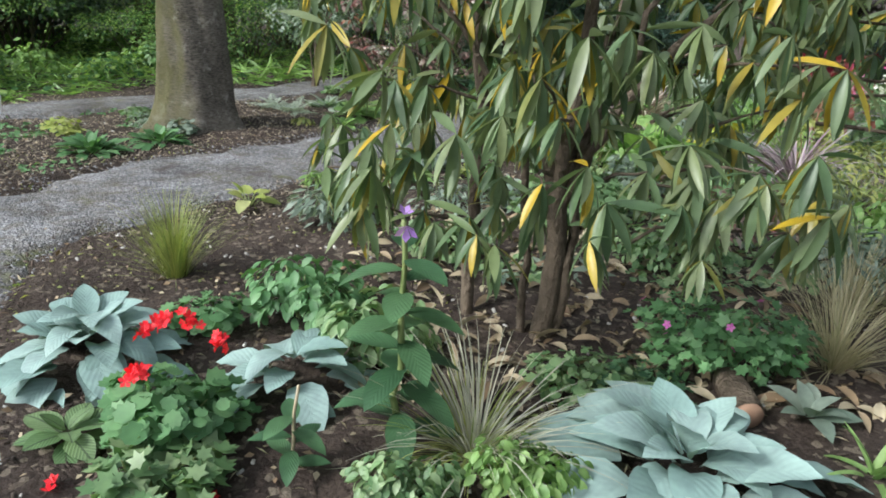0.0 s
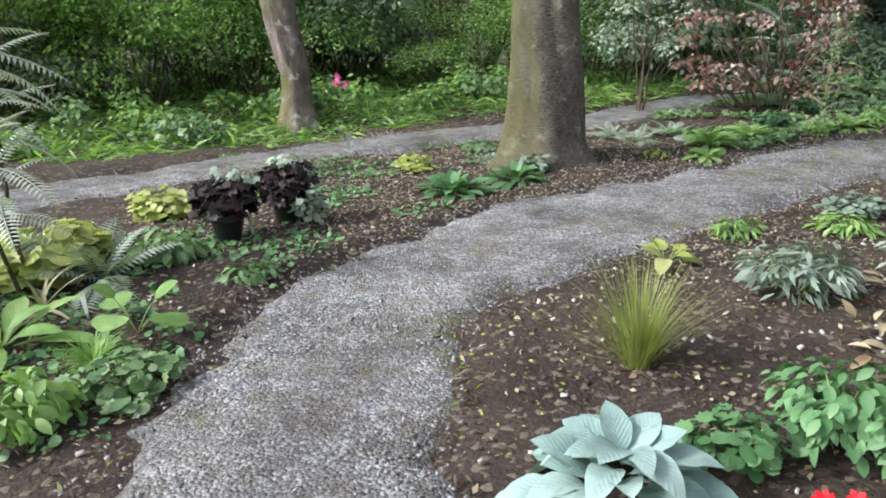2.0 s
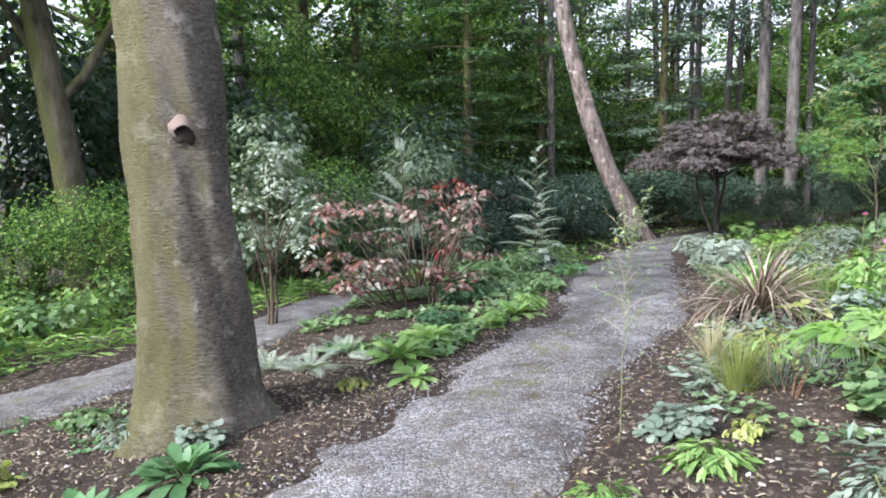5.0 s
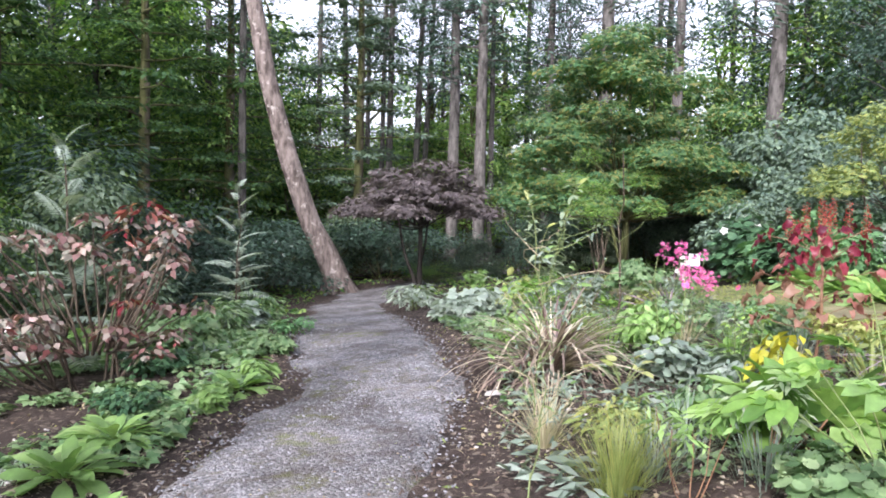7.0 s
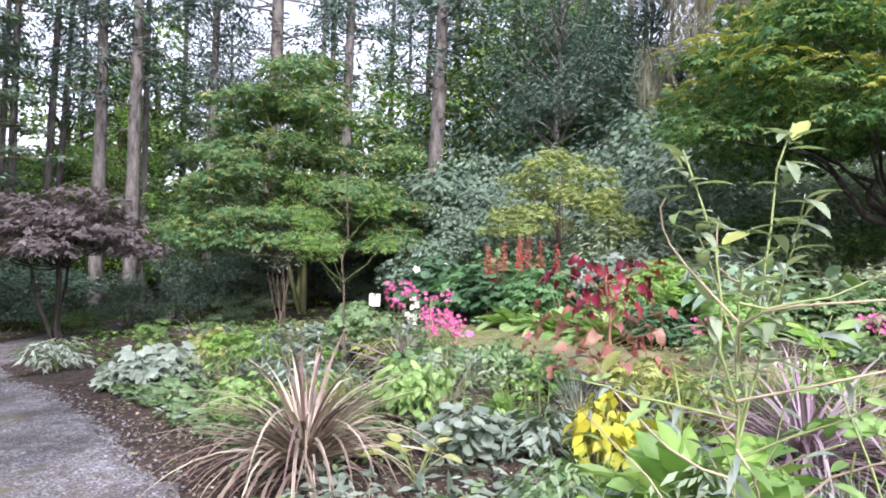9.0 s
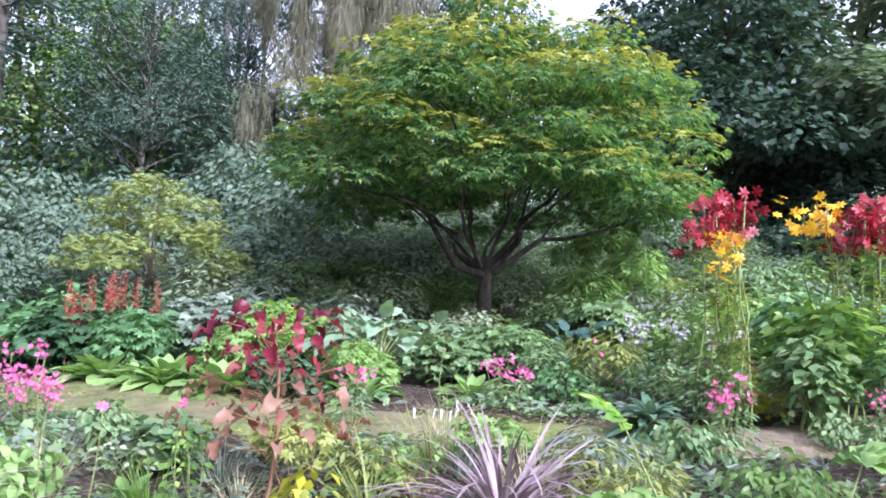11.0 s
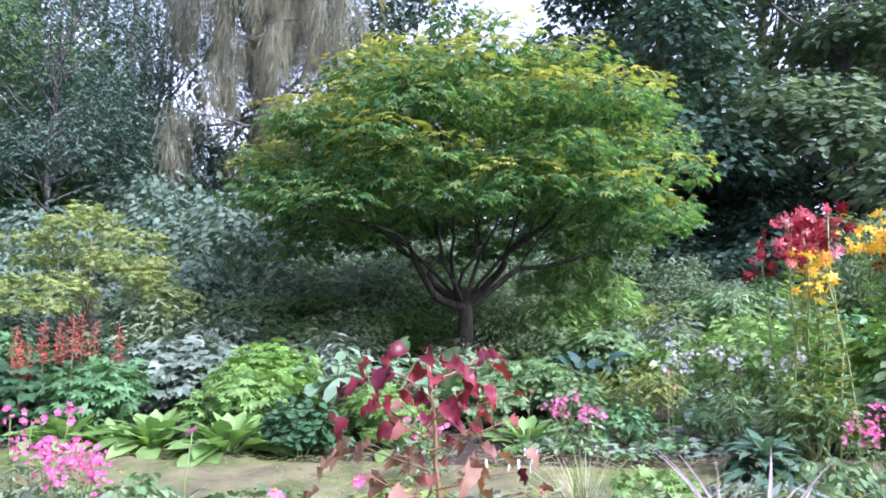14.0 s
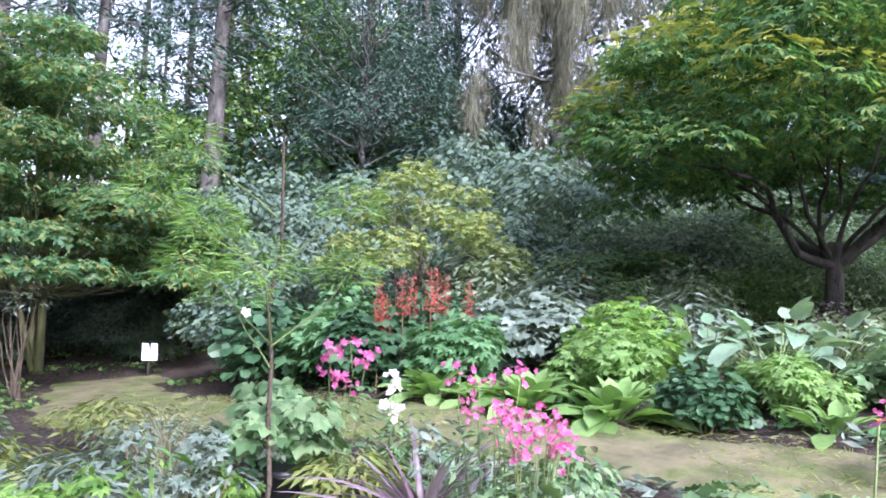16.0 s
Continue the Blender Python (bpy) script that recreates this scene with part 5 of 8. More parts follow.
def big_tree(name, x, y, h, w, z0, material, template, size, count, label, bark=None, r=0.3, blobs=30, droop=0.4, flat=0.5):
    B, L = [], []
    for k in range(blobs):
        a, q = k * 2.4, math.sqrt((k + 0.5) / blobs)
        z = z0 + (h - z0) * RNG.uniform(0.05, 1.0) * math.sqrt(max(0.1, 1.05 - q * q))
        B.append((math.cos(a) * w * q * 0.85, math.sin(a) * w * q * 0.85, z, w * RNG.uniform(0.2, 0.36), w * RNG.uniform(0.2, 0.36), (h - z0) * RNG.uniform(0.06, 0.11)))
        L.append(((0, 0, max(0.6, z * 0.82)), B[-1][:3], r * 0.3, 0.015, 0.15))
    V, F = cloud(B, template, size, count, droop=droop, flat=flat, depth=0.6)
    return tree(name, x, y, [(0, 0, -0.2), (0.05, 0, 1.5), (0.1, 0.1, h * 0.5), (0, 0, h * 0.85)], [r * 1.2, r, r * 0.6, r * 0.15], bark or MOSSY, label, crown=[(V, F, material)], limbs=L, flare=0.2)


big_tree("holly_tree", 20.4, -4.9, 17, 4.6, 0.8, WOOD_B, DIAMOND, 0.28, 36000, "huge dark blue-green evergreen tree behind the garden", blobs=80)
big_tree("sycamore_tree", 17.8, -10.4, 16, 5.6, 2.6, WOOD_C, ROUND, 0.25, 14000, "tall pale-leaved tree with grey limbs", blobs=30, bark=PINE, flat=1.1)
big_tree("evergreen_tree", 22.5, -11.5, 18, 5.2, 0.8, WOOD_B, DIAMOND, 0.24, 20000, "huge dark evergreen tree behind the garden", blobs=34)
big_tree("spruce_tree", 26.5, 2.2, 19, 3.8, 2, WOOD_B, DIAMOND, 0.24, 12000, "tall dark conifer behind the maple", blobs=40)
big_tree("spruce_tree", 25.6, 6.2, 19, 4.0, 3, CONIFER, NARROW, 0.3, 11000, "tall dark conifer with drooping sprays", blobs=36, droop=0.8)
big_tree("oak_tree", 25.5, 14.6, 18, 3.2, 4.2, WOOD_A, DIAMOND, 0.22, 8000, "tall leafy green tree in the wood", blobs=30)
big_tree("oak_tree", 0.6, 28.5, 14, 3.4, 2.5, WOOD_A, DIAMOND, 0.22, 8000, "tall leafy green tree in the wood", blobs=30)
big_tree("oak_tree", 6.4, 30.5, 13, 3.2, 3.0, FRESH, DIAMOND, 0.2, 8500, "tall leafy woodland tree with bright leaves", blobs=30)
big_tree("oak_tree", -10.5, 19.5, 13, 4.0, 2.0, WOOD_A, DIAMOND, 0.22, 8000, "tall leafy green tree in the wood", blobs=34)
big_tree("oak_tree", -16, 16, 10, 4.0, 2.0, WOOD_A, DIAMOND, 0.22, 9000, "tall leafy green tree in the wood", blobs=34)
big_tree("beech_woodland_tree", -5.0, 24, 14, 4.2, 2.0, WOOD_A, DIAMOND, 0.22, 8000, "tall leafy green tree in the wood", blobs=34)
big_tree("oak_tree", 27.5, 24.5, 8.5, 3.4, 1.5, WOOD_A, DIAMOND, 0.24, 7000, "tall leafy green tree in the wood", blobs=26)
# FRESH here paints yellow light into the far foliage
big_tree("oak_tree", 19.5, 30.5, 9.5, 3.4, 2.0, FRESH, DIAMOND, 0.22, 6000, "tall leafy green tree in the wood", blobs=22)
big_tree("oak_tree", 30, -6, 13, 4.5, 2.0, WOOD_C, DIAMOND, 0.3, 6000, "pale leafy tree in the distance", blobs=30)

big_tree("oak_tree", 28.2, 14.2, 17, 3.4, 4.0, WOOD_A, DIAMOND, 0.24, 6000, "tall leafy green tree in the wood", blobs=26)
big_tree("oak_tree", 13.2, 33.5, 12, 3.4, 2.5, WOOD_A, DIAMOND, 0.24, 6000, "tall leafy green tree in the wood", blobs=26)
for x, y in [(24.0, 26.5), (21.3, 11.9), (24.6, 9.6)]:
    big_tree("slim_conifer", x, y, 14, 2.6, 4.5, CONIFER, NARROW, 0.15, 17000, "slim dark conifer between the pines", blobs=60, r=0.09, bark=PINE)
big_tree("lime_tree", 14.5, -14.0, 16, 5.0, 1.5, WOOD_C, DIAMOND, 0.26, 16000, "tall pale-leaved tree beyond the upper walk", blobs=46)
big_tree("lime_tree", 19.5, -16.5, 18, 5.0, 1.5, WOOD_B, DIAMOND, 0.28, 12000, "tall dark tree beyond the upper walk", blobs=40)



def tiered_tree(x, y, h, w, z0, material, size, count, label, r=0.16):
    """A woodland tree whose sprays lie in flat open tiers."""
    B, L = [], []
    for k in range(46):
        f = (k + 0.5) / 46
        z = z0 + (h - z0) * f
        a = k * 2.39996
        q = w * (1.0 - 0.55 * f) * (0.45 + 0.55 * RNG.random())
        for d in (0.45, 0.9):
            B.append((math.cos(a) * q * d, math.sin(a) * q * d, z - 0.12 * q * d * d, w * 0.2, w * 0.2, 0.13))
        L.append(((0, 0, max(0.5, z - 0.25)), (math.cos(a) * q, math.sin(a) * q, z - 0.1 * q), 0.035, 0.008, 0.1, 5, 5))
    V, F = cloud(B, DIAMOND, size, count, low=-0.6, droop=0.25, depth=0.9, flat=1.3)
    return tree("tiered_tree", x, y, [(0, 0, -0.2), (0.03, 0, 1.5), (0.1, 0.05, h * 0.5), (0, 0, h)], [r * 1.3, r, r * 0.7, 0.02], MOSSY, label, crown=[(V, F, material)], limbs=L, flare=0.2, group="tiered trees")


for x, y, h, w, m in [(5.0, 24.8, 13, 3.4, WOOD_D), (8.2, 26.6, 14, 3.4, WOOD_D), (2.0, 27.0, 13, 3.2, WOOD_D), (11.9, 25.0, 14, 3.0, RHODO_FAR), (-2.5, 22.5, 13, 3.2, WOOD_D)]:
    tiered_tree(x, y, h, w, 1.9, m, 0.17, 9000, "tall woodland tree with flat tiers of fresh leaves")

# leafy trees that close the wood behind the pines
back_a = big_tree("oak_tree", 21.3, 29.5, 10.5, 3.6, 0.8, WOOD_A, DIAMOND, 0.23, 9500, "leafy green tree closing the far side of the wood", blobs=44)
back_b = big_tree("oak_tree", 25.5, 25.6, 9.5, 3.6, 0.8, WOOD_C, DIAMOND, 0.24, 9500, "soft green tree closing the far side of the wood", blobs=44)
# back_c is back_a's kind with yellow sunlight put into the leaf colour
back_c = big_tree("oak_tree", 17.6, 33.2, 10.0, 3.6, 0.8, FRESH, DIAMOND, 0.22, 9500, "fresh-green tree with painted-in sunlight closing the far side of the wood", blobs=44)
for ob, x, y, s, sz, t in [(back_c, 28.8, 22.0, 1.0, 0.95, 40), (back_a, 31.5, 18.6, 1.1, 1.1, 130), (back_b, 14.0, 36.0, 1.1, 1.2, 70), (back_a, 10.0, 36.5, 1.1, 1.25, 200), (back_c, 24.0, 30.5, 1.2, 1.15, 250), (back_b, 33.5, 15.0, 1.2, 1.45, 10),
                           (back_a, 5.6, 36.0, 1.2, 1.35, 90), (back_c, 1.0, 34.0, 1.1, 1.3, 20), (back_b, -4.0, 31.0, 1.1, 1.3, 300), (back_b, 20.4, 24.3, 0.62, 0.72, 160), (back_c, 17.6, 25.8, 0.55, 0.62, 280)]:
    put(ob, x, y, s, t, sz)

# hemlock with hanging grey curtains
hb, hl = [], []
for k in range(150):
    a, z = RNG.uniform(0, 6.28), RNG.uniform(6.0, 14.5)
    q = RNG.uniform(0.6, 4.6) * (1.15 - z / 20)
    hb.append((math.cos(a) * q, math.sin(a) * q, z - 0.9, 0.28, 0.28, RNG.uniform(0.8, 1.5)))
    if k % 3 == 0:
        hl.append(((0, 0, z + 0.4), (math.cos(a) * q, math.sin(a) * q, z), 0.06, 0.015, 0.15))
V, F = cloud(hb, (HAIR[0] * np.array([0.36, 1, 1]), HAIR[1]), 0.4, 52000, low=-1, droop=3.0, flat=0.0, depth=0.9)
tree("weeping_hemlock", 21.6, 6.6, [(0, 0, -0.2), (0, 0, 5), (0.1, 0, 14)], [0.32, 0.26, 0.08], PINE, "tall conifer hung with long grey-green curtains", crown=[(V, F, WEEPING)], limbs=hl)

# ---- leaf shapes shared between plants ----
hosta_leaf = leaf_mesh("hosta_blue", HOSTA_BLUE, length=0.29, width=0.15, droop=1.25, fold=0.3, n=9, wave=0.025)
hosta_green = leaf_mesh("hosta_green", HOSTA_PALE, length=0.3, width=0.18, droop=0.9, fold=0.25, n=6, shape="heart")
hosta_dark = leaf_mesh("hosta_dark", HOSTA_DARK, length=0.32, width=0.2, droop=0.8, fold=0.25, n=6, shape="heart")
dark_strap = leaf_mesh("dark_strap", ARCHING, length=0.36, width=0.1, droop=1.1, fold=0.25, n=6)
bright_leaf = leaf_mesh("bright_leaf", BROAD_LIGHT, length=0.3, width=0.1, droop=0.8, fold=0.25, n=6, shape="oblanceolate", wave=0.03)
bright_big = leaf_mesh("bright_big", BROAD_LIGHT, length=0.42, width=0.15, droop=0.9, fold=0.25, n=6, shape="oblanceolate", wave=0.03)
hart_leaf = leaf_mesh("hart_leaf", GERANIUM, length=0.24, width=0.075, droop=0.8, fold=0.2, n=6, shape="oblanceolate", wave=0.05)
lime_leaf = leaf_mesh("lime_leaf", LIME, length=0.16, width=0.12, droop=0.5, fold=0.2, n=5, shape="heart")
veined_leaf = leaf_mesh("veined_leaf", VEINED, length=0.15, width=0.09, droop=0.5, fold=0.15, n=6)
round_leaf = leaf_mesh("round_leaf", BROAD_LIGHT, length=0.24, width=0.26, droop=0.35, fold=0.1, n=6, shape="round")
deep_leaf = leaf_mesh("deep_leaf", DEEP, length=0.25, width=0.11, droop=0.6, fold=0.2, n=6)
pale_leaf = leaf_mesh("pale_leaf", GREYGREEN, length=0.22, width=0.11, droop=0.8, fold=0.25, n=5)
yellow_leaf = leaf_mesh("yellow_leaf", YELLOW, length=0.17, width=0.07, droop=0.7, fold=0.2, n=5)

# ---- rhododendron over the first bed ----
rh = thing("rhododendron_shrub", 0.62, 3.05, "tall rhododendron with drooping olive leaves, some turned yellow", "shrub")
whorls = []
for v in range(4):
    pieces = []
    for k in range(10):
        V, F, uv = blade(0.17 + 0.06 * RNG.random(), 0.037, 0.4, 0.3, 5)
        a, e = k * 0.63 + RNG.normal(0, 0.15), RNG.uniform(-1.45, -0.6) if k < 9 else RNG.uniform(-0.2, 0.9)
        m = np.array(orient((math.cos(a) * math.cos(e), math.sin(a) * math.cos(e), math.sin(e)), RNG.normal(0, 0.3)))
        pieces.append((V @ m[:3, :3].T, F))
    V, F = join(pieces)
    whorls.append(mesh_of("leaf_whorl", V, F, RHODO))
rh_tips = []
for k in range(430):
    a, q = RNG.uniform(0, 6.28), RNG.uniform(0.25, 1.0)
    z = RNG.uniform(0.76, 1.85)
    R = 1.3 if z < 1.6 else 1.2
    if z < 0.95:
        q = RNG.uniform(0.6, 1.0)
    if math.cos(a) * q > 0.3 and z < 1.4:
        if k % 3:
            continue
        z += 0.55
    rh_tips.append((0.35 + math.cos(a) * R * q * 1.15, math.sin(a) * R * q * 0.8, z))
for k, p in enumerate(rh_tips):
    part("leaf_whorl", whorls[k % 4], rh, Matrix.Translation(p) @ Matrix.Rotation(RNG.uniform(0, 6.28), 4, 'Z') @ Matrix.Rotation(RNG.normal(0, 0.25), 4, 'X') @ Matrix.Scale(RNG.uniform(0.65, 1.05), 4))
for a, b, r0, r1 in [((0.02, 0, -0.08), (0.0, 0.02, 0.72), 0.05, 0.043), ((-0.3, 0.28, -0.06), (-0.32, 0.3, 1.0), 0.032, 0.028), ((-0.32, 0.3, 0.98), (-0.45, 0.25, 2.0), 0.028, 0.012),
                     ((0.0, 0.02, 0.62), (-0.12, -0.02, 1.15), 0.03, 0.024), ((-0.12, -0.02, 1.12), (-0.5, -0.15, 1.9), 0.024, 0.01), ((0.0, 0.02, 0.68), (0.05, 0.05, 1.3), 0.036, 0.028), ((0.05, 0.05, 1.28), (0.1, 0.1, 2.1), 0.028, 0.012),
                     ((0.0, 0.02, 0.55), (0.22, 0.0, 1.1), 0.028, 0.022), ((0.22, 0.0, 1.08), (0.8, -0.05, 1.75), 0.022, 0.01), ((0.02, 0.03, 0.7), (0.2, 0.35, 1.3), 0.024, 0.018), ((0.2, 0.35, 1.28), (0.5, 0.7, 1.9), 0.018, 0.008),
                     ((0.06, 0.02, -0.06), (0.1, 0.06, 0.9), 0.026, 0.02), ((0.1, 0.06, 0.88), (0.45, 0.2, 1.8), 0.02, 0.009), ((-0.05, 0.06, -0.05), (-0.16, 0.12, 0.95), 0.02, 0.016), ((-0.16, 0.12, 0.93), (-0.75, 0.1, 1.6), 0.016, 0.007)]:
    V, F = limb(a, b, r0, r1, 0.08, 8, 9)
    part("stem", mesh_of("stem", V, F, STEM), rh)
for k, p in enumerate(rh_tips[::6]):
    q = np.array(p)
    V, F = limb((q[0] * 0.6, q[1] * 0.6, q[2] - 0.05 - 0.12 * RNG.random()), q, 0.008, 0.004, 0.3, 6, 5)
    part("twig", mesh_of("twig", V, F, STEM), rh)

# ---- first bed ----
rosette("hosta", -1.19, 2.62, hosta_leaf, 50, "silvery blue-green hosta in dark soil", "hosta", reach=0.34, low=0, high=66, scale=0.98, rise=0.2)
rosette("hosta", -0.36, 2.5, hosta_leaf, 22, "silvery blue-green hosta beside red geraniums", "hosta", reach=0.32, low=4, high=45, scale=0.98, rise=0.14)
rosette("hosta", 0.97, 1.98, hosta_leaf, 34, "large silvery blue hosta at the bed's edge", "hosta", reach=0.34, low=28, high=72, scale=1.25, rise=0.1)
rosette("coleus_plant", -1.05, 2.12, veined_leaf, 13, "low plant with dark-veined light green leaves", "plant", reach=0.06, low=0, high=55, scale=1.05, rise=0.03)
gm = mound("red_geranium", -0.7, 2.13, 0.24, 0.22, 0.27, SCALLOP, 0.075, 330, GERANIUM, "bushy geranium with scarlet flower heads", "flower")
for k, (dx, dy, z) in enumerate([(-0.08, 0.04, 0.4), (-0.04, 0.08, 0.42), (-0.06, -0.06, 0.33), (-0.1, -0.05, 0.3), (0.05, 0.1, 0.42), (0.14, 0.07, 0.37)]):
    P = np.array([dx, dy, z]) + RNG.normal(0, 0.016, (9, 3))
    V, F = spread(star(5, 1.0, 0.3), P, RNG.normal(0, 1, (9, 3)), unit(RNG.normal(0, 0.5, (9, 3)) + np.array([-0.2, -0.6, 0.6])), RNG.uniform(0.016, 0.026, 9))
    part("flower_head", mesh_of("flower_head", V, F, RED_PETAL), gm, label="scarlet flower head")
mound("cranesbill", -0.66, 1.83, 0.2, 0.17, 0.18, CUTLEAF, 0.09, 170, MIDGREEN, "low cranesbill with cut light green leaves", "plant")
for x, y in [(-1.5, 2.08), (-0.99, 1.88), (-1.18, 1.66), (-0.47, 1.83), (-0.62, 1.7)]:
    ob = thing("fallen_petals", x, y, "scarlet petals fallen on dark soil", "petals", "fallen petals", dz=0.015)
    V, F = spread(star(5, 1.0, 0.5), np.zeros((3, 3)) + RNG.normal(0, 0.015, (3, 3)) * (1, 1, 0.2), RNG.normal(0, 1, (3, 3)), np.tile([0, -0.3, 1.0], (3, 1)), np.full(3, 0.025))
    part("bloom", mesh_of("bloom", V, F, RED_PETAL), ob)
st = thing("staked_seedling", -0.27, 1.97, "young broad-leaved plant tied to a short cane", "plant")
V, F = limb((0, 0, -0.05), (0.02, 0, 0.34), 0.007, 0.005, 0.05, 5, 6)
part("cane", mesh_of("cane", V, F, STAKE), st, label="weathered thin cane")
for k in range(8):
    a = k * 2.4
    part("leaf", deep_leaf[k % 3], st, orient((math.cos(a), math.sin(a), 0.3), 0, (0.0, 0, 0.05 + 0.025 * k), 0.55))
im = thing("violet_balsam", 0.06, 2.16, "tall balsam with tiers of dark leaves and a violet bloom", "flower")
V, F = limb((0, 0, -0.03), (-0.03, -0.12, 0.86), 0.014, 0.008, 0.05, 8, 7)
part("stem", mesh_of("stem", V, F, GREEN_STEM), im)
for k in range(20):
    a, z = k * 2.4, 0.08 + 0.036 * k
    part("leaf", deep_leaf[k % 3], im, orient((math.cos(a), math.sin(a), 0.12), 0, (-0.03 * z, -0.13 * z, z), 0.95 - 0.2 * z))
V, F = spread(star(5, 1.0, 0.9), np.array([[-0.02, -0.14, 0.85], [-0.03, -0.13, 0.88]]), np.array([[1.0, 0, 0], [0, 1, 0.2]]), np.array([[0.2, -0.8, -0.4], [0.1, -0.7, 0.3]]), np.array([0.035, 0.025]))
part("flower", mesh_of("flower", V, F, MAUVE_PETAL), im, label="violet hooded bloom")
tuft("sedge", 0.32, 2.1, 0.55, 130, 0.006, SILVER, "arching silvery straw-coloured sedge", upright=0.85, arch=0.9)
tuft("sedge", 0.3, 2.12, 0.4, 120, 0.005, GRASS, "fine green sedge blades beneath silvery ones", upright=0.6, arch=0.9)
mound("bright_groundcover", 0.45, 1.9, 0.2, 0.14, 0.2, OVATE, 0.045, 420, BROAD_LIGHT, "bright green ferny groundcover at the path edge", "plant")
mound("bright_groundcover", 0.1, 1.82, 0.22, 0.13, 0.2, OVATE, 0.045, 420, MIDGREEN, "light green ferny groundcover at the path edge", "plant")
mound("jacobs_ladder", -0.45, 3.2, 0.34, 0.3, 0.3, OVATE, 0.075, 420, GERANIUM, "leafy green clump with pinnate leaves", "plant", flat=1.0)
mound("jacobs_ladder", -0.05, 2.75, 0.3, 0.25, 0.34, OVATE, 0.075, 380, MIDGREEN, "leafy green clump with pinnate leaves", "plant", flat=1.0)
mound("jacobs_ladder", -0.85, 3.0, 0.18, 0.15, 0.18, SCALLOP, 0.06, 140, GERANIUM, "small leafy clump behind the hosta", "plant", flat=1.0)
tuft("feather_grass", -1.2, 3.62, 0.46, 560, 0.0022, GRASS, "yellow-green feather grass tuft in bare soil", upright=1.28, arch=0.6, base=0.06)
rosette("lime_hosta", -1.14, 4.95, lime_leaf, 11, "small chartreuse hosta in mulch", "hosta", reach=0.05, low=5, high=60, stalk=0.1, scale=0.85)
mound("pale_fern_clump", -0.46, 4.6, 0.33, 0.3, 0.32, NARROW, 0.1, 420, GREYGREEN, "pale feathery fern-like clump", "plant")
mound("low_spurge", 0.78, 2.5, 0.3, 0.25, 0.16, SCALLOP, 0.045, 340, MIDGREEN, "low spreading green groundcover", "plant")
mound("meadow_cranesbill", 1.35, 2.75, 0.42, 0.32, 0.36, CUTLEAF, 0.06, 620, GERANIUM, "mound of cut-leaved cranesbill with magenta flowers", "flower", flowers=(star(5, 1.0, 0.2), 0.02, 7, MAGENTA_PETAL))
mound("ivy_patch", 0.95, 2.45, 0.25, 0.2, 0.14, CUTLEAF, 0.05, 260, DEEP, "glossy dark green groundcover", "plant")
tuft("straw_grass", 1.85, 2.8, 0.5, 260, 0.004, STRAW, "bleached wispy ornamental grass", upright=1.0, arch=0.7)
tuft("straw_grass", 2.15, 3.3, 0.55, 260, 0.004, STRAW, "bleached wispy ornamental grass", upright=1.0, arch=0.7)
rosette("lambs_ear", 1.56, 2.38, pale_leaf, 9, "pale upright downy-leaved seedling", "plant", reach=0.03, low=30, high=80, scale=0.8)
strap_plant("spider_plant", 1.62, 2.05, 0.3, 12, BROAD_LIGHT, "bright yellow-green strappy plant", "bright_strap", width=0.03)
lg = thing("sawn_log", 1.31, 2.33, "short sawn log lying in the bed", "log")
V, F = tube([(0, 0, 0.05), (0, 0.05, 0.052), (0, 0.16, 0.055), (0, 0.24, 0.055)], [0.058, 0.06, 0.06, 0.058], 14, 0.15)
part("log_bark", mesh_of("log_bark", V, F, STEM), lg)
V, F = tube([(0, 0.01, 0.05), (0, -0.004, 0.05), (0, -0.006, 0.05)], [0.052, 0.052, 0.01], 14, 0.1)
part("cut_face", mesh_of("cut_face", V, F, LOG_END), lg, label="pinkish sawn wood face")
mound("bronze_fern", 2.2, 4.5, 0.5, 0.4, 0.4, NARROW, 0.09, 420, REDSHRUB, "dry bronze-tinted feathery clump", "plant")
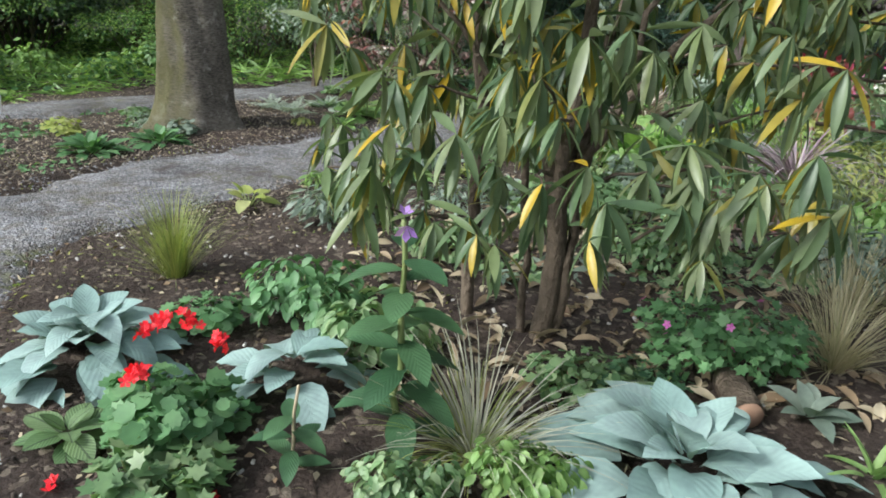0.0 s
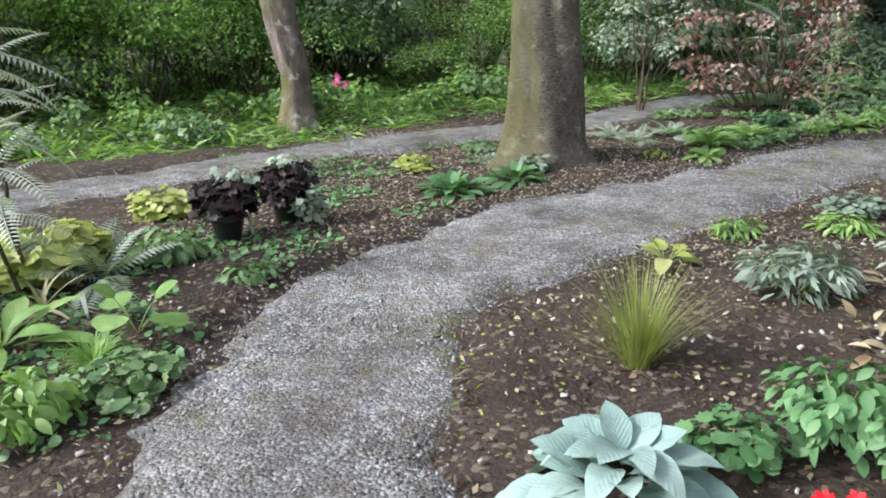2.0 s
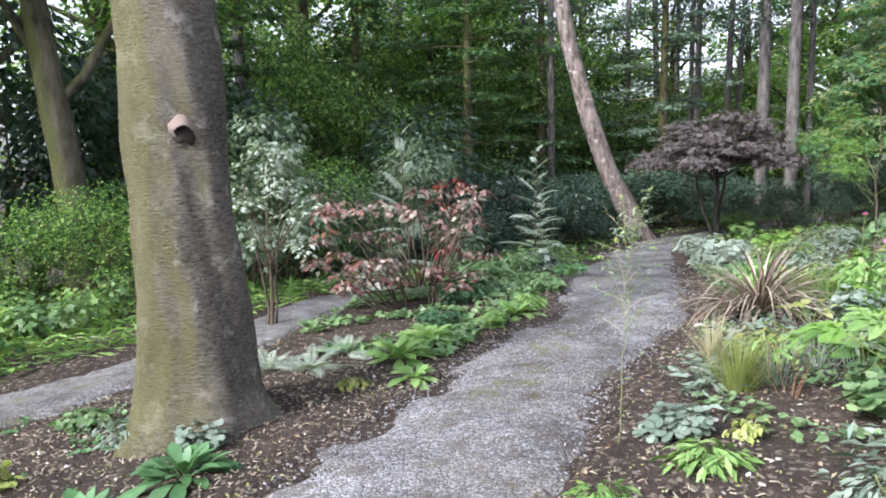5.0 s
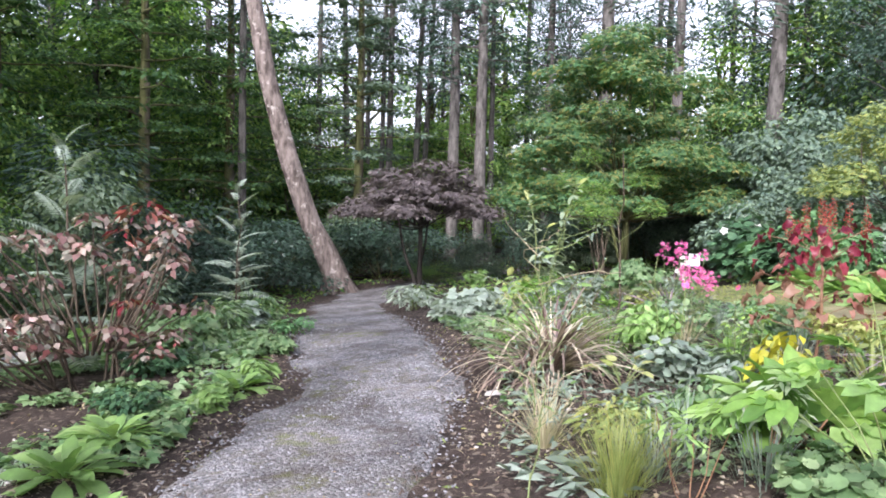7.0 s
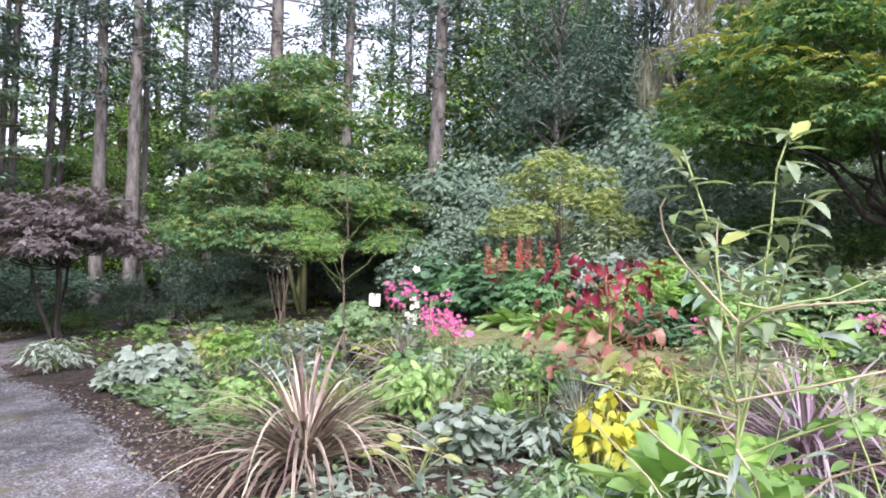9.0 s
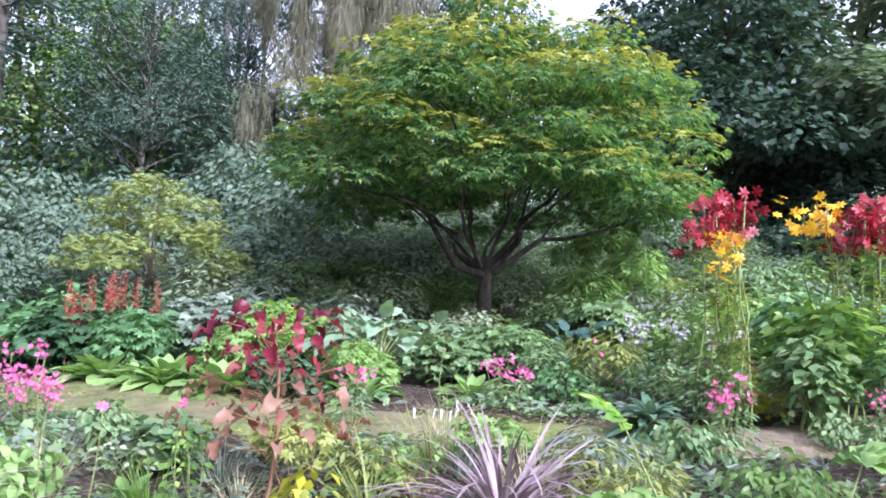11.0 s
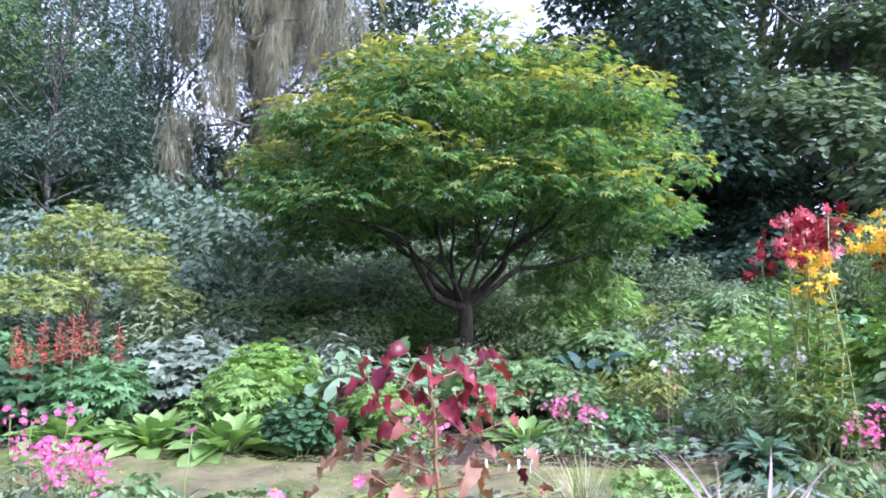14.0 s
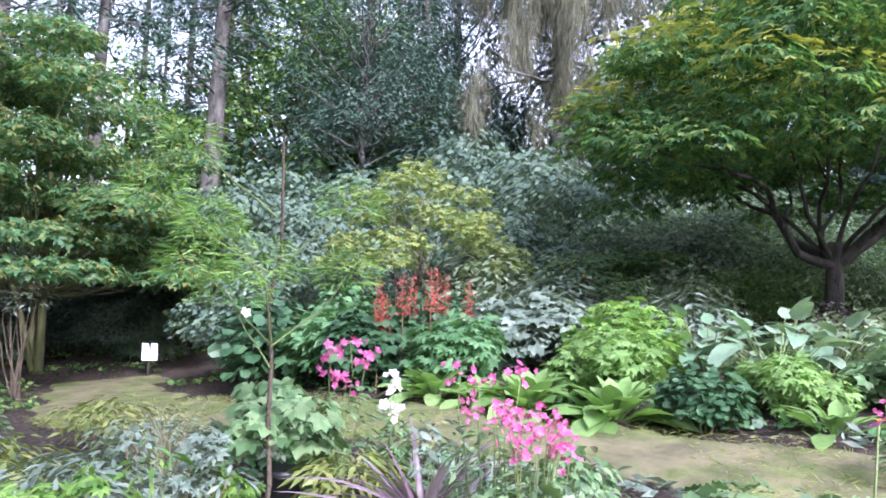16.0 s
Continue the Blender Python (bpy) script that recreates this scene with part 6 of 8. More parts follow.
for (x, y, r, h, tpl, s, n, mat, lab) in [
        (2.4, 3.6, 0.5, 0.42, NARROW, 0.11, 420, GREYGREEN, "feathery grey-green clump in the bed"), (3.0, 4.5, 0.4, 0.35, DIAMOND, 0.08, 320, BROAD_LIGHT, "bright yellow-green leafy clump"),
        (1.5, 4.0, 0.45, 0.3, DIAMOND, 0.07, 380, MIDGREEN, "mixed green groundcover under the shrub"), (0.2, 4.1, 0.35, 0.22, ROUND, 0.06, 240, MIDGREEN, "low green groundcover under the shrub"),
        (1.1, 4.9, 0.5, 0.35, LOBED, 0.1, 320, MIDGREEN, "leafy green perennial clump"), (0.3, 5.0, 0.4, 0.25, NARROW, 0.09, 300, GREYGREEN, "pale variegated low plant"),
        (-0.74, 5.56, 0.2, 0.16, NARROW, 0.1, 110, BROAD_LIGHT, "small pale green leafy plant"), (0.05, 6.2, 0.24, 0.18, LOBED, 0.07, 240, GREYGREEN, "low grey-green leafy cushion"),
        (-0.1, 5.75, 0.25, 0.16, NARROW, 0.12, 130, BROAD_LIGHT, "low pale variegated plant"), (0.32, 5.98, 0.12, 0.14, DIAMOND, 0.05, 110, LIME, "tiny yellow-green cushion"),
        (1.2, 5.9, 0.35, 0.3, LOBED, 0.1, 240, MIDGREEN, "leafy green perennial clump"), (2.2, 5.2, 0.5, 0.4, DIAMOND, 0.08, 420, MIDGREEN, "leafy green perennial clump"),
        (3.2, 5.3, 0.5, 0.4, NARROW, 0.1, 380, GRASS, "yellow-green grassy perennial"), (1.4, 7.1, 0.3, 0.3, NARROW, 0.09, 300, GRASS, "yellow-green feathery perennial"),
        (2.7, 7.6, 0.28, 0.36, LOBED, 0.1, 240, GREYGREEN, "grey-green perennial clump"), (3.0, 7.25, 0.32, 0.28, NARROW, 0.14, 240, GREYGREEN, "silvery cut-leaved perennial"), (2.0, 6.95, 0.3, 0.3, DIAMOND, 0.07, 280, MIDGREEN, "leafy green perennial clump"),
        (3.4, 8.3, 0.35, 0.5, DIAMOND, 0.1, 380, BROAD_LIGHT, "pale green leafy perennial"), (4.3, 8.6, 0.35, 0.4, LOBED, 0.1, 300, MIDGREEN, "leafy green perennial clump"), (4.0, 9.5, 0.5, 0.35, NARROW, 0.12, 420, GREYGREEN, "pale feathery perennial drift"),
        (5.0, 10.6, 0.6, 0.4, NARROW, 0.12, 480, GREYGREEN, "pale feathery perennial drift"), (3.4, 9.6, 0.4, 0.3, DIAMOND, 0.09, 280, BROAD_LIGHT, "light green low perennial"), (4.15, 11.2, 0.55, 0.38, LOBED, 0.13, 400, FERN_PALE, "pale silvery-green broad-leaved clump"),
        (7.0, 15.8, 0.62, 0.5, NARROW, 0.2, 320, FERN_PALE, "pale silvery-green clump by the path"), (5.6, 11.4, 0.6, 0.4, NARROW, 0.12, 420, GRASS, "yellow-green feathery drift"), (6.6, 10.9, 0.55, 0.32, NARROW, 0.12, 360, MISTY, "pale feathery perennial drift"),
        (6.2, 12.0, 0.5, 0.4, DIAMOND, 0.1, 340, GREYGREEN, "grey-green perennial clump"), (7.4, 11.6, 0.6, 0.4, NARROW, 0.12, 420, GRASS, "yellow-green feathery drift"), (7.6, 13.2, 0.7, 0.5, DIAMOND, 0.1, 500, MIDGREEN, "leafy green clump near the wood"),
        (4.5, 7.7, 0.35, 0.35, LOBED, 0.1, 260, MIDGREEN, "leafy green perennial clump"), (4.6, 6.9, 0.4, 0.3, NARROW, 0.12, 300, GRASS, "yellow-green grassy perennial"), (3.9, 5.2, 0.45, 0.3, NARROW, 0.12, 340, GREYGREEN, "grey-green perennial clump"),
        (3.8, 6.5, 0.3, 0.3, NARROW, 0.12, 260, GRASS, "bright green grassy perennial"), (4.1, 4.5, 0.4, 0.3, DIAMOND, 0.08, 320, MIDGREEN, "leafy green perennial clump"), (5.3, 8.3, 0.3, 0.3, DIAMOND, 0.08, 240, MIDGREEN, "leafy green perennial clump"),
        (5.2, 9.4, 0.35, 0.35, NARROW, 0.12, 300, GRASS, "yellow-green feathery perennial"), (6.3, 9.9, 0.35, 0.3, FINGERS, 0.1, 240, MISTY, "pale green leafy perennial clump"), (4.3, 3.2, 0.35, 0.25, DIAMOND, 0.07, 260, MIDGREEN, "low leafy green clump"),
        # far side of the main path
        (0.4, 11.0, 0.5, 0.4, DIAMOND, 0.1, 420, DEEP, "dark green leafy clump"), (0.9, 10.25, 0.3, 0.25, NARROW, 0.16, 160, BROAD_LIGHT, "bright green strappy clump"), (1.0, 11.9, 0.6, 0.5, LOBED, 0.16, 320, MIDGREEN, "leafy green clump in the far bed"),
        (1.8, 12.9, 0.6, 0.6, NARROW, 0.16, 420, MIDGREEN, "fern-like green clump in the far bed"), (2.6, 14.0, 0.6, 0.5, LOBED, 0.14, 340, GREYGREEN, "grey-green leafy clump in the far bed"), (0.2, 12.3, 0.6, 0.5, DIAMOND, 0.11, 420, BROAD_LIGHT, "light green leafy clump in the far bed"),
        (1.2, 13.9, 0.8, 0.6, DIAMOND, 0.11, 600, MIDGREEN, "leafy green clump in the far bed"), (1.5, 11.1, 0.3, 0.28, LOBED, 0.1, 200, MIDGREEN, "small leafy plant by the path"), (-0.2, 9.9, 0.4, 0.3, DIAMOND, 0.09, 300, DEEP, "dark green leafy clump"),
        (2.3, 12.1, 0.35, 0.3, DIAMOND, 0.09, 260, GERANIUM, "leafy green plant by the path"), (0.25, 9.6, 0.2, 0.2, LOBED, 0.1, 120, BROAD_LIGHT, "small bright green plant by the path"), (3.4, 15.5, 0.8, 0.6, NARROW, 0.16, 500, MIDGREEN, "ferny green clump by the birch"),
        # by the beech and the left bed
        (-2.86, 7.72, 0.24, 0.2, NARROW, 0.07, 240, GREYGREEN, "grey-green feathery plant at the beech foot"), (-2.38, 7.38, 0.18, 0.2, LOBED, 0.07, 130, GREYGREEN, "pale variegated plant at the beech foot"), (-3.56, 7.3, 0.2, 0.16, LOBED, 0.07, 120, LIME, "small yellow-green plant in mulch"),
        (-4.93, 5.3, 0.3, 0.26, LOBED, 0.1, 200, LIME, "chartreuse leafy clump in mulch"), (-3.68, 5.38, 0.17, 0.3, LOBED, 0.07, 140, FERN_PALE, "cream-variegated plant beside black pots"), (-3.47, 4.17, 0.2, 0.14, DIAMOND, 0.08, 120, MIDGREEN, "small green plant at the path edge"),
        (-4.17, 4.4, 0.24, 0.24, DIAMOND, 0.11, 170, MIDGREEN, "green leafy plant in mulch"), (-4.75, 4.0, 0.42, 0.36, LOBED, 0.15, 260, LIME, "large chartreuse leafy clump"), (-3.25, 2.9, 0.25, 0.18, ROUND, 0.08, 160, MIDGREEN, "leafy green plant at the path edge"),
        (-3.45, 2.55, 0.3, 0.26, DIAMOND, 0.09, 220, BROAD_LIGHT, "leafy green plant at the path edge"), (-4.7, 2.9, 0.5, 0.5, DIAMOND, 0.12, 380, MIDGREEN, "lush green leafy clump"), (-5.6, 3.3, 0.6, 0.6, LOBED, 0.16, 340, BROAD_LIGHT, "lush bright green clump"),
        (-3.2, 8.3, 0.2, 0.14, LOBED, 0.07, 110, MIDGREEN, "small green plant in mulch"), (-1.35, 8.2, 0.16, 0.1, DIAMOND, 0.06, 80, GRASS, "small grassy weed by the path")]:
    if x < 3 and y > 9.5:
        r, h, s = r * 0.72, h * 0.75, s * 0.85
    tpl = {id(LOBED): SCALLOP, id(DIAMOND): OVATE, id(ROUND): SCALLOP}.get(id(tpl), tpl) if y < 9.2 else tpl
    mound("garden_perennial", x, y, r * 0.92, r * 0.83, h, tpl, s * 0.85, int(n * 1.1), mat, lab, "plant", group="garden perennials", flat=0.8)

# ---- left bed ----
for x, y, s in [(-4.06, 4.9, 1.0), (-3.86, 5.36, 0.85)]:
    ob = thing("potted_heuchera", x, y, "near-black heuchera in a black plastic pot", "potted plant", "potted heucheras")
    V, F = tube([(0, 0, 0), (0, 0, 0.01), (0, 0, 0.17), (0, 0, 0.175), (0, 0, 0.2), (0, 0, 0.2), (0, 0, 0.16)], np.array([0.08, 0.085, 0.112, 0.122, 0.124, 0.112, 0.105]) * s, 20, 0.0)
    pot = part("pot", mesh_of("pot", V, F, POT_BLACK), ob, label="black plastic nursery pot")
    V, F = tube([(0, 0, 0.17), (0, 0, 0.176), (0, 0, 0.2), (0, 0, 0.204), (0, 0, 0.19)], np.array([0.118, 0.128, 0.13, 0.122, 0.114]) * s, 20, 0.0, cap=False)
    part("rim", mesh_of("rim", V, F, POT_BLACK), pot)
    V, F = cloud([(0, 0, 0.3, 0.2 * s, 0.2 * s, 0.13), (0.08, 0.05, 0.38, 0.13, 0.13, 0.09), (-0.08, 0, 0.36, 0.13, 0.13, 0.09)], LOBED, 0.07, 260, droop=0.5)
    part("foliage", mesh_of("foliage", V, F, HEUCHERA), ob)
    V, F = cloud([(0, 0.08, 0.47, 0.1, 0.1, 0.06), (0.12, 0.1, 0.42, 0.09, 0.09, 0.06)], LOBED, 0.055, 36)
    part("leafage", mesh_of("leafage", V, F, FERN_PALE), ob, label="cream-edged young leaves")
rosette("ligularia", -3.62, 3.42, round_leaf, 5, "big round-leaved ligularia beside the path", "plant", reach=0.05, low=5, high=50, stalk=0.2, scale=0.72)
rosette("broad_plantain", -4.15, 3.1, bright_big, 12, "upright bright green broad-leaved clump", "plant", reach=0.08, low=20, high=80)
tuft("grass_weed", -3.6, 3.1, 0.2, 220, 0.005, WOODGRASS, "fresh green grass tuft", upright=0.8)
tuft("grass_weed", -4.9, 3.3, 0.7, 200, 0.014, WOODGRASS, "tall fresh green grassy clump", upright=1.0, arch=0.9)
tf = fern("tree_fern", -4.68, 3.72, 46, "tall fern-leaved shrub with sunlight painted into its fronds", key="tree_fern", material=SUNLIT_FROND, length=0.48, rise=0.1, low=-30, high=45, width=0.075)
for ch in tf.children:
    ch.location.z += 0.4 + 1.25 * RNG.random()
for dx, dy in ((0, 0), (0.12, 0.06), (-0.1, 0.1)):
    V, F = limb((dx * 0.3, dy * 0.3, -0.05), (dx, dy, 1.5), 0.014, 0.007, 0.1, 8, 7)
    part("stem", mesh_of("stem", V, F, STEM), tf)
fern("garden_fern", -4.35, 4.0, 12, "pale arching fern beside chartreuse leaves", key="pale_fern", material=FERN_PALE, length=0.6, low=10, high=60)
strap_plant("iris_clump", -4.35, 3.55, 0.35, 12, STRAW, "variegated straw-edged strappy plant", "straw_strap", width=0.035)
rosette("harts_tongue", -2.9, 6.42, hart_leaf, 54, "glossy green hart's tongue clump in mulch", "fern", reach=0.16, low=25, high=84, scale=1.12)
rosette("harts_tongue", -2.48, 6.95, hart_leaf, 48, "glossy green hart's tongue clump near the beech", "fern", reach=0.18, low=22, high=82, scale=1.0)
rosette("primula_clump", -0.85, 8.85, bright_leaf, 40, "bright green broad-leaved primula clump", "plant", reach=0.12, low=10, high=70)
rosette("primula_clump", -0.45, 9.35, bright_leaf, 38, "bright green broad-leaved primula clump", "plant", reach=0.12, low=10, high=70)
rosette("primula_clump", -0.9, 8.15, bright_leaf, 24, "small bright green primula by the path", "plant", reach=0.05, low=5, high=60, scale=0.75)
rosette("primula_clump", 0.62, 9.95, bright_leaf, 36, "bright green broad-leaved primula by the path", "plant", reach=0.12, low=10, high=65)
for x, y, s in [(-1.6, 8.9, 0.62), (-1.25, 9.3, 0.6), (-1.9, 9.2, 0.55)]:
    fern("garden_fern", x, y, 12, "pale spreading fern beside the beech", key="pale_fern", material=FERN_PALE, length=0.6, low=5, high=45, scale=s, group="spreading ferns")
for x, y, s in [(3.3, 15.6, 1.7), (-0.1, 11.8, 1.6), (4.1, 17.2, 1.2)]:
    ob = fern("young_conifer", x, y, 22, "young feathery tree with layered pale fronds", key="feather_frond", material=FERN_PALE, length=0.45, rise=0.0, low=0, high=50, scale=s, width=0.1, group="feathery young trees")
    for i, ch in enumerate(ob.children):
        ch.location.z += 0.06 * s * i
        ch.scale = [v * (1.15 - 0.03 * i) for v in ch.scale]
    V, F = limb((0, 0, -0.03), (0, 0, 1.15 * s), 0.02, 0.006, 0.02, 6, 6)
    part("stem", mesh_of("stem", V, F, STEM), ob)
# bronze-leaved shrub
rs = thing("bronze_shrub", -0.1, 10.95, "open shrub with bronze and scarlet young leaves", "shrub")
tips = [(RNG.uniform(-1.2, 0.8), RNG.uniform(-0.5, 0.5), RNG.uniform(0.3, 1.42)) for k in range(56)]
for k, (x, y, z) in enumerate(tips):
    V, F = limb((0.25 * x, 0.2 * y, -0.03 if k < 16 else 0.3), (x, y, z), 0.014, 0.005, 0.25, 6, 5)
    part("stem", mesh_of("stem", V, F, STEM), rs)
V, F = cloud([(x, y, z, 0.13, 0.13, 0.07) for x, y, z in tips], DIAMOND, 0.085, 1500, droop=0.5)
part("foliage", mesh_of("foliage", V, F, REDSHRUB), rs)
V, F = cloud([(0.35, -0.1, 1.42, 0.16, 0.16, 0.1), (-1.1, 0, 0.95, 0.12, 0.12, 0.08), (0.25, 0.1, 1.2, 0.12, 0.1, 0.08), (0.2, -0.2, 0.7, 0.1, 0.1, 0.06)], NARROW, 0.12, 90)
part("leafage", mesh_of("leafage", V, F, REDLEAF), rs, label="scarlet new leaves")
fs = flower_stem("pink_perennial", -4.75, 8.22, 0.75, "slim plant with one pink flower head", "flower", star(5, 1.0, 0.5), PINK_PETAL, 0.045, 7, NARROW, GREYGREEN, 16, leaf_size=0.1)
tag_label(-4.66, 8.15, 0.3, 0.06, 30, 30)
for x, y, h, l, t in [(-3.96, 5.05, 0.2, 18, 20), (-4.02, 3.52, 0.16, 5, 10), (-1.13, 4.66, 0.1, 55, 40), (-1.2, 1.98, 0.12, 10, 0), (-0.55, 5.2, 0.12, 50, 30), (-4.05, 4.6, 0.1, 10, 40), (-1.05, 8.0, 0.05, 60, 10), (0.6, 9.9, 0.06, 60, 20), (-0.06, 5.6, 0.1, 55, 60)]:
    tag_label(x, y, h, 0.02 + 0.1 * h, l, t)
for k in range(11):
    tag_label(6.1 - 0.06 * k + RNG.normal(0, 0.08), 5.15 + 0.09 * k + RNG.normal(0, 0.05), 0.11, 0.018, RNG.uniform(0, 35), RNG.uniform(0, 90))
tag_label(4.35, 3.85, 0.14, 0.025, 5, 0)

# ---- the bed inside the bend ----
sp = thing("young_sapling", -0.3, 6.2, "slender bare-stemmed sapling with fresh willow leaves on top", "sapling")
top = (0.05, 0.0, 1.0)
stemset = [((0, 0, -0.03), (0.02, 0.0, 0.52), 0.0045, 0.004), ((0.02, 0, 0.5), (0.0, 0.03, 1.05), 0.0025, 0.0015), ((0.02, 0, 0.5), top, 0.004, 0.0028), ((0.02, 0, 0.52), (0.06, -0.02, 0.85), 0.003, 0.0015), (top, (0.04, 0.06, 1.32), 0.0035, 0.002), (top, (0.13, -0.05, 1.36), 0.0035, 0.002), (top, (0.06, -0.06, 1.27), 0.003, 0.0015), ((0.0, 0.03, 1.05), (-0.01, 0.06, 1.28), 0.003, 0.0015)]
for a, b, r0, r1 in [stemset[0], stemset[2]] + stemset[4:7]:
    V, F = limb(a, b, r0 * 0.6, r1 * 0.6, 0.12, 7, 6)
    part("stem", mesh_of("stem", V, F, GREEN_STEM), sp)
young = leaf_mesh("young_leaf", MISTY, length=0.045, width=0.013, droop=0.6, fold=0.3, n=4)
for a, b, r0, r1 in stemset[4:7] * 2 + stemset[2:3]:
    for k in range(16):
        f = RNG.uniform(0.3, 1.0)
        p = Vector(a).lerp(Vector(b), f)
        g = RNG.uniform(0, 6.28)
        part("leaf", young[k % 3], sp, orient((math.cos(g), math.sin(g), RNG.uniform(-0.2, 0.9)), 0, p, RNG.uniform(0.7, 1.2)))

twig_leaf = leaf_mesh("twig_leaf", BROAD_LIGHT, length=0.04, width=0.011, droop=0.6, fold=0.3, n=4)
curl_leaf = leaf_mesh("curl_leaf", GREYGREEN, length=0.042, width=0.007, droop=1.9, fold=0.4, n=7)
for k in range(30):
    g = k * 2.4 + RNG.normal(0, 0.3)
    z = 0.6 + 0.02 * k
    q = RNG.uniform(0.1, 0.24)
    a = Vector((0.03, 0.0, z))
    b = Vector((0.04 + q * math.cos(g), q * math.sin(g), z + RNG.uniform(0.04, 0.22)))
    V, F = limb(a, b, 0.0017, 0.0009, 0.35, 7, 5)
    part("twig", mesh_of("twig", V, F, (GREEN_STEM, STAKE)[k % 2]), sp)
    for j in range(7):
        w = g + RNG.normal(0, 0.9)
        part("leaf", (curl_leaf, curl_leaf, twig_leaf)[j % 3][j % 3], sp, orient((math.cos(w), math.sin(w), RNG.uniform(-0.1, 1.0)), RNG.normal(0, 0.5), a.lerp(b, 0.35 + 0.1 * j), RNG.uniform(0.6, 1.15)))
broad_young = leaf_mesh("broad_young", LIME, length=0.034, width=0.018, droop=0.5, fold=0.3, n=6)
for p, d in [((0.04, 0.06, 1.3), (0.2, 0.5, 1.0)), ((0.13, -0.05, 1.34), (0.4, -0.4, 0.8)), ((0.08, 0.02, 1.22), (0.3, -0.7, 0.5)), ((0.05, 0.12, 1.1), (0.1, 0.6, -0.6)), ((0.06, -0.06, 1.25), (-0.2, -0.6, 0.9))]:
    part("leaf", broad_young[0], sp, orient(d, 0.4, p, 1.15), "lime-green broad young leaf")

gl = []
for v in range(2):
    pieces = []
    for k in range(7):
        V, F, uv = blade(0.36 * (1 - 0.13 * abs(k - 3)), 0.115, 0.5, 0.45, 6, "leaf", 0.12)
        m = np.array(Matrix.Rotation((k - 3) * 0.5, 4, 'Z'))
        pieces.append((V @ m[:3, :3].T, F))
    V, F = join(pieces)
    gl.append(mesh_of("lobed_leaf", V, F, (BROAD_LIGHT, FRESH)[v]))
rosette("rodgersia_plant", 1.9, 6.35, gl, 13, "bold plant with big jagged bright green leaves", "plant", reach=0.1, low=15, high=80, stalk=0.24, scale=1.2, stalk_material=RED_STEM, part_name="lobed_leaf")
rosette("hand_leaved_plant", 1.3, 5.72, gl, 12, "tall plant with hand-shaped light green leaves", "plant", reach=0.05, low=0, high=45, stalk=0.96, scale=0.66, part_name="lobed_leaf")
tuft("pheasant_grass", 0.78, 6.65, 0.42, 420, 0.003, GRASS, "dense mop of fine olive-green grass", upright=1.25, arch=0.55, base=0.09)
strap_plant("bronze_flax", 2.38, 8.42, 0.85, 300, PHORMIUM, "bronze flax with arching striped straw-tipped leaves", "bronze", width=0.02, low=22, high=88, droop=1.75, scale=1.22)
strap_plant("purple_flax", 3.05, 5.95, 0.85, 170, PHORMIUM_PURPLE, "purple flax with arching glossy leaves", "purple", width=0.024, low=20, high=86, droop=1.5)
strap_plant("purple_flax", 4.9, 9.02, 0.66, 90, PHORMIUM_PURPLE, "pale-striped purple flax near the grass walk", "purple2", width=0.034, low=15, high=84)
strap_plant("purple_flax", 10.3, 16.0, 0.8, 60, PHORMIUM_PURPLE, "grey-purple flax by the path bend", "purple2", width=0.034, low=10, high=80, scale=1.1)
rosette("lime_heuchera", 2.3, 7.72, lime_leaf, 8, "acid yellow-green leaf cluster", "plant", reach=0.02, low=5, high=50, stalk=0.26, scale=0.8)
ob = mound("yellow_perennial", 2.72, 6.85, 0.27, 0.25, 0.45, DIAMOND, 0.095, 230, YELLOW, "perennial with drooping golden-yellow leaves", "plant", flat=0.9, droop=0.7)
ra = thing("red_leaved_sapling", 3.64, 7.07, "young sapling with large crimson and coppery leaves", "sapling")
V, F = limb((0, 0, -0.03), (0.02, 0, 1.0), 0.014, 0.007, 0.05, 8, 7)
part("stem", mesh_of("stem", V, F, RED_STEM), ra)
big_red = leaf_mesh("crimson_heart", CRIMSON_LEAF, length=0.11, width=0.08, droop=1.2, fold=0.55, n=6, shape="heart", wave=0.2)
big_copper = leaf_mesh("copper_heart", COPPER, length=0.11, width=0.08, droop=1.2, fold=0.55, n=6, shape="heart", wave=0.2)
for k in range(104):
    z = 0.3 + 0.7 * (k / 104)
    a = k * 2.4
    L = 0.5 * (1.15 - 0.4 * z) * RNG.uniform(0.3, 1.0)
    tip = Vector((math.cos(a) * L, math.sin(a) * L, z + 0.06))
    if k % 3 == 0:
        V, F = limb((0, 0, z - 0.06), tip, 0.004, 0.002, 0.1, 4, 4)
        part("twig", mesh_of("twig", V, F, RED_STEM), ra)
    part("leaf", (big_red if k + RNG.normal(0, 14) > 62 else big_copper)[k % 3], ra, orient((math.cos(a), math.sin(a), RNG.uniform(-0.7, 0.45)), RNG.normal(0, 0.6), tip, RNG.uniform(0.55, 1.15)))
for x, y, s in [(3.75, 7.75, 0.85), (3.94, 8.6, 1.0), (3.45, 7.6, 0.8)]:
    rosette("green_hosta", x, y, bright_leaf, 18, "upright light green clump in the mixed bed", "plant", reach=0.08, low=15, high=75, scale=s)
strap_plant("daylily_clump", 3.3, 6.55, 0.45, 34, GRASS, "blue-green upright strappy clump", "green_strap", width=0.016, low=35, high=85, droop=0.5)
tuft("straw_grass", 4.3, 6.0, 0.5, 240, 0.004, STRAW, "bleached wispy ornamental grass", upright=1.0, arch=0.8)
tuft("straw_grass", 6.3, 10.75, 0.5, 320, 0.004, STRAW, "bleached tan sedge mound", upright=1.0, arch=1.1)
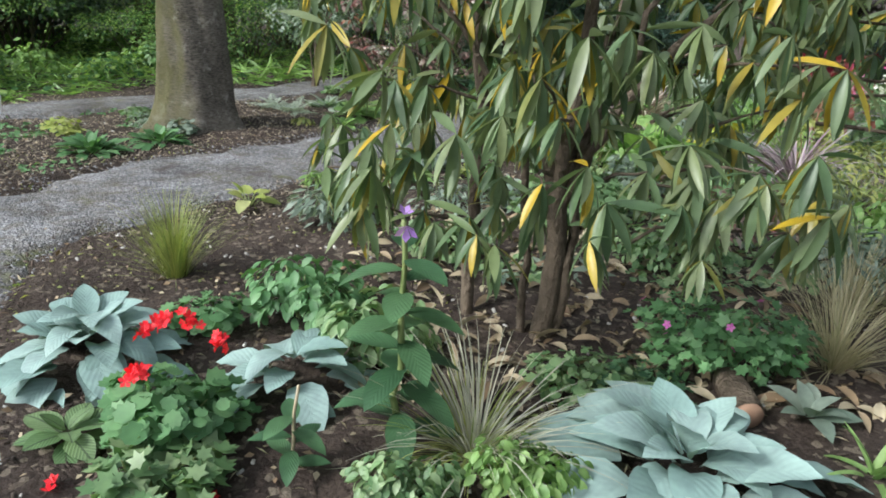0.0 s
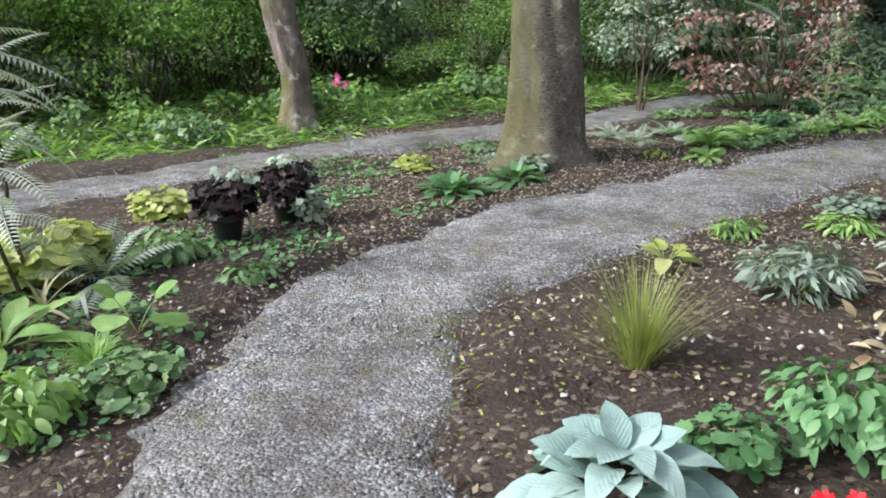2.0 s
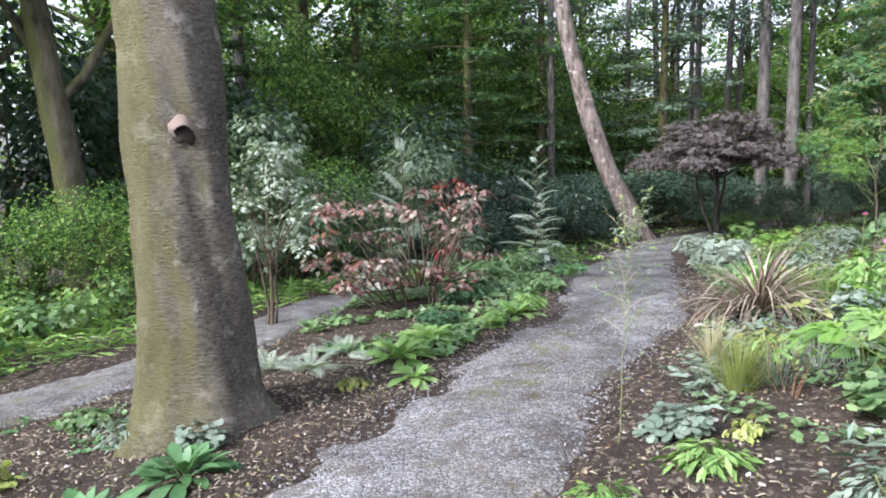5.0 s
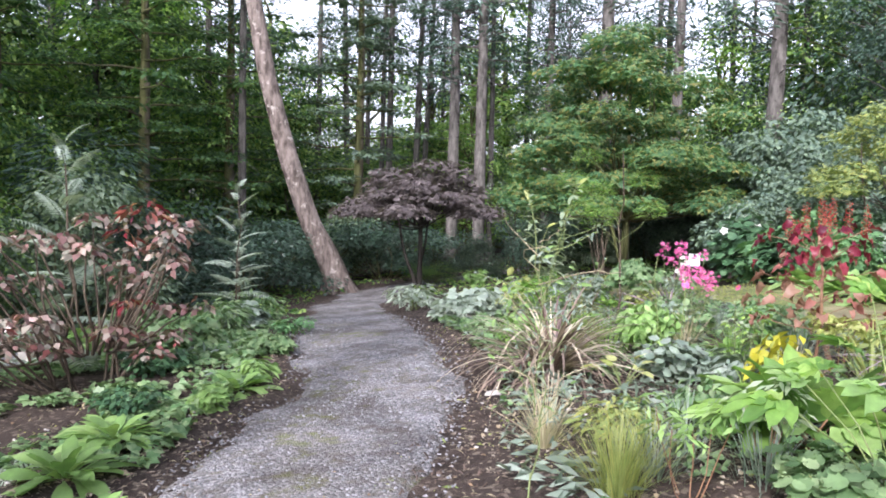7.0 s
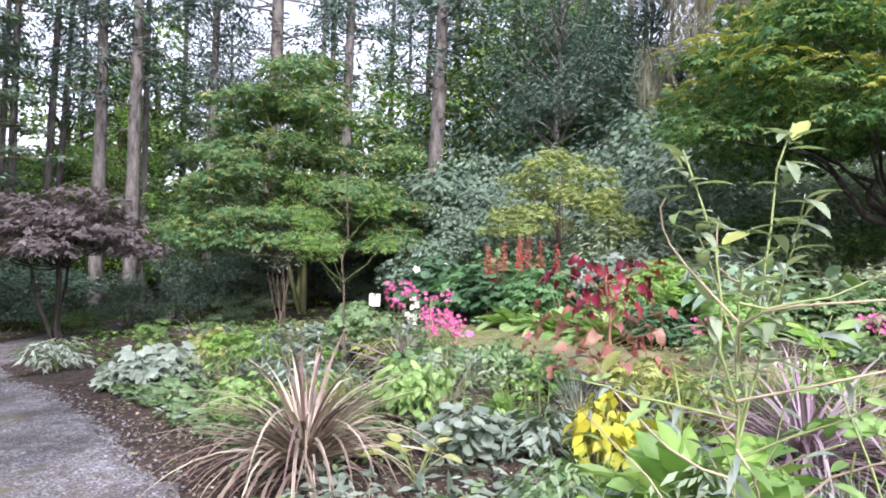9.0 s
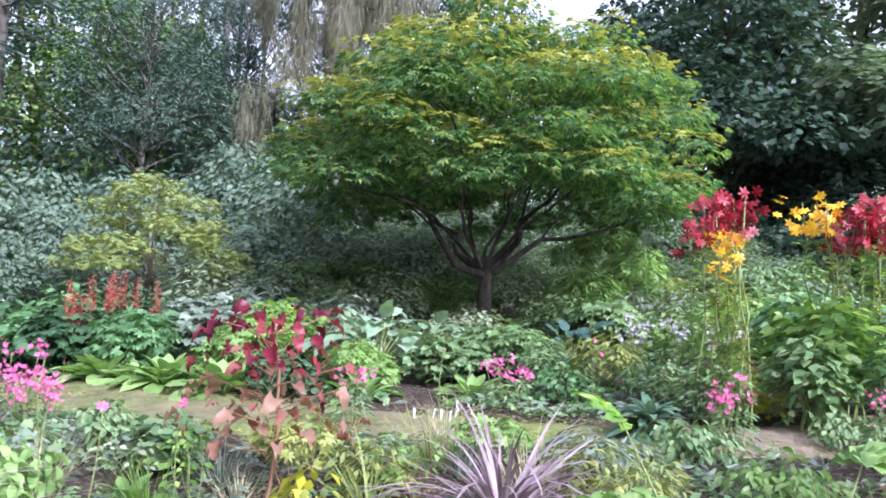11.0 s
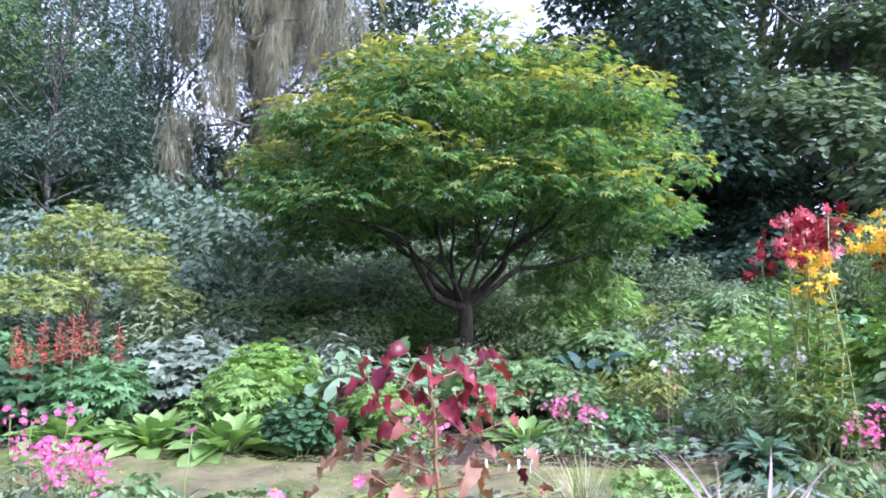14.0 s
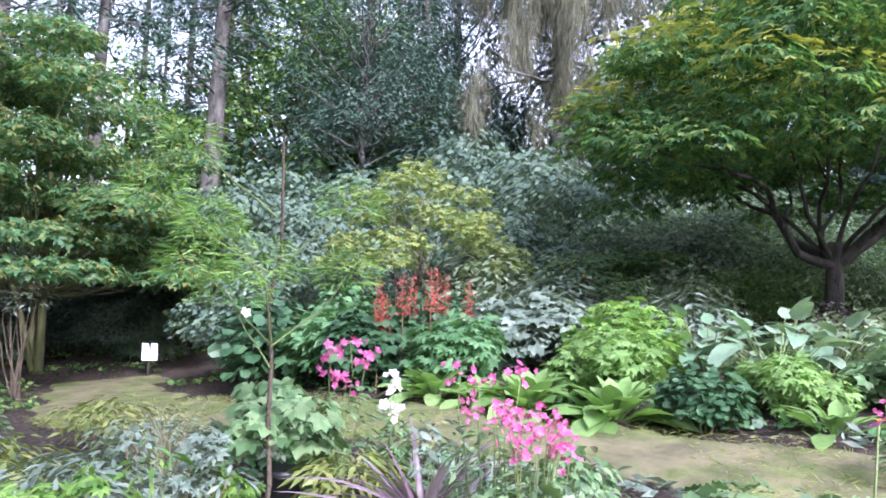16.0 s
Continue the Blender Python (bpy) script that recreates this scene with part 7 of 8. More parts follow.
tuft("straw_grass", 5.3, 10.3, 0.45, 300, 0.004, STRAW, "bleached tan sedge mound", upright=0.8, arch=1.2)
tuft("straw_grass", 1.1, 7.35, 0.4, 200, 0.003, STRAW, "wispy buff grass seed heads", upright=1.2, arch=0.5)
rosette("silver_clump", 5.35, 11.0, pale_leaf, 26, "silvery lance-leaved clump in mulch", "plant", reach=0.08, low=5, high=65)
ob = thing("black_pot", 5.35, 9.75, "black plastic pot with straggly green plant", "potted plant")
V, F = tube([(0, 0, 0), (0, 0, 0.01), (0, 0, 0.16), (0, 0, 0.165), (0, 0, 0.19), (0, 0, 0.15)], [0.07, 0.075, 0.1, 0.11, 0.112, 0.1], 18)
part("pot", mesh_of("pot", V, F, POT_BLACK), ob, label="black plastic nursery pot")
V, F = cloud([(0, 0, 0.4, 0.28, 0.28, 0.2), (0.1, 0.1, 0.5, 0.2, 0.2, 0.12)], LOBED, 0.09, 190, droop=0.5)
part("foliage", mesh_of("foliage", V, F, MIDGREEN), ob)
# tall feathery seedling tree
ob = thing("feathery_sapling", 5.0, 9.76, "thin pale-stemmed sapling with feathery lime leaves", "sapling")
V, F = limb((0, 0, -0.03), (0.03, 0, 1.85), 0.014, 0.006, 0.03, 8, 7)
part("stem", mesh_of("stem", V, F, STEM), ob)
tips = [(RNG.normal(0, 0.24), RNG.normal(0, 0.24), RNG.uniform(1.0, 1.85)) for k in range(9)]
for p in tips:
    V, F = limb((0, 0, p[2] - 0.35), p, 0.005, 0.002, 0.15, 5, 4)
    part("branch", mesh_of("branch", V, F, GREEN_STEM), ob)
V, F = cloud([(*p, 0.15, 0.15, 0.12) for p in tips], HAIR, 0.07, 2600, droop=0.1)
part("foliage", mesh_of("foliage", V, F, FRESH), ob)
for x, y, h in [(13.2, 19.2, 2.6), (11.9, 15.2, 2.2)]:
    ob = thing("slender_shrub", x, y, "slender multi-stemmed shrub with pale leaves", "shrub")
    tips = [(RNG.normal(0, 0.3), RNG.normal(0, 0.3), h * RNG.uniform(0.6, 1.0)) for k in range(10)]
    for p in tips:
        V, F = limb((RNG.normal(0, 0.05), RNG.normal(0, 0.05), -0.03), p, 0.014, 0.005, 0.1, 6, 5)
        part("stem", mesh_of("stem", V, F, STEM), ob)
    V, F = cloud([(*p, 0.25, 0.25, 0.2) for p in tips], NARROW, 0.12, 420, droop=0.3)
    part("foliage", mesh_of("foliage", V, F, GREYGREEN), ob)


# ---- loose growth between the perennials ----
for k in range(64):
    x, y = RNG.uniform(1.0, 6.0), RNG.uniform(4.2, 12.0)
    if nearness(x, y, MAIN_PATH)[0] < 1.5 or nearness(x, y, LAWN)[0] < 1.2 or x > 3.6 + 0.3 * (y - 4) or (x < 3.0 and y > 6.9):
        continue
    mat, lab = ((STRAW, "wispy bleached grass between perennials"), (GRASS, "fine yellow-green grass between perennials"), (GREYGREEN, "thin grey-green grass between perennials"), (FRESH, "fresh green grass between perennials"))[k % 4]
    tuft("bed_grass", x, y, RNG.uniform(0.28, 0.5), 80, 0.005, mat, lab, upright=RNG.uniform(0.85, 1.25), arch=RNG.uniform(0.5, 1.0), group="bed grasses", base=0.12)
for k in range(44):
    x, y = RNG.uniform(0.9, 5.8), RNG.uniform(4.6, 12.0)
    if nearness(x, y, MAIN_PATH)[0] < 1.45 or nearness(x, y, LAWN)[0] < 1.15 or x > 3.6 + 0.3 * (y - 4) or (x < 3.0 and y > 6.9):
        continue
    h = RNG.uniform(0.25, 0.55)
    ob = thing("young_perennial", x, y, "loose young perennial with small pale leaves", "plant", "young perennials")
    tips = [(RNG.normal(0, 0.1), RNG.normal(0, 0.1), h * RNG.uniform(0.5, 1.0)) for j in range(6)]
    V, F = join([limb((p[0] * 0.2, p[1] * 0.2, -0.02), p, 0.004, 0.002, 0.15, 5, 4) for p in tips])
    part("stemwork", mesh_of("stemwork", V, F, (GREEN_STEM, RED_STEM)[k % 2]), ob)
    V, F = cloud([(*p, 0.09, 0.09, 0.08) for p in tips], (DIAMOND, NARROW, FINGERS)[k % 3], (0.05, 0.08, 0.06)[k % 3], 90, droop=0.4)
    part("foliage", mesh_of("foliage", V, F, (FRESH, MISTY, LIME, BROAD_LIGHT, GREYGREEN)[k % 5]), ob)

# ---- pink flowers ----
def pink_clump(x, y, r, h, n, label, mat=PINK_PETAL, size=0.021, leaf=MIDGREEN, name="pink_phlox"):
    ob = thing(name, x, y, label, "flower", "pink flowers")
    Vs, P = [], []
    for k in range(n):
        a, q = RNG.uniform(0, 6.28), r * math.sqrt(RNG.random())
        tip = np.array([math.cos(a) * q, math.sin(a) * q, h * RNG.uniform(0.72, 1.05)])
        Vs.append(limb((tip[0] * 0.4, tip[1] * 0.4, -0.02), tip, 0.004, 0.002, 0.08, 5, 4))
        P.append(tip + RNG.normal(0, 0.032, (9, 3)))
    P = np.vstack(P)
    V, F = join(Vs)
    part("stemwork", mesh_of("stemwork", V, F, GREEN_STEM), ob)
    V, F = spread(star(5, 1.0, 0.25), P, RNG.normal(0, 1, P.shape), unit(RNG.normal(0, 0.6, P.shape) + np.array([-0.8, -0.1, 0.6])), size * RNG.uniform(0.6, 1.1, len(P)))
    part("bloom", mesh_of("bloom", V, F, mat), ob)
    V, F = cloud([(0, 0, h * 0.4, r, r, h * 0.35)], NARROW, 0.08, 140, droop=0.3)
    part("foliage", mesh_of("foliage", V, F, leaf), ob)


pink_clump(4.58, 8.56, 0.17, 0.55, 16, "clump of rose-pink flowers on thin stems")
pink_clump(4.85, 8.75, 0.15, 0.72, 8, "clump of rose-pink flowers on thin stems")
pink_clump(5.95, 5.2, 0.22, 0.4, 12, "low clump of dusky pink flowers")
pink_clump(4.15, 4.15, 0.14, 0.5, 9, "clump of rose-pink flowers beside the grass walk")
pink_clump(3.7, 3.4, 0.12, 0.5, 5, "clump of rose-pink flowers beside the grass walk")
pink_clump(5.5, 6.55, 0.16, 0.45, 6, "loose clump of dusky pink flowers")
pink_clump(5.75, 9.55, 0.22, 0.75, 5, "tall sparse pink and white flowers", size=0.03)
pink_clump(5.45, 9.2, 0.06, 0.6, 3, "small spray of white flowers", WHITE_PETAL, 0.03, name="white_phlox")
for x, y, h, m in [(3.09, 8.0, 0.86, MAGENTA_PETAL), (3.05, 7.75, 0.66, MAGENTA_PETAL), (3.25, 7.45, 0.62, PINK_PETAL), (5.2, 5.9, 0.62, PINK_PETAL), (5.7, 4.5, 0.62, PINK_PETAL), (5.75, 4.45, 0.5, PINK_PETAL)]:
    fl = flower_stem("japanese_anemone", x, y, h, "single pink anemone on a thin stem", "flower", star(8, 1.0, 0.3, 0.24), m, 0.03, 1, NARROW, MIDGREEN, 8, group="anemones", sway=0.01, top=0.5)
    V, F = spread(star(6, 1.0, 0.5), np.array([[0.0, 0, h + 0.006]]), np.array([[1.0, 0, 0]]), np.array([[-0.8, 0, 0.5]]), np.array([0.012]))
    part("flower_centre", mesh_of("flower_centre", V, F, ORANGE_PETAL), fl, label="yellow flower centre")

# ---- bed beyond the grass walk ----
for x, y, s, n in [(8.5, 9.15, 1.15, 42), (7.75, 8.35, 1.2, 46), (7.25, 7.75, 1.25, 46), (6.45, 5.4, 0.95, 22), (6.7, 6.4, 0.9, 20), (8.1, 8.75, 0.85, 24)]:
    rosette("primula_clump", x, y, bright_big, n, "lush bright green broad-leaved clump by the walk", "plant", reach=0.24, low=22, high=86, scale=s, group="broad-leaved clumps")
for x, y, s, n in [(8.3, 6.15, 1.25, 34), (8.75, 6.6, 1.1, 24), (8.7, 5.5, 1.1, 26)]:
    rosette("giant_hosta", x, y, hosta_green, n, "large ribbed grey-green hosta", "hosta", reach=0.1, low=-5, high=60, stalk=0.68, scale=s * 1.05, group="giant hostas")
rosette("blue_hosta", 8.4, 3.75, hosta_dark, 22, "dark blue-green hosta under the maple", "hosta", reach=0.1, low=-5, high=55, stalk=0.5, scale=1.1)
rosette("blue_hosta", 6.9, 3.3, hosta_leaf, 12, "blue-grey hosta among lilac flowers", "hosta", reach=0.1, low=-5, high=50, stalk=0.25, scale=1.0)
rosette("dark_hosta", 4.78, 4.42, dark_strap, 84, "glossy dark green arching clump by the walk", "plant", reach=0.2, low=-8, high=62, scale=0.95, rise=0.16)
for (x, y, r, h, tpl, s, n, mat, lab) in [
        (6.95, 7.2, 0.42, 0.5, ROUND, 0.07, 620, DEEP, "rounded dark green leafy mound by the walk"), (7.45, 6.4, 0.5, 0.48, FINGERS, 0.09, 480, BROAD_LIGHT, "leafy green mound by the walk"), (7.5, 5.5, 0.5, 0.5, LOBED, 0.09, 560, MIDGREEN, "dense green cut-leaved mound"),
        (8.2, 7.6, 0.65, 0.65, FINGERS, 0.1, 620, BROAD_LIGHT, "pale green cut-leaved mound"), (9.1, 7.3, 0.85, 0.85, FINGERS, 0.1, 800, FRESH, "yellowish-green leafy mound"), (9.9, 8.2, 0.9, 0.9, LOBED, 0.14, 700, GREYGREEN, "grey-green leafy mound"),
        (9.0, 9.0, 0.7, 0.75, FINGERS, 0.12, 520, GERANIUM, "dark green coarse-leaved mound"), (9.7, 9.9, 0.8, 0.85, LOBED, 0.15, 620, DEEP, "dark green coarse-leaved mound"), (10.6, 10.5, 0.9, 0.9, FINGERS, 0.2, 460, GERANIUM, "broad-leaved green mound"),
        (10.3, 9.4, 0.5, 0.7, MAPLE_LEAF, 0.09, 500, PURPLE, "low dusky purple feathery mound"), (7.4, 4.5, 0.45, 0.5, DIAMOND, 0.08, 460, MIDGREEN, "green leafy clump"), (7.1, 3.8, 0.5, 0.55, NARROW, 0.12, 420, GRASS, "yellow-green feathery clump"),
        (6.3, 4.6, 0.35, 0.35, DIAMOND, 0.07, 340, GERANIUM, "green leafy clump near plant labels"), (5.9, 3.9, 0.4, 0.45, NARROW, 0.1, 360, MIDGREEN, "green feathery clump"), (8.0, 4.7, 0.6, 0.6, FINGERS, 0.13, 420, MIDGREEN, "green hand-leaved mound"),
        # grey-green mounds: leaf colour lightened to make up for the canopy's shade
        (9.4, 4.9, 0.8, 0.7, DIAMOND, 0.1, 620, MISTY, "grey-green mound under the maple"), (10.2, 6.4, 0.9, 0.9, NARROW, 0.15, 620, GREYGREEN, "grey-green mound under the maple"), (10.8, 4.6, 0.5, 0.75, DIAMOND, 0.08, 420, PURPLE, "small dusky purple bush at the maple foot"),
        (9.6, 2.9, 0.8, 0.8, FINGERS, 0.16, 480, MIDGREEN, "pale green hand-leaved mound"), (8.6, 2.3, 0.7, 0.8, DIAMOND, 0.11, 560, BROAD_LIGHT, "light green leafy mound"), (7.6, 2.1, 0.7, 0.95, DIAMOND, 0.12, 560, BROAD_LIGHT, "yellowish-green tall leafy mound"),
        (6.6, 1.9, 0.6, 1.1, DIAMOND, 0.14, 560, GERANIUM, "tall green leafy clump among lilies"), (5.25, 2.1, 0.5, 1.0, DIAMOND, 0.13, 480, GERANIUM, "tall dark leafy clump among lilies"), (5.2, 2.75, 0.5, 1.05, DIAMOND, 0.14, 520, FRESH, "tall dark-leaved clump below red lilies"),
        (4.75, 3.15, 0.4, 0.8, DIAMOND, 0.12, 420, MIDGREEN, "tall leafy clump below red lilies"), (4.5, 2.6, 0.32, 0.75, NARROW, 0.12, 420, GERANIUM, "feathery green clump below red lilies"), (5.05, 3.75, 0.35, 0.6, NARROW, 0.1, 380, MIDGREEN, "feathery green clump below red lilies"), (5.4, 3.3, 0.35, 0.5, DIAMOND, 0.1, 260, YELLOW, "yellow-flushed leafy clump"), (4.85, 1.75, 0.6, 0.42, HAIR, 0.14, 1100, BLUEMIST, "misty blue-green feathery clump"), (11.6, 7.7, 1.0, 1.2, NARROW, 0.16, 700, GREYGREEN, "grey-green feathery mound"),
        (12.2, 8.5, 0.9, 1.5, NARROW, 0.18, 620, MISTY, "pale palm-like feathery shrub"), (11.4, 9.3, 0.9, 1.2, DIAMOND, 0.12, 700, DEEP, "dark green leafy mound"), (12.0, 10.6, 1.0, 1.4, DIAMOND, 0.14, 700, GERANIUM, "green leafy mound behind astilbes"),
        (11.3, 11.5, 0.9, 1.3, ROUND, 0.17, 480, DEEP, "hydrangea with dark leaves and pale lilac heads"), (10.9, 3.2, 0.8, 0.9, DIAMOND, 0.1, 620, MIDGREEN, "green leafy mound beside the maple"), (10.2, 1.6, 0.9, 1.0, NARROW, 0.14, 620, GREYGREEN, "grey-green feathery mound"),
        # mounds and shrubs beyond the maple: leaf colours paled to offset its shade
        (9.4, 0.6, 0.9, 1.0, DIAMOND, 0.12, 620, BROAD_LIGHT, "light green leafy mound"), (8.4, 0.9, 0.8, 1.0, DIAMOND, 0.12, 560, MIDGREEN, "green leafy mound"), (12.9, 5.6, 1.0, 1.3, DIAMOND, 0.1, 720, MISTY, "soft green mound behind the maple"), (12.9, 3.1, 1.1, 1.35, NARROW, 0.13, 720, MISTY, "feathery green mound behind the maple"),
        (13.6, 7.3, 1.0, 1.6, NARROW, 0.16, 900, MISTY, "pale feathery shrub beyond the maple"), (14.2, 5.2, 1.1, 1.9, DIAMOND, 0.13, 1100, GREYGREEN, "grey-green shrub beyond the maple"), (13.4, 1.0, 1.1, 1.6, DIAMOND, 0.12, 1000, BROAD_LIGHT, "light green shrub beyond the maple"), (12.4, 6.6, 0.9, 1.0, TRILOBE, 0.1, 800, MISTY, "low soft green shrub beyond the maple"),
        (7.4, 0.2, 0.6, 0.8, DIAMOND, 0.1, 460, MIDGREEN, "green leafy clump by the upper walk"), (6.2, 0.9, 0.5, 0.6, NARROW, 0.1, 340, REDSHRUB, "buff and bronze feathery clump"), (8.3, -1.3, 0.6, 0.5, NARROW, 0.12, 340, REDSHRUB, "rusty feathery clump by the steps"),
        (11.8, 0.3, 1.1, 1.2, DIAMOND, 0.12, 620, GRASS, "yellow-green mound in the distance"), (10.6, -1.2, 1.0, 1.2, DIAMOND, 0.12, 620, GREYGREEN, "grey-green mound in the distance"), (13.4, 12.2, 0.9, 0.9, FINGERS, 0.2, 420, MIDGREEN, "broad-leaved green mound near the sign")]:
    fl = (star(5, 1.0, 0.2), 0.07, 12, WHITE_PETAL) if "hydrangea" in lab else None
    mound("border_perennial", x, y, r, r * 0.9, h, tpl, s, int(n * 1.1), mat, lab, "plant", group="border perennials", flat=0.8, flowers=fl)
# brick-red plumes
for k in range(9):
    x, y = 9.45 + RNG.normal(0, 0.28), 9.55 + RNG.normal(0, 0.32)
    h = RNG.uniform(0.95, 1.25)
    ob = thing("astilbe_plume", x, y, "upright brick-red astilbe plume above dark foliage", "flower", "astilbe plumes")
    V, F = limb((0, 0, -0.03), (0, 0, h), 0.006, 0.003, 0.03, 5, 4)
    part("stem", mesh_of("stem", V, F, RED_STEM), ob)
    V, F = cloud([(0, 0, h - 0.06 - 0.07 * j, 0.035 + 0.004 * j, 0.035 + 0.004 * j, 0.05) for j in range(6)], DIAMOND, 0.03, 150, low=-1, droop=-0.4)
    part("plume", mesh_of("plume", V, F, BRICKRED_PETAL), ob, label="brick-red flower plume")
# lilac flowers
for x, y in [(6.5, 3.4), (6.0, 3.2), (6.8, 3.7)]:
    pink_clump(x, y, 0.2, 0.7, 9, "pale lilac flower spray in the border", LILAC_PETAL, 0.022, name="lilac_phlox")


# ---- tall lilies ----
def lily(x, y, h, petal, flowers, label):
    ob = thing("tall_lily", x, y, label, "flower", "tall lilies")
    tip = np.array([RNG.normal(0, 0.08), RNG.normal(0, 0.08), h])
    V, F = limb((0, 0, -0.03), tip, 0.009, 0.005, 0.04, 7, 6)
    part("stem", mesh_of("stem", V, F, GREEN_STEM), ob)
    n = 80
    t = RNG.uniform(0.12, 0.82, n)
    a = np.arange(n) * 2.4
    V, F = spread(NARROW, np.outer(t, tip), np.c_[np.cos(a), np.sin(a), np.full(n, 0.35)], np.tile([0.0, 0, 1], (n, 1)), RNG.uniform(0.07, 0.12, n))
    part("leafage", mesh_of("leafage", V, F, (FRESH, GRASS)[flowers % 2]), ob)
    for k in range(flowers):
        p = tip + np.array([RNG.normal(0, 0.07), RNG.normal(0, 0.07), RNG.uniform(-0.3, 0.05)])
        V, F = spread(star(6, 1.0, -0.12, 0.24), p[None], RNG.normal(0, 1, (1, 3)), unit(np.array([[-0.8, 0.3, 0.25]]) + RNG.normal(0, 0.45, (1, 3))), np.array([RNG.uniform(0.046, 0.064)]))
        part("flower", mesh_of("flower", V, F, petal), ob)


for cx, cy, n, spread_r, h0, petal, lab in [(5.12, 3.72, 8, 0.14, 1.78, CRIMSON_PETAL, "tall lily with a head of dark red flowers"),
                                            (5.12, 2.42, 9, 0.11, 1.78, CRIMSON_PETAL, "tall lily with a head of dark red flowers"), (4.28, 2.5, 9, 0.1, 1.68, CRIMSON_PETAL, "tall lily with a head of dark red flowers"),
                                            (5.05, 3.6, 2, 0.16, 1.5, ORANGE_PETAL, "tall lily with yellow-orange flowers"), (5.3, 2.62, 3, 0.08, 1.82, ORANGE_PETAL, "tall lily with yellow-orange flowers")]:
    for k in range(n):
        lily(cx + RNG.normal(0, spread_r), cy + RNG.normal(0, spread_r), h0 + RNG.uniform(-0.12, 0.08), petal, 16 + k % 2, lab)

# ---- sign, steps and upper walk ----
sg = thing("notice_post", 14.6, 14.5, "small white printed notice on a short post", "sign")
bm = bmesh.new()
bmesh.ops.create_cube(bm, size=1)
bmesh.ops.scale(bm, vec=(0.045, 0.045, 0.6), verts=bm.verts)
bmesh.ops.bevel(bm, geom=bm.edges[:], offset=0.006, segments=1, affect='EDGES')
me = bpy.data.meshes.new("post")
bm.to_mesh(me)
bm.free()
me.materials.append(DARK_STEM)
part("post", me, sg, pose(0, 0, 0.25))
for nm, w, h, y, mat, z in [("board", 0.26, 0.3, -0.03, TAG_WHITE, 0.4), ("printed_line", 0.18, 0.02, -0.042, MAUVE_PETAL, 0.5), ("printed_line", 0.2, 0.015, -0.042, MAUVE_PETAL, 0.45), ("printed_line", 0.16, 0.015, -0.042, MAUVE_PETAL, 0.4), ("printed_picture", 0.1, 0.08, -0.042, LILAC_PETAL, 0.32)]:
    bm = bmesh.new()
    bmesh.ops.create_cube(bm, size=1)
    bmesh.ops.scale(bm, vec=(w, 0.008 if nm == "board" else 0.003, h), verts=bm.verts)
    me = bpy.data.meshes.new(nm)
    bm.to_mesh(me)
    bm.free()
    me.materials.append(mat)
    place = pose(0, 0, 0, 0, 0, -62) @ pose(0, y, z, -8)
    if nm == "board":
        board, board_place = part(nm, me, sg, place), place
    else:
        part(nm, me, board, board_place.inverted() @ place)
for k in range(4):
    ob = thing("stone_step", 7.3 + 0.3 * k, -1.5 - 0.38 * k, "flat grey stone step in the upper walk", "step", "stone steps", dz=-0.02 + 0.03 * k, turn=-52)
    bm = bmesh.new()
    bmesh.ops.create_cube(bm, size=1)
    bmesh.ops.scale(bm, vec=(1.1, 0.42, 0.1), verts=bm.verts)
    bmesh.ops.bevel(bm, geom=bm.edges[:], offset=0.02, segments=2, affect='EDGES')
    me = bpy.data.meshes.new("slab")
    bm.to_mesh(me)
    bm.free()
    me.materials.append(SLAB)
    part("slab", me, ob)
for x, y in [(6.6, -0.9), (7.1, -2.4), (8.4, -2.7), (6.3, -2.6)]:
    pink_clump(x, y, 0.3, 0.85, 14, "drift of blue-violet flower spires by the walk", LAVENDER, 0.02, GREYGREEN, name="blue_perennial")
strap_plant("purple_flax", 6.0, -1.1, 0.6, 50, PHORMIUM_PURPLE, "dark purple flax beside the upper walk", "purple", width=0.03)

# ---- woodland floor ----
def strewn(name, count, xs, ys, template, size, material, label, category, up=0.9, keepoff=True, weight=None, lift=0.004, test=None):
    """Litter on the ground, too much to count."""
    x, y = RNG.uniform(*xs, count * 3), RNG.uniform(*ys, count * 3)
    ok = np.ones(len(x), bool)
    if keepoff:
        for line in (MAIN_PATH, BACK_PATH, LAWN):
            ok &= nearness(x, y, line) > 1.0
    if test is not None:
        ok &= test(x, y)
    x, y = x[ok][:count], y[ok][:count]
    n = len(x)
    z = soil_height(x, y) + lift
    D = np.c_[RNG.normal(0, 1, (n, 2)), RNG.normal(0, 0.25, n)]
    V, F = spread(template, np.c_[x, y, z], D, np.c_[RNG.normal(0, 0.5, (n, 2)), np.full(n, up)], size * RNG.uniform(0.5, 1.3, n))
    return tagged(new(name, mesh_of(name, V, F, material)), label, category, kind="stuff")


# chips have no underside
cube_v = np.array([(sx * 0.5, sy * 0.32, sz * 0.16) for sz in (-1, 1) for sy in (-1, 1) for sx in (-1, 1)], float) * np.array([1, 1, 1]) + np.random.default_rng(5).normal(0, 0.05, (8, 3))
CHIP_SHAPE = (cube_v, np.array([(4, 6, 7, 5), (0, 4, 5, 1), (2, 3, 7, 6), (0, 2, 6, 4), (1, 5, 7, 3)])[:, ::-1])
SLIVER = (cube_v * np.array([1.2, 0.5, 0.5]), CHIP_SHAPE[1])


def on_path(line, lim):
    return lambda x, y: nearness(x, y, line) < lim


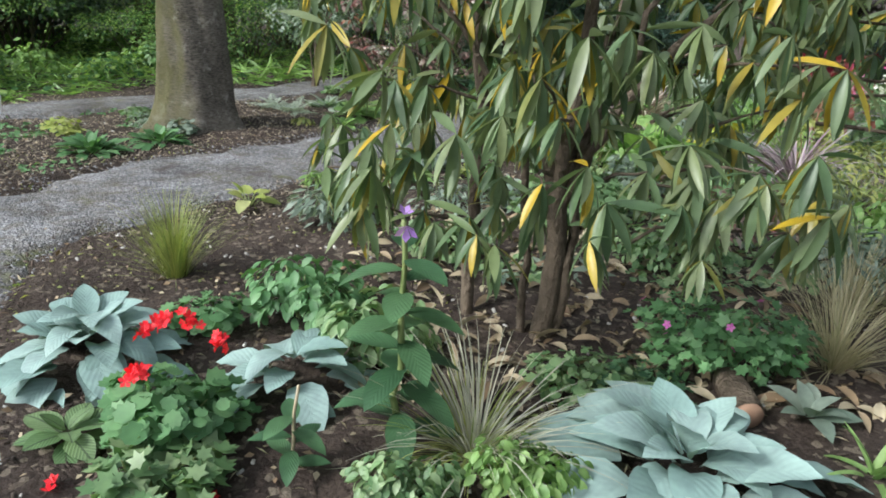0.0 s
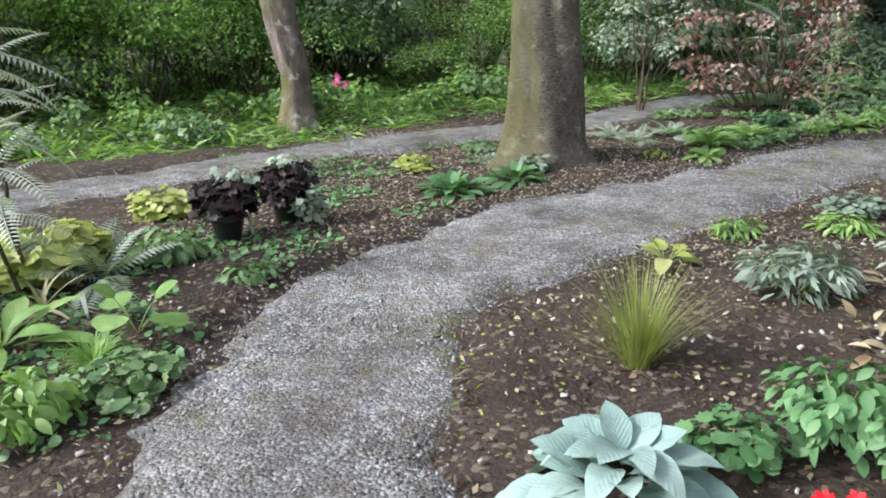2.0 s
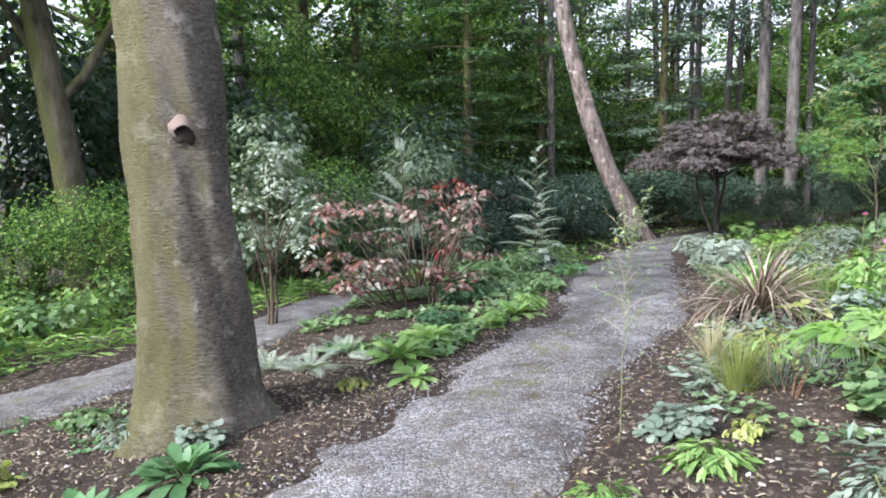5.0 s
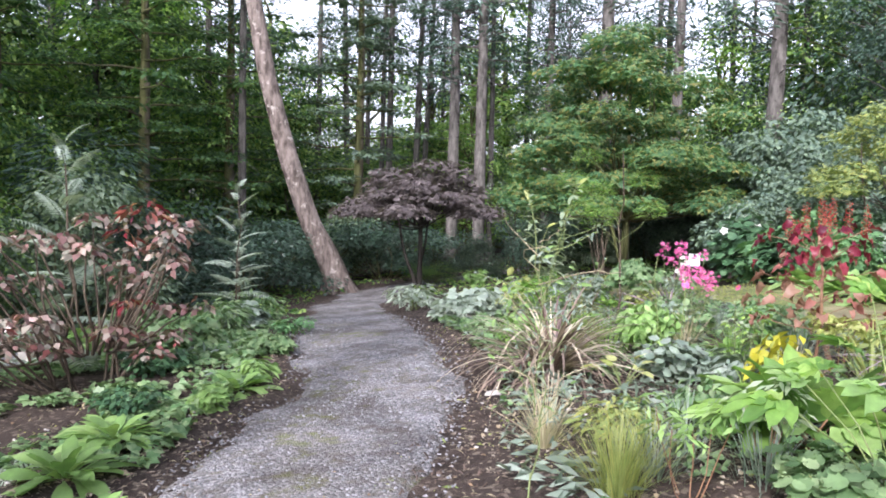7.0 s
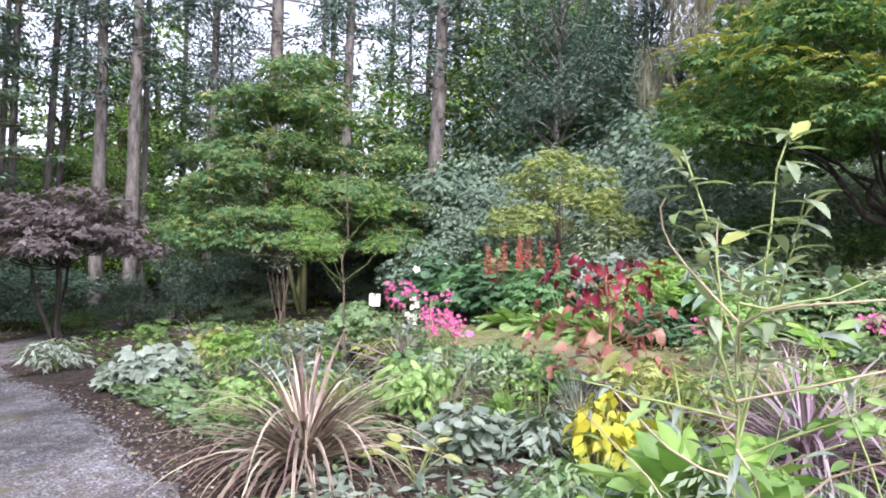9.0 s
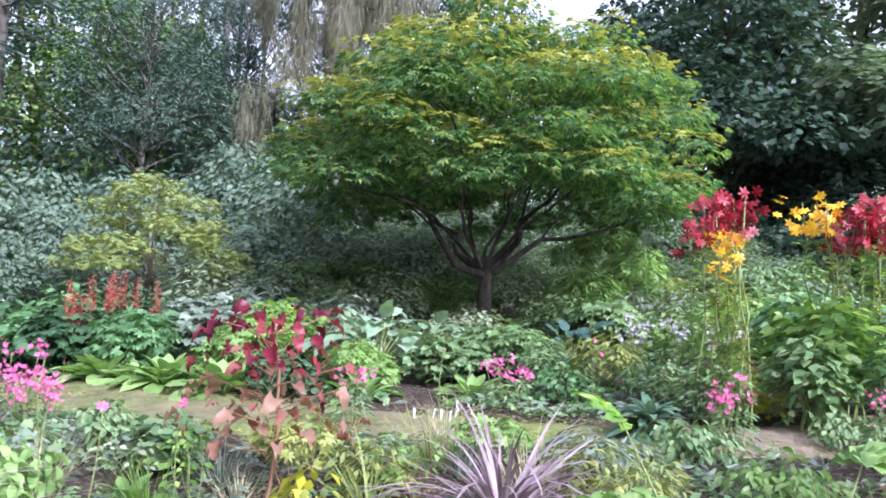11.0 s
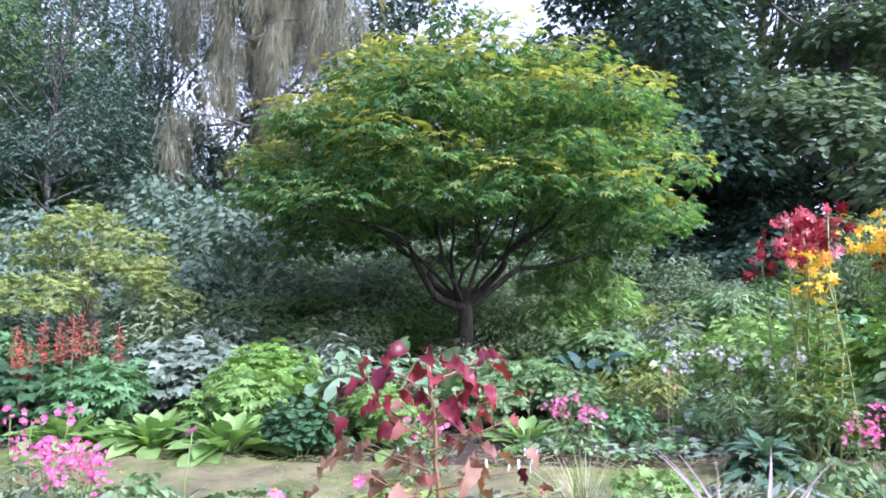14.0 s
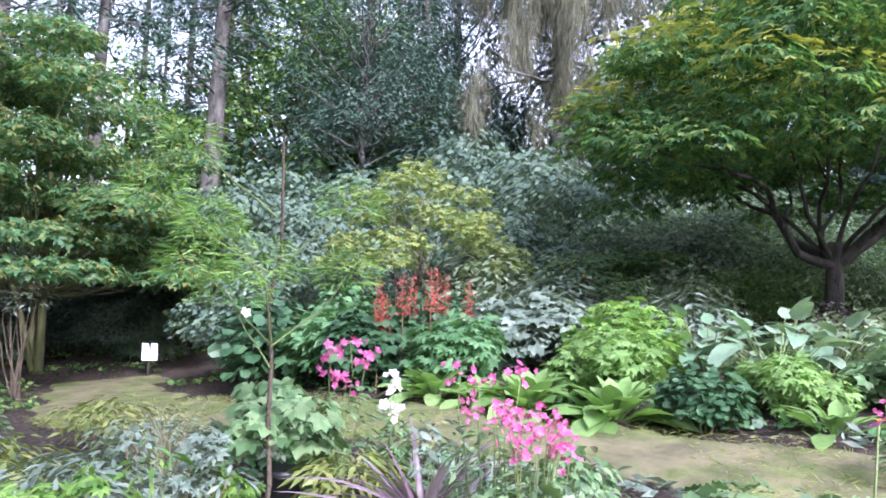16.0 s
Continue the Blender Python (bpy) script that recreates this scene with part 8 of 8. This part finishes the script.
strewn("gravel_chips", 7500, (-4, 1.5), (-0.5, 9.5), CHIP_SHAPE, 0.015, CHIP, "loose grey stone chips on the path", "gravel", 1.5, False, test=on_path(MAIN_PATH, 1.05), lift=0.022)
strewn("gravel_chips", 2500, (1.0, 6), (8, 15), CHIP_SHAPE, 0.018, CHIP, "loose grey stone chips on the path", "gravel", 1.5, False, test=on_path(MAIN_PATH, 1.05), lift=0.022)
strewn("bark_mulch", 5500, (-5, 4.5), (0.8, 9), SLIVER, 0.026, MULCH, "shredded brown bark mulch on the beds", "mulch", 1.0)
strewn("soil_crumbs", 4000, (-4.5, 3), (0.8, 7.5), CHIP_SHAPE, 0.013, MULCH, "dark crumbs of soil on the beds", "soil", 1.0)
strewn("leaf_litter", 4500, (-5.5, 5), (0.8, 12), DIAMOND, 0.036, SPENT, "pale fallen leaves scattered over the soil", "leaves", 1.0, lift=0.012)
strewn("bed_straw", 2600, (-5, 4.5), (0.8, 11), HAIR, 0.05, STRAW, "pale straw and twig scraps on the soil", "straw", 1.0, lift=0.012, test=lambda x, y: vnoise(x, y, 0.7, 51) > 0.4)
strewn("soil_moss", 5000, (-5, 4.5), (0.8, 11), DIAMOND, 0.022, GRASS, "tiny green weeds and moss on the soil", "weeds", 0.8, lift=0.006, test=lambda x, y: vnoise(x, y, 0.45, 52) > 0.62)
strewn("leaf_litter", 620, (-0.3, 2.0), (2.4, 5.0), CURLED, 0.12, SPENT, "long curled dead leaves under the rhododendron", "leaves", 1.0, lift=0.03)
strewn("leaf_litter", 4200, (-5.2, -0.2), (4.6, 9.6), DIAMOND, 0.022, DRY, "dry pale leaf and twig litter round the beech", "leaves", 1.0, lift=0.014, test=lambda x, y: vnoise(x, y, 0.8, 61) > 0.32)
strewn("bed_straw", 2600, (-5.2, 0.2), (4.6, 9.6), SLIVER, 0.024, DRY, "dry woody scraps round the beech", "twigs", 1.0, lift=0.012)
strewn("leaf_litter", 2600, (0.6, 4.2), (5.4, 10.6), DIAMOND, 0.024, DRY, "dry pale leaf and twig litter on the bed", "leaves", 1.0, lift=0.014, test=lambda x, y: vnoise(x, y, 0.7, 62) > 0.4)
strewn("pale_pebbles", 700, (-5, 4), (0.8, 10), CHIP_SHAPE, 0.022, STONE, "small pale stones in the soil", "stones", 1.2, lift=0.01)
strewn("path_weeds", 1500, (-3.6, 3), (1.5, 12), NARROW, 0.05, GRASS, "small weeds and moss along the path edges", "weeds", 0.4, False, test=lambda x, y: (np.abs(nearness(x, y, MAIN_PATH) - 0.98) < 0.16) & (vnoise(x, y, 0.5, 4) > 0.58))
strewn("woodland_grass", 24000, (-12, 3), (7, 19), (NARROW[0] * np.array([0.4, 1, 1]), NARROW[1]), 0.3, WOODGRASS, "fresh green grass at the woodland edge", "grass", 0.2,
       test=lambda x, y: (y - 10.2 - 0.8 * np.minimum(x + 4, 0.0) - 0.75 * np.clip(x + 4, 0, 9) + 0.8 * (vnoise(x, y, 1.3, 2) - 0.5) > 0))
strewn("ground_ivy", 6500, (-13, 6), (7, 21), ROUND, 0.09, WOOD_A, "leafy green undergrowth below the trees", "undergrowth", 1.0,
       test=lambda x, y: (y - 10.4 - 0.8 * np.minimum(x + 4, 0.0) - 0.75 * np.clip(x + 4, 0, 9) > 0) & (vnoise(x, y, 1.1, 5) > 0.42), lift=0.08)
strewn("ground_ivy", 6500, (4, 22), (9, 23), ROUND, 0.09, WOOD_A, "leafy green undergrowth below the pines", "undergrowth", 1.0, test=lambda x, y: (y + 0.55 * x > 20.0) & (vnoise(x, y, 1.1, 5) > 0.4), lift=0.08)
strewn("lawn_grass", 34000, (3.8, 11), (0, 14), (NARROW[0] * np.array([0.3, 1, 1]), NARROW[1]), 0.065, GRASS, "short thin grass on the walk", "grass", 0.2, False, test=lambda x, y: (nearness(x, y, LAWN) < 1.15) & (vnoise(x, y, 0.8, 3) > 0.28), lift=0.026)
for k in range(26):
    y = RNG.uniform(7.2, 13.2)
    x = -5.3 - 0.55 * (10.5 - y) * (y < 10.5) - RNG.uniform(0.2, 2.8) + (y - 10) * 0.75 * (y > 10)
    if nearness(x, y, BACK_PATH)[0] > 1.7:
        mound("nettle_clump", x, y, RNG.uniform(0.25, 0.5), RNG.uniform(0.25, 0.45), RNG.uniform(0.3, 0.65), DIAMOND, 0.1, 190, (MIDGREEN, WOOD_A, BROAD_LIGHT)[k % 3], "leafy green weeds at the woodland edge", "plant", group="woodland weeds", stems=4)
for x, y, r in [(-1.48, 1.90, 0.03), (-1.07, 1.74, 0.026), (1.72, 8.36, 0.05), (0.35, 6.3, 0.03)]:
    ob = thing("pebble", x, y, "smooth pale stone lying on the ground", "stone", "loose stones", dz=0.012)
    bm = bmesh.new()
    bmesh.ops.create_icosphere(bm, subdivisions=2, radius=r)
    for v in bm.verts:
        v.co = Vector((v.co.x * 1.3, v.co.y, v.co.z * 0.6)) * (1 + 0.25 * noise.noise(v.co * 30))
    me = bpy.data.meshes.new("stone")
    bm.to_mesh(me)
    bm.free()
    me.materials.append(STONE)
    part("stone", me, ob)

strewn("bed_groundcover", 7000, (0.4, 6.4), (3.6, 12), ROUND, 0.05, MIDGREEN, "low mixed groundcover leaves between perennials", "groundcover", 1.0, test=lambda x, y: (vnoise(x, y, 0.55, 11) > 0.45) & (nearness(x, y, MAIN_PATH) > 1.35), lift=0.05)
strewn("bed_groundcover", 3500, (0.4, 6.4), (3.6, 12), NARROW, 0.12, GREYGREEN, "low mixed grassy leaves between perennials", "groundcover", 0.3, test=lambda x, y: (vnoise(x, y, 0.5, 12) > 0.52) & (nearness(x, y, MAIN_PATH) > 1.35), lift=0.05)
strewn("border_groundcover", 6000, (5.5, 13), (-1, 11), ROUND, 0.07, GERANIUM, "leafy groundcover at the border's foot", "groundcover", 1.0, test=lambda x, y: (vnoise(x, y, 0.6, 13) > 0.4) & (nearness(x, y, LAWN) > 1.25), lift=0.06)
strewn("far_bed_groundcover", 4500, (-1.5, 4), (8.5, 16), LOBED, 0.07, MIDGREEN, "low leafy groundcover between far plants", "groundcover", 1.0, test=lambda x, y: (vnoise(x, y, 0.6, 14) > 0.46) & (nearness(x, y, MAIN_PATH) > 1.3), lift=0.05)
strewn("left_bed_weeds", 2600, (-6, -2.6), (2, 9), ROUND, 0.045, GERANIUM, "small green weeds in the mulch", "weeds", 1.0, test=lambda x, y: vnoise(x, y, 0.4, 15) > 0.6, lift=0.02)

strewn("path_edge_mulch", 8000, (-4.2, 4.5), (0.2, 13), SLIVER, 0.026, MULCH, "bark and soil crumbs spilt over the path edge", "mulch", 1.0, False, test=lambda x, y: (np.abs(nearness(x, y, MAIN_PATH) - 0.98 - 0.25 * (vnoise(x, y, 0.4, 41) - 0.5)) < 0.22), lift=0.018)
strewn("path_edge_mulch", 2500, (-8, 0.5), (4, 13.5), SLIVER, 0.03, MULCH, "bark and soil crumbs spilt over the path edge", "mulch", 1.0, False, test=lambda x, y: (np.abs(nearness(x, y, BACK_PATH) - 0.98) < 0.25), lift=0.018)
strewn("path_moss", 5000, (-3.8, 4), (1.2, 13), (NARROW[0] * np.array([0.5, 1, 1]), NARROW[1]), 0.028, GRASS, "patches of moss and fine weed on the gravel", "moss", 0.3, False, test=lambda x, y: (nearness(x, y, MAIN_PATH) < 1.1) & (vnoise(x, y, 0.33, 31) > 0.8), lift=0.018)
strewn("path_litter", 420, (-3.8, 4), (1.2, 13), DIAMOND, 0.022, SPENT, "tiny pale leaf scraps on the gravel", "leaves", 1.2, False, test=lambda x, y: nearness(x, y, MAIN_PATH) < 1.0, lift=0.022)
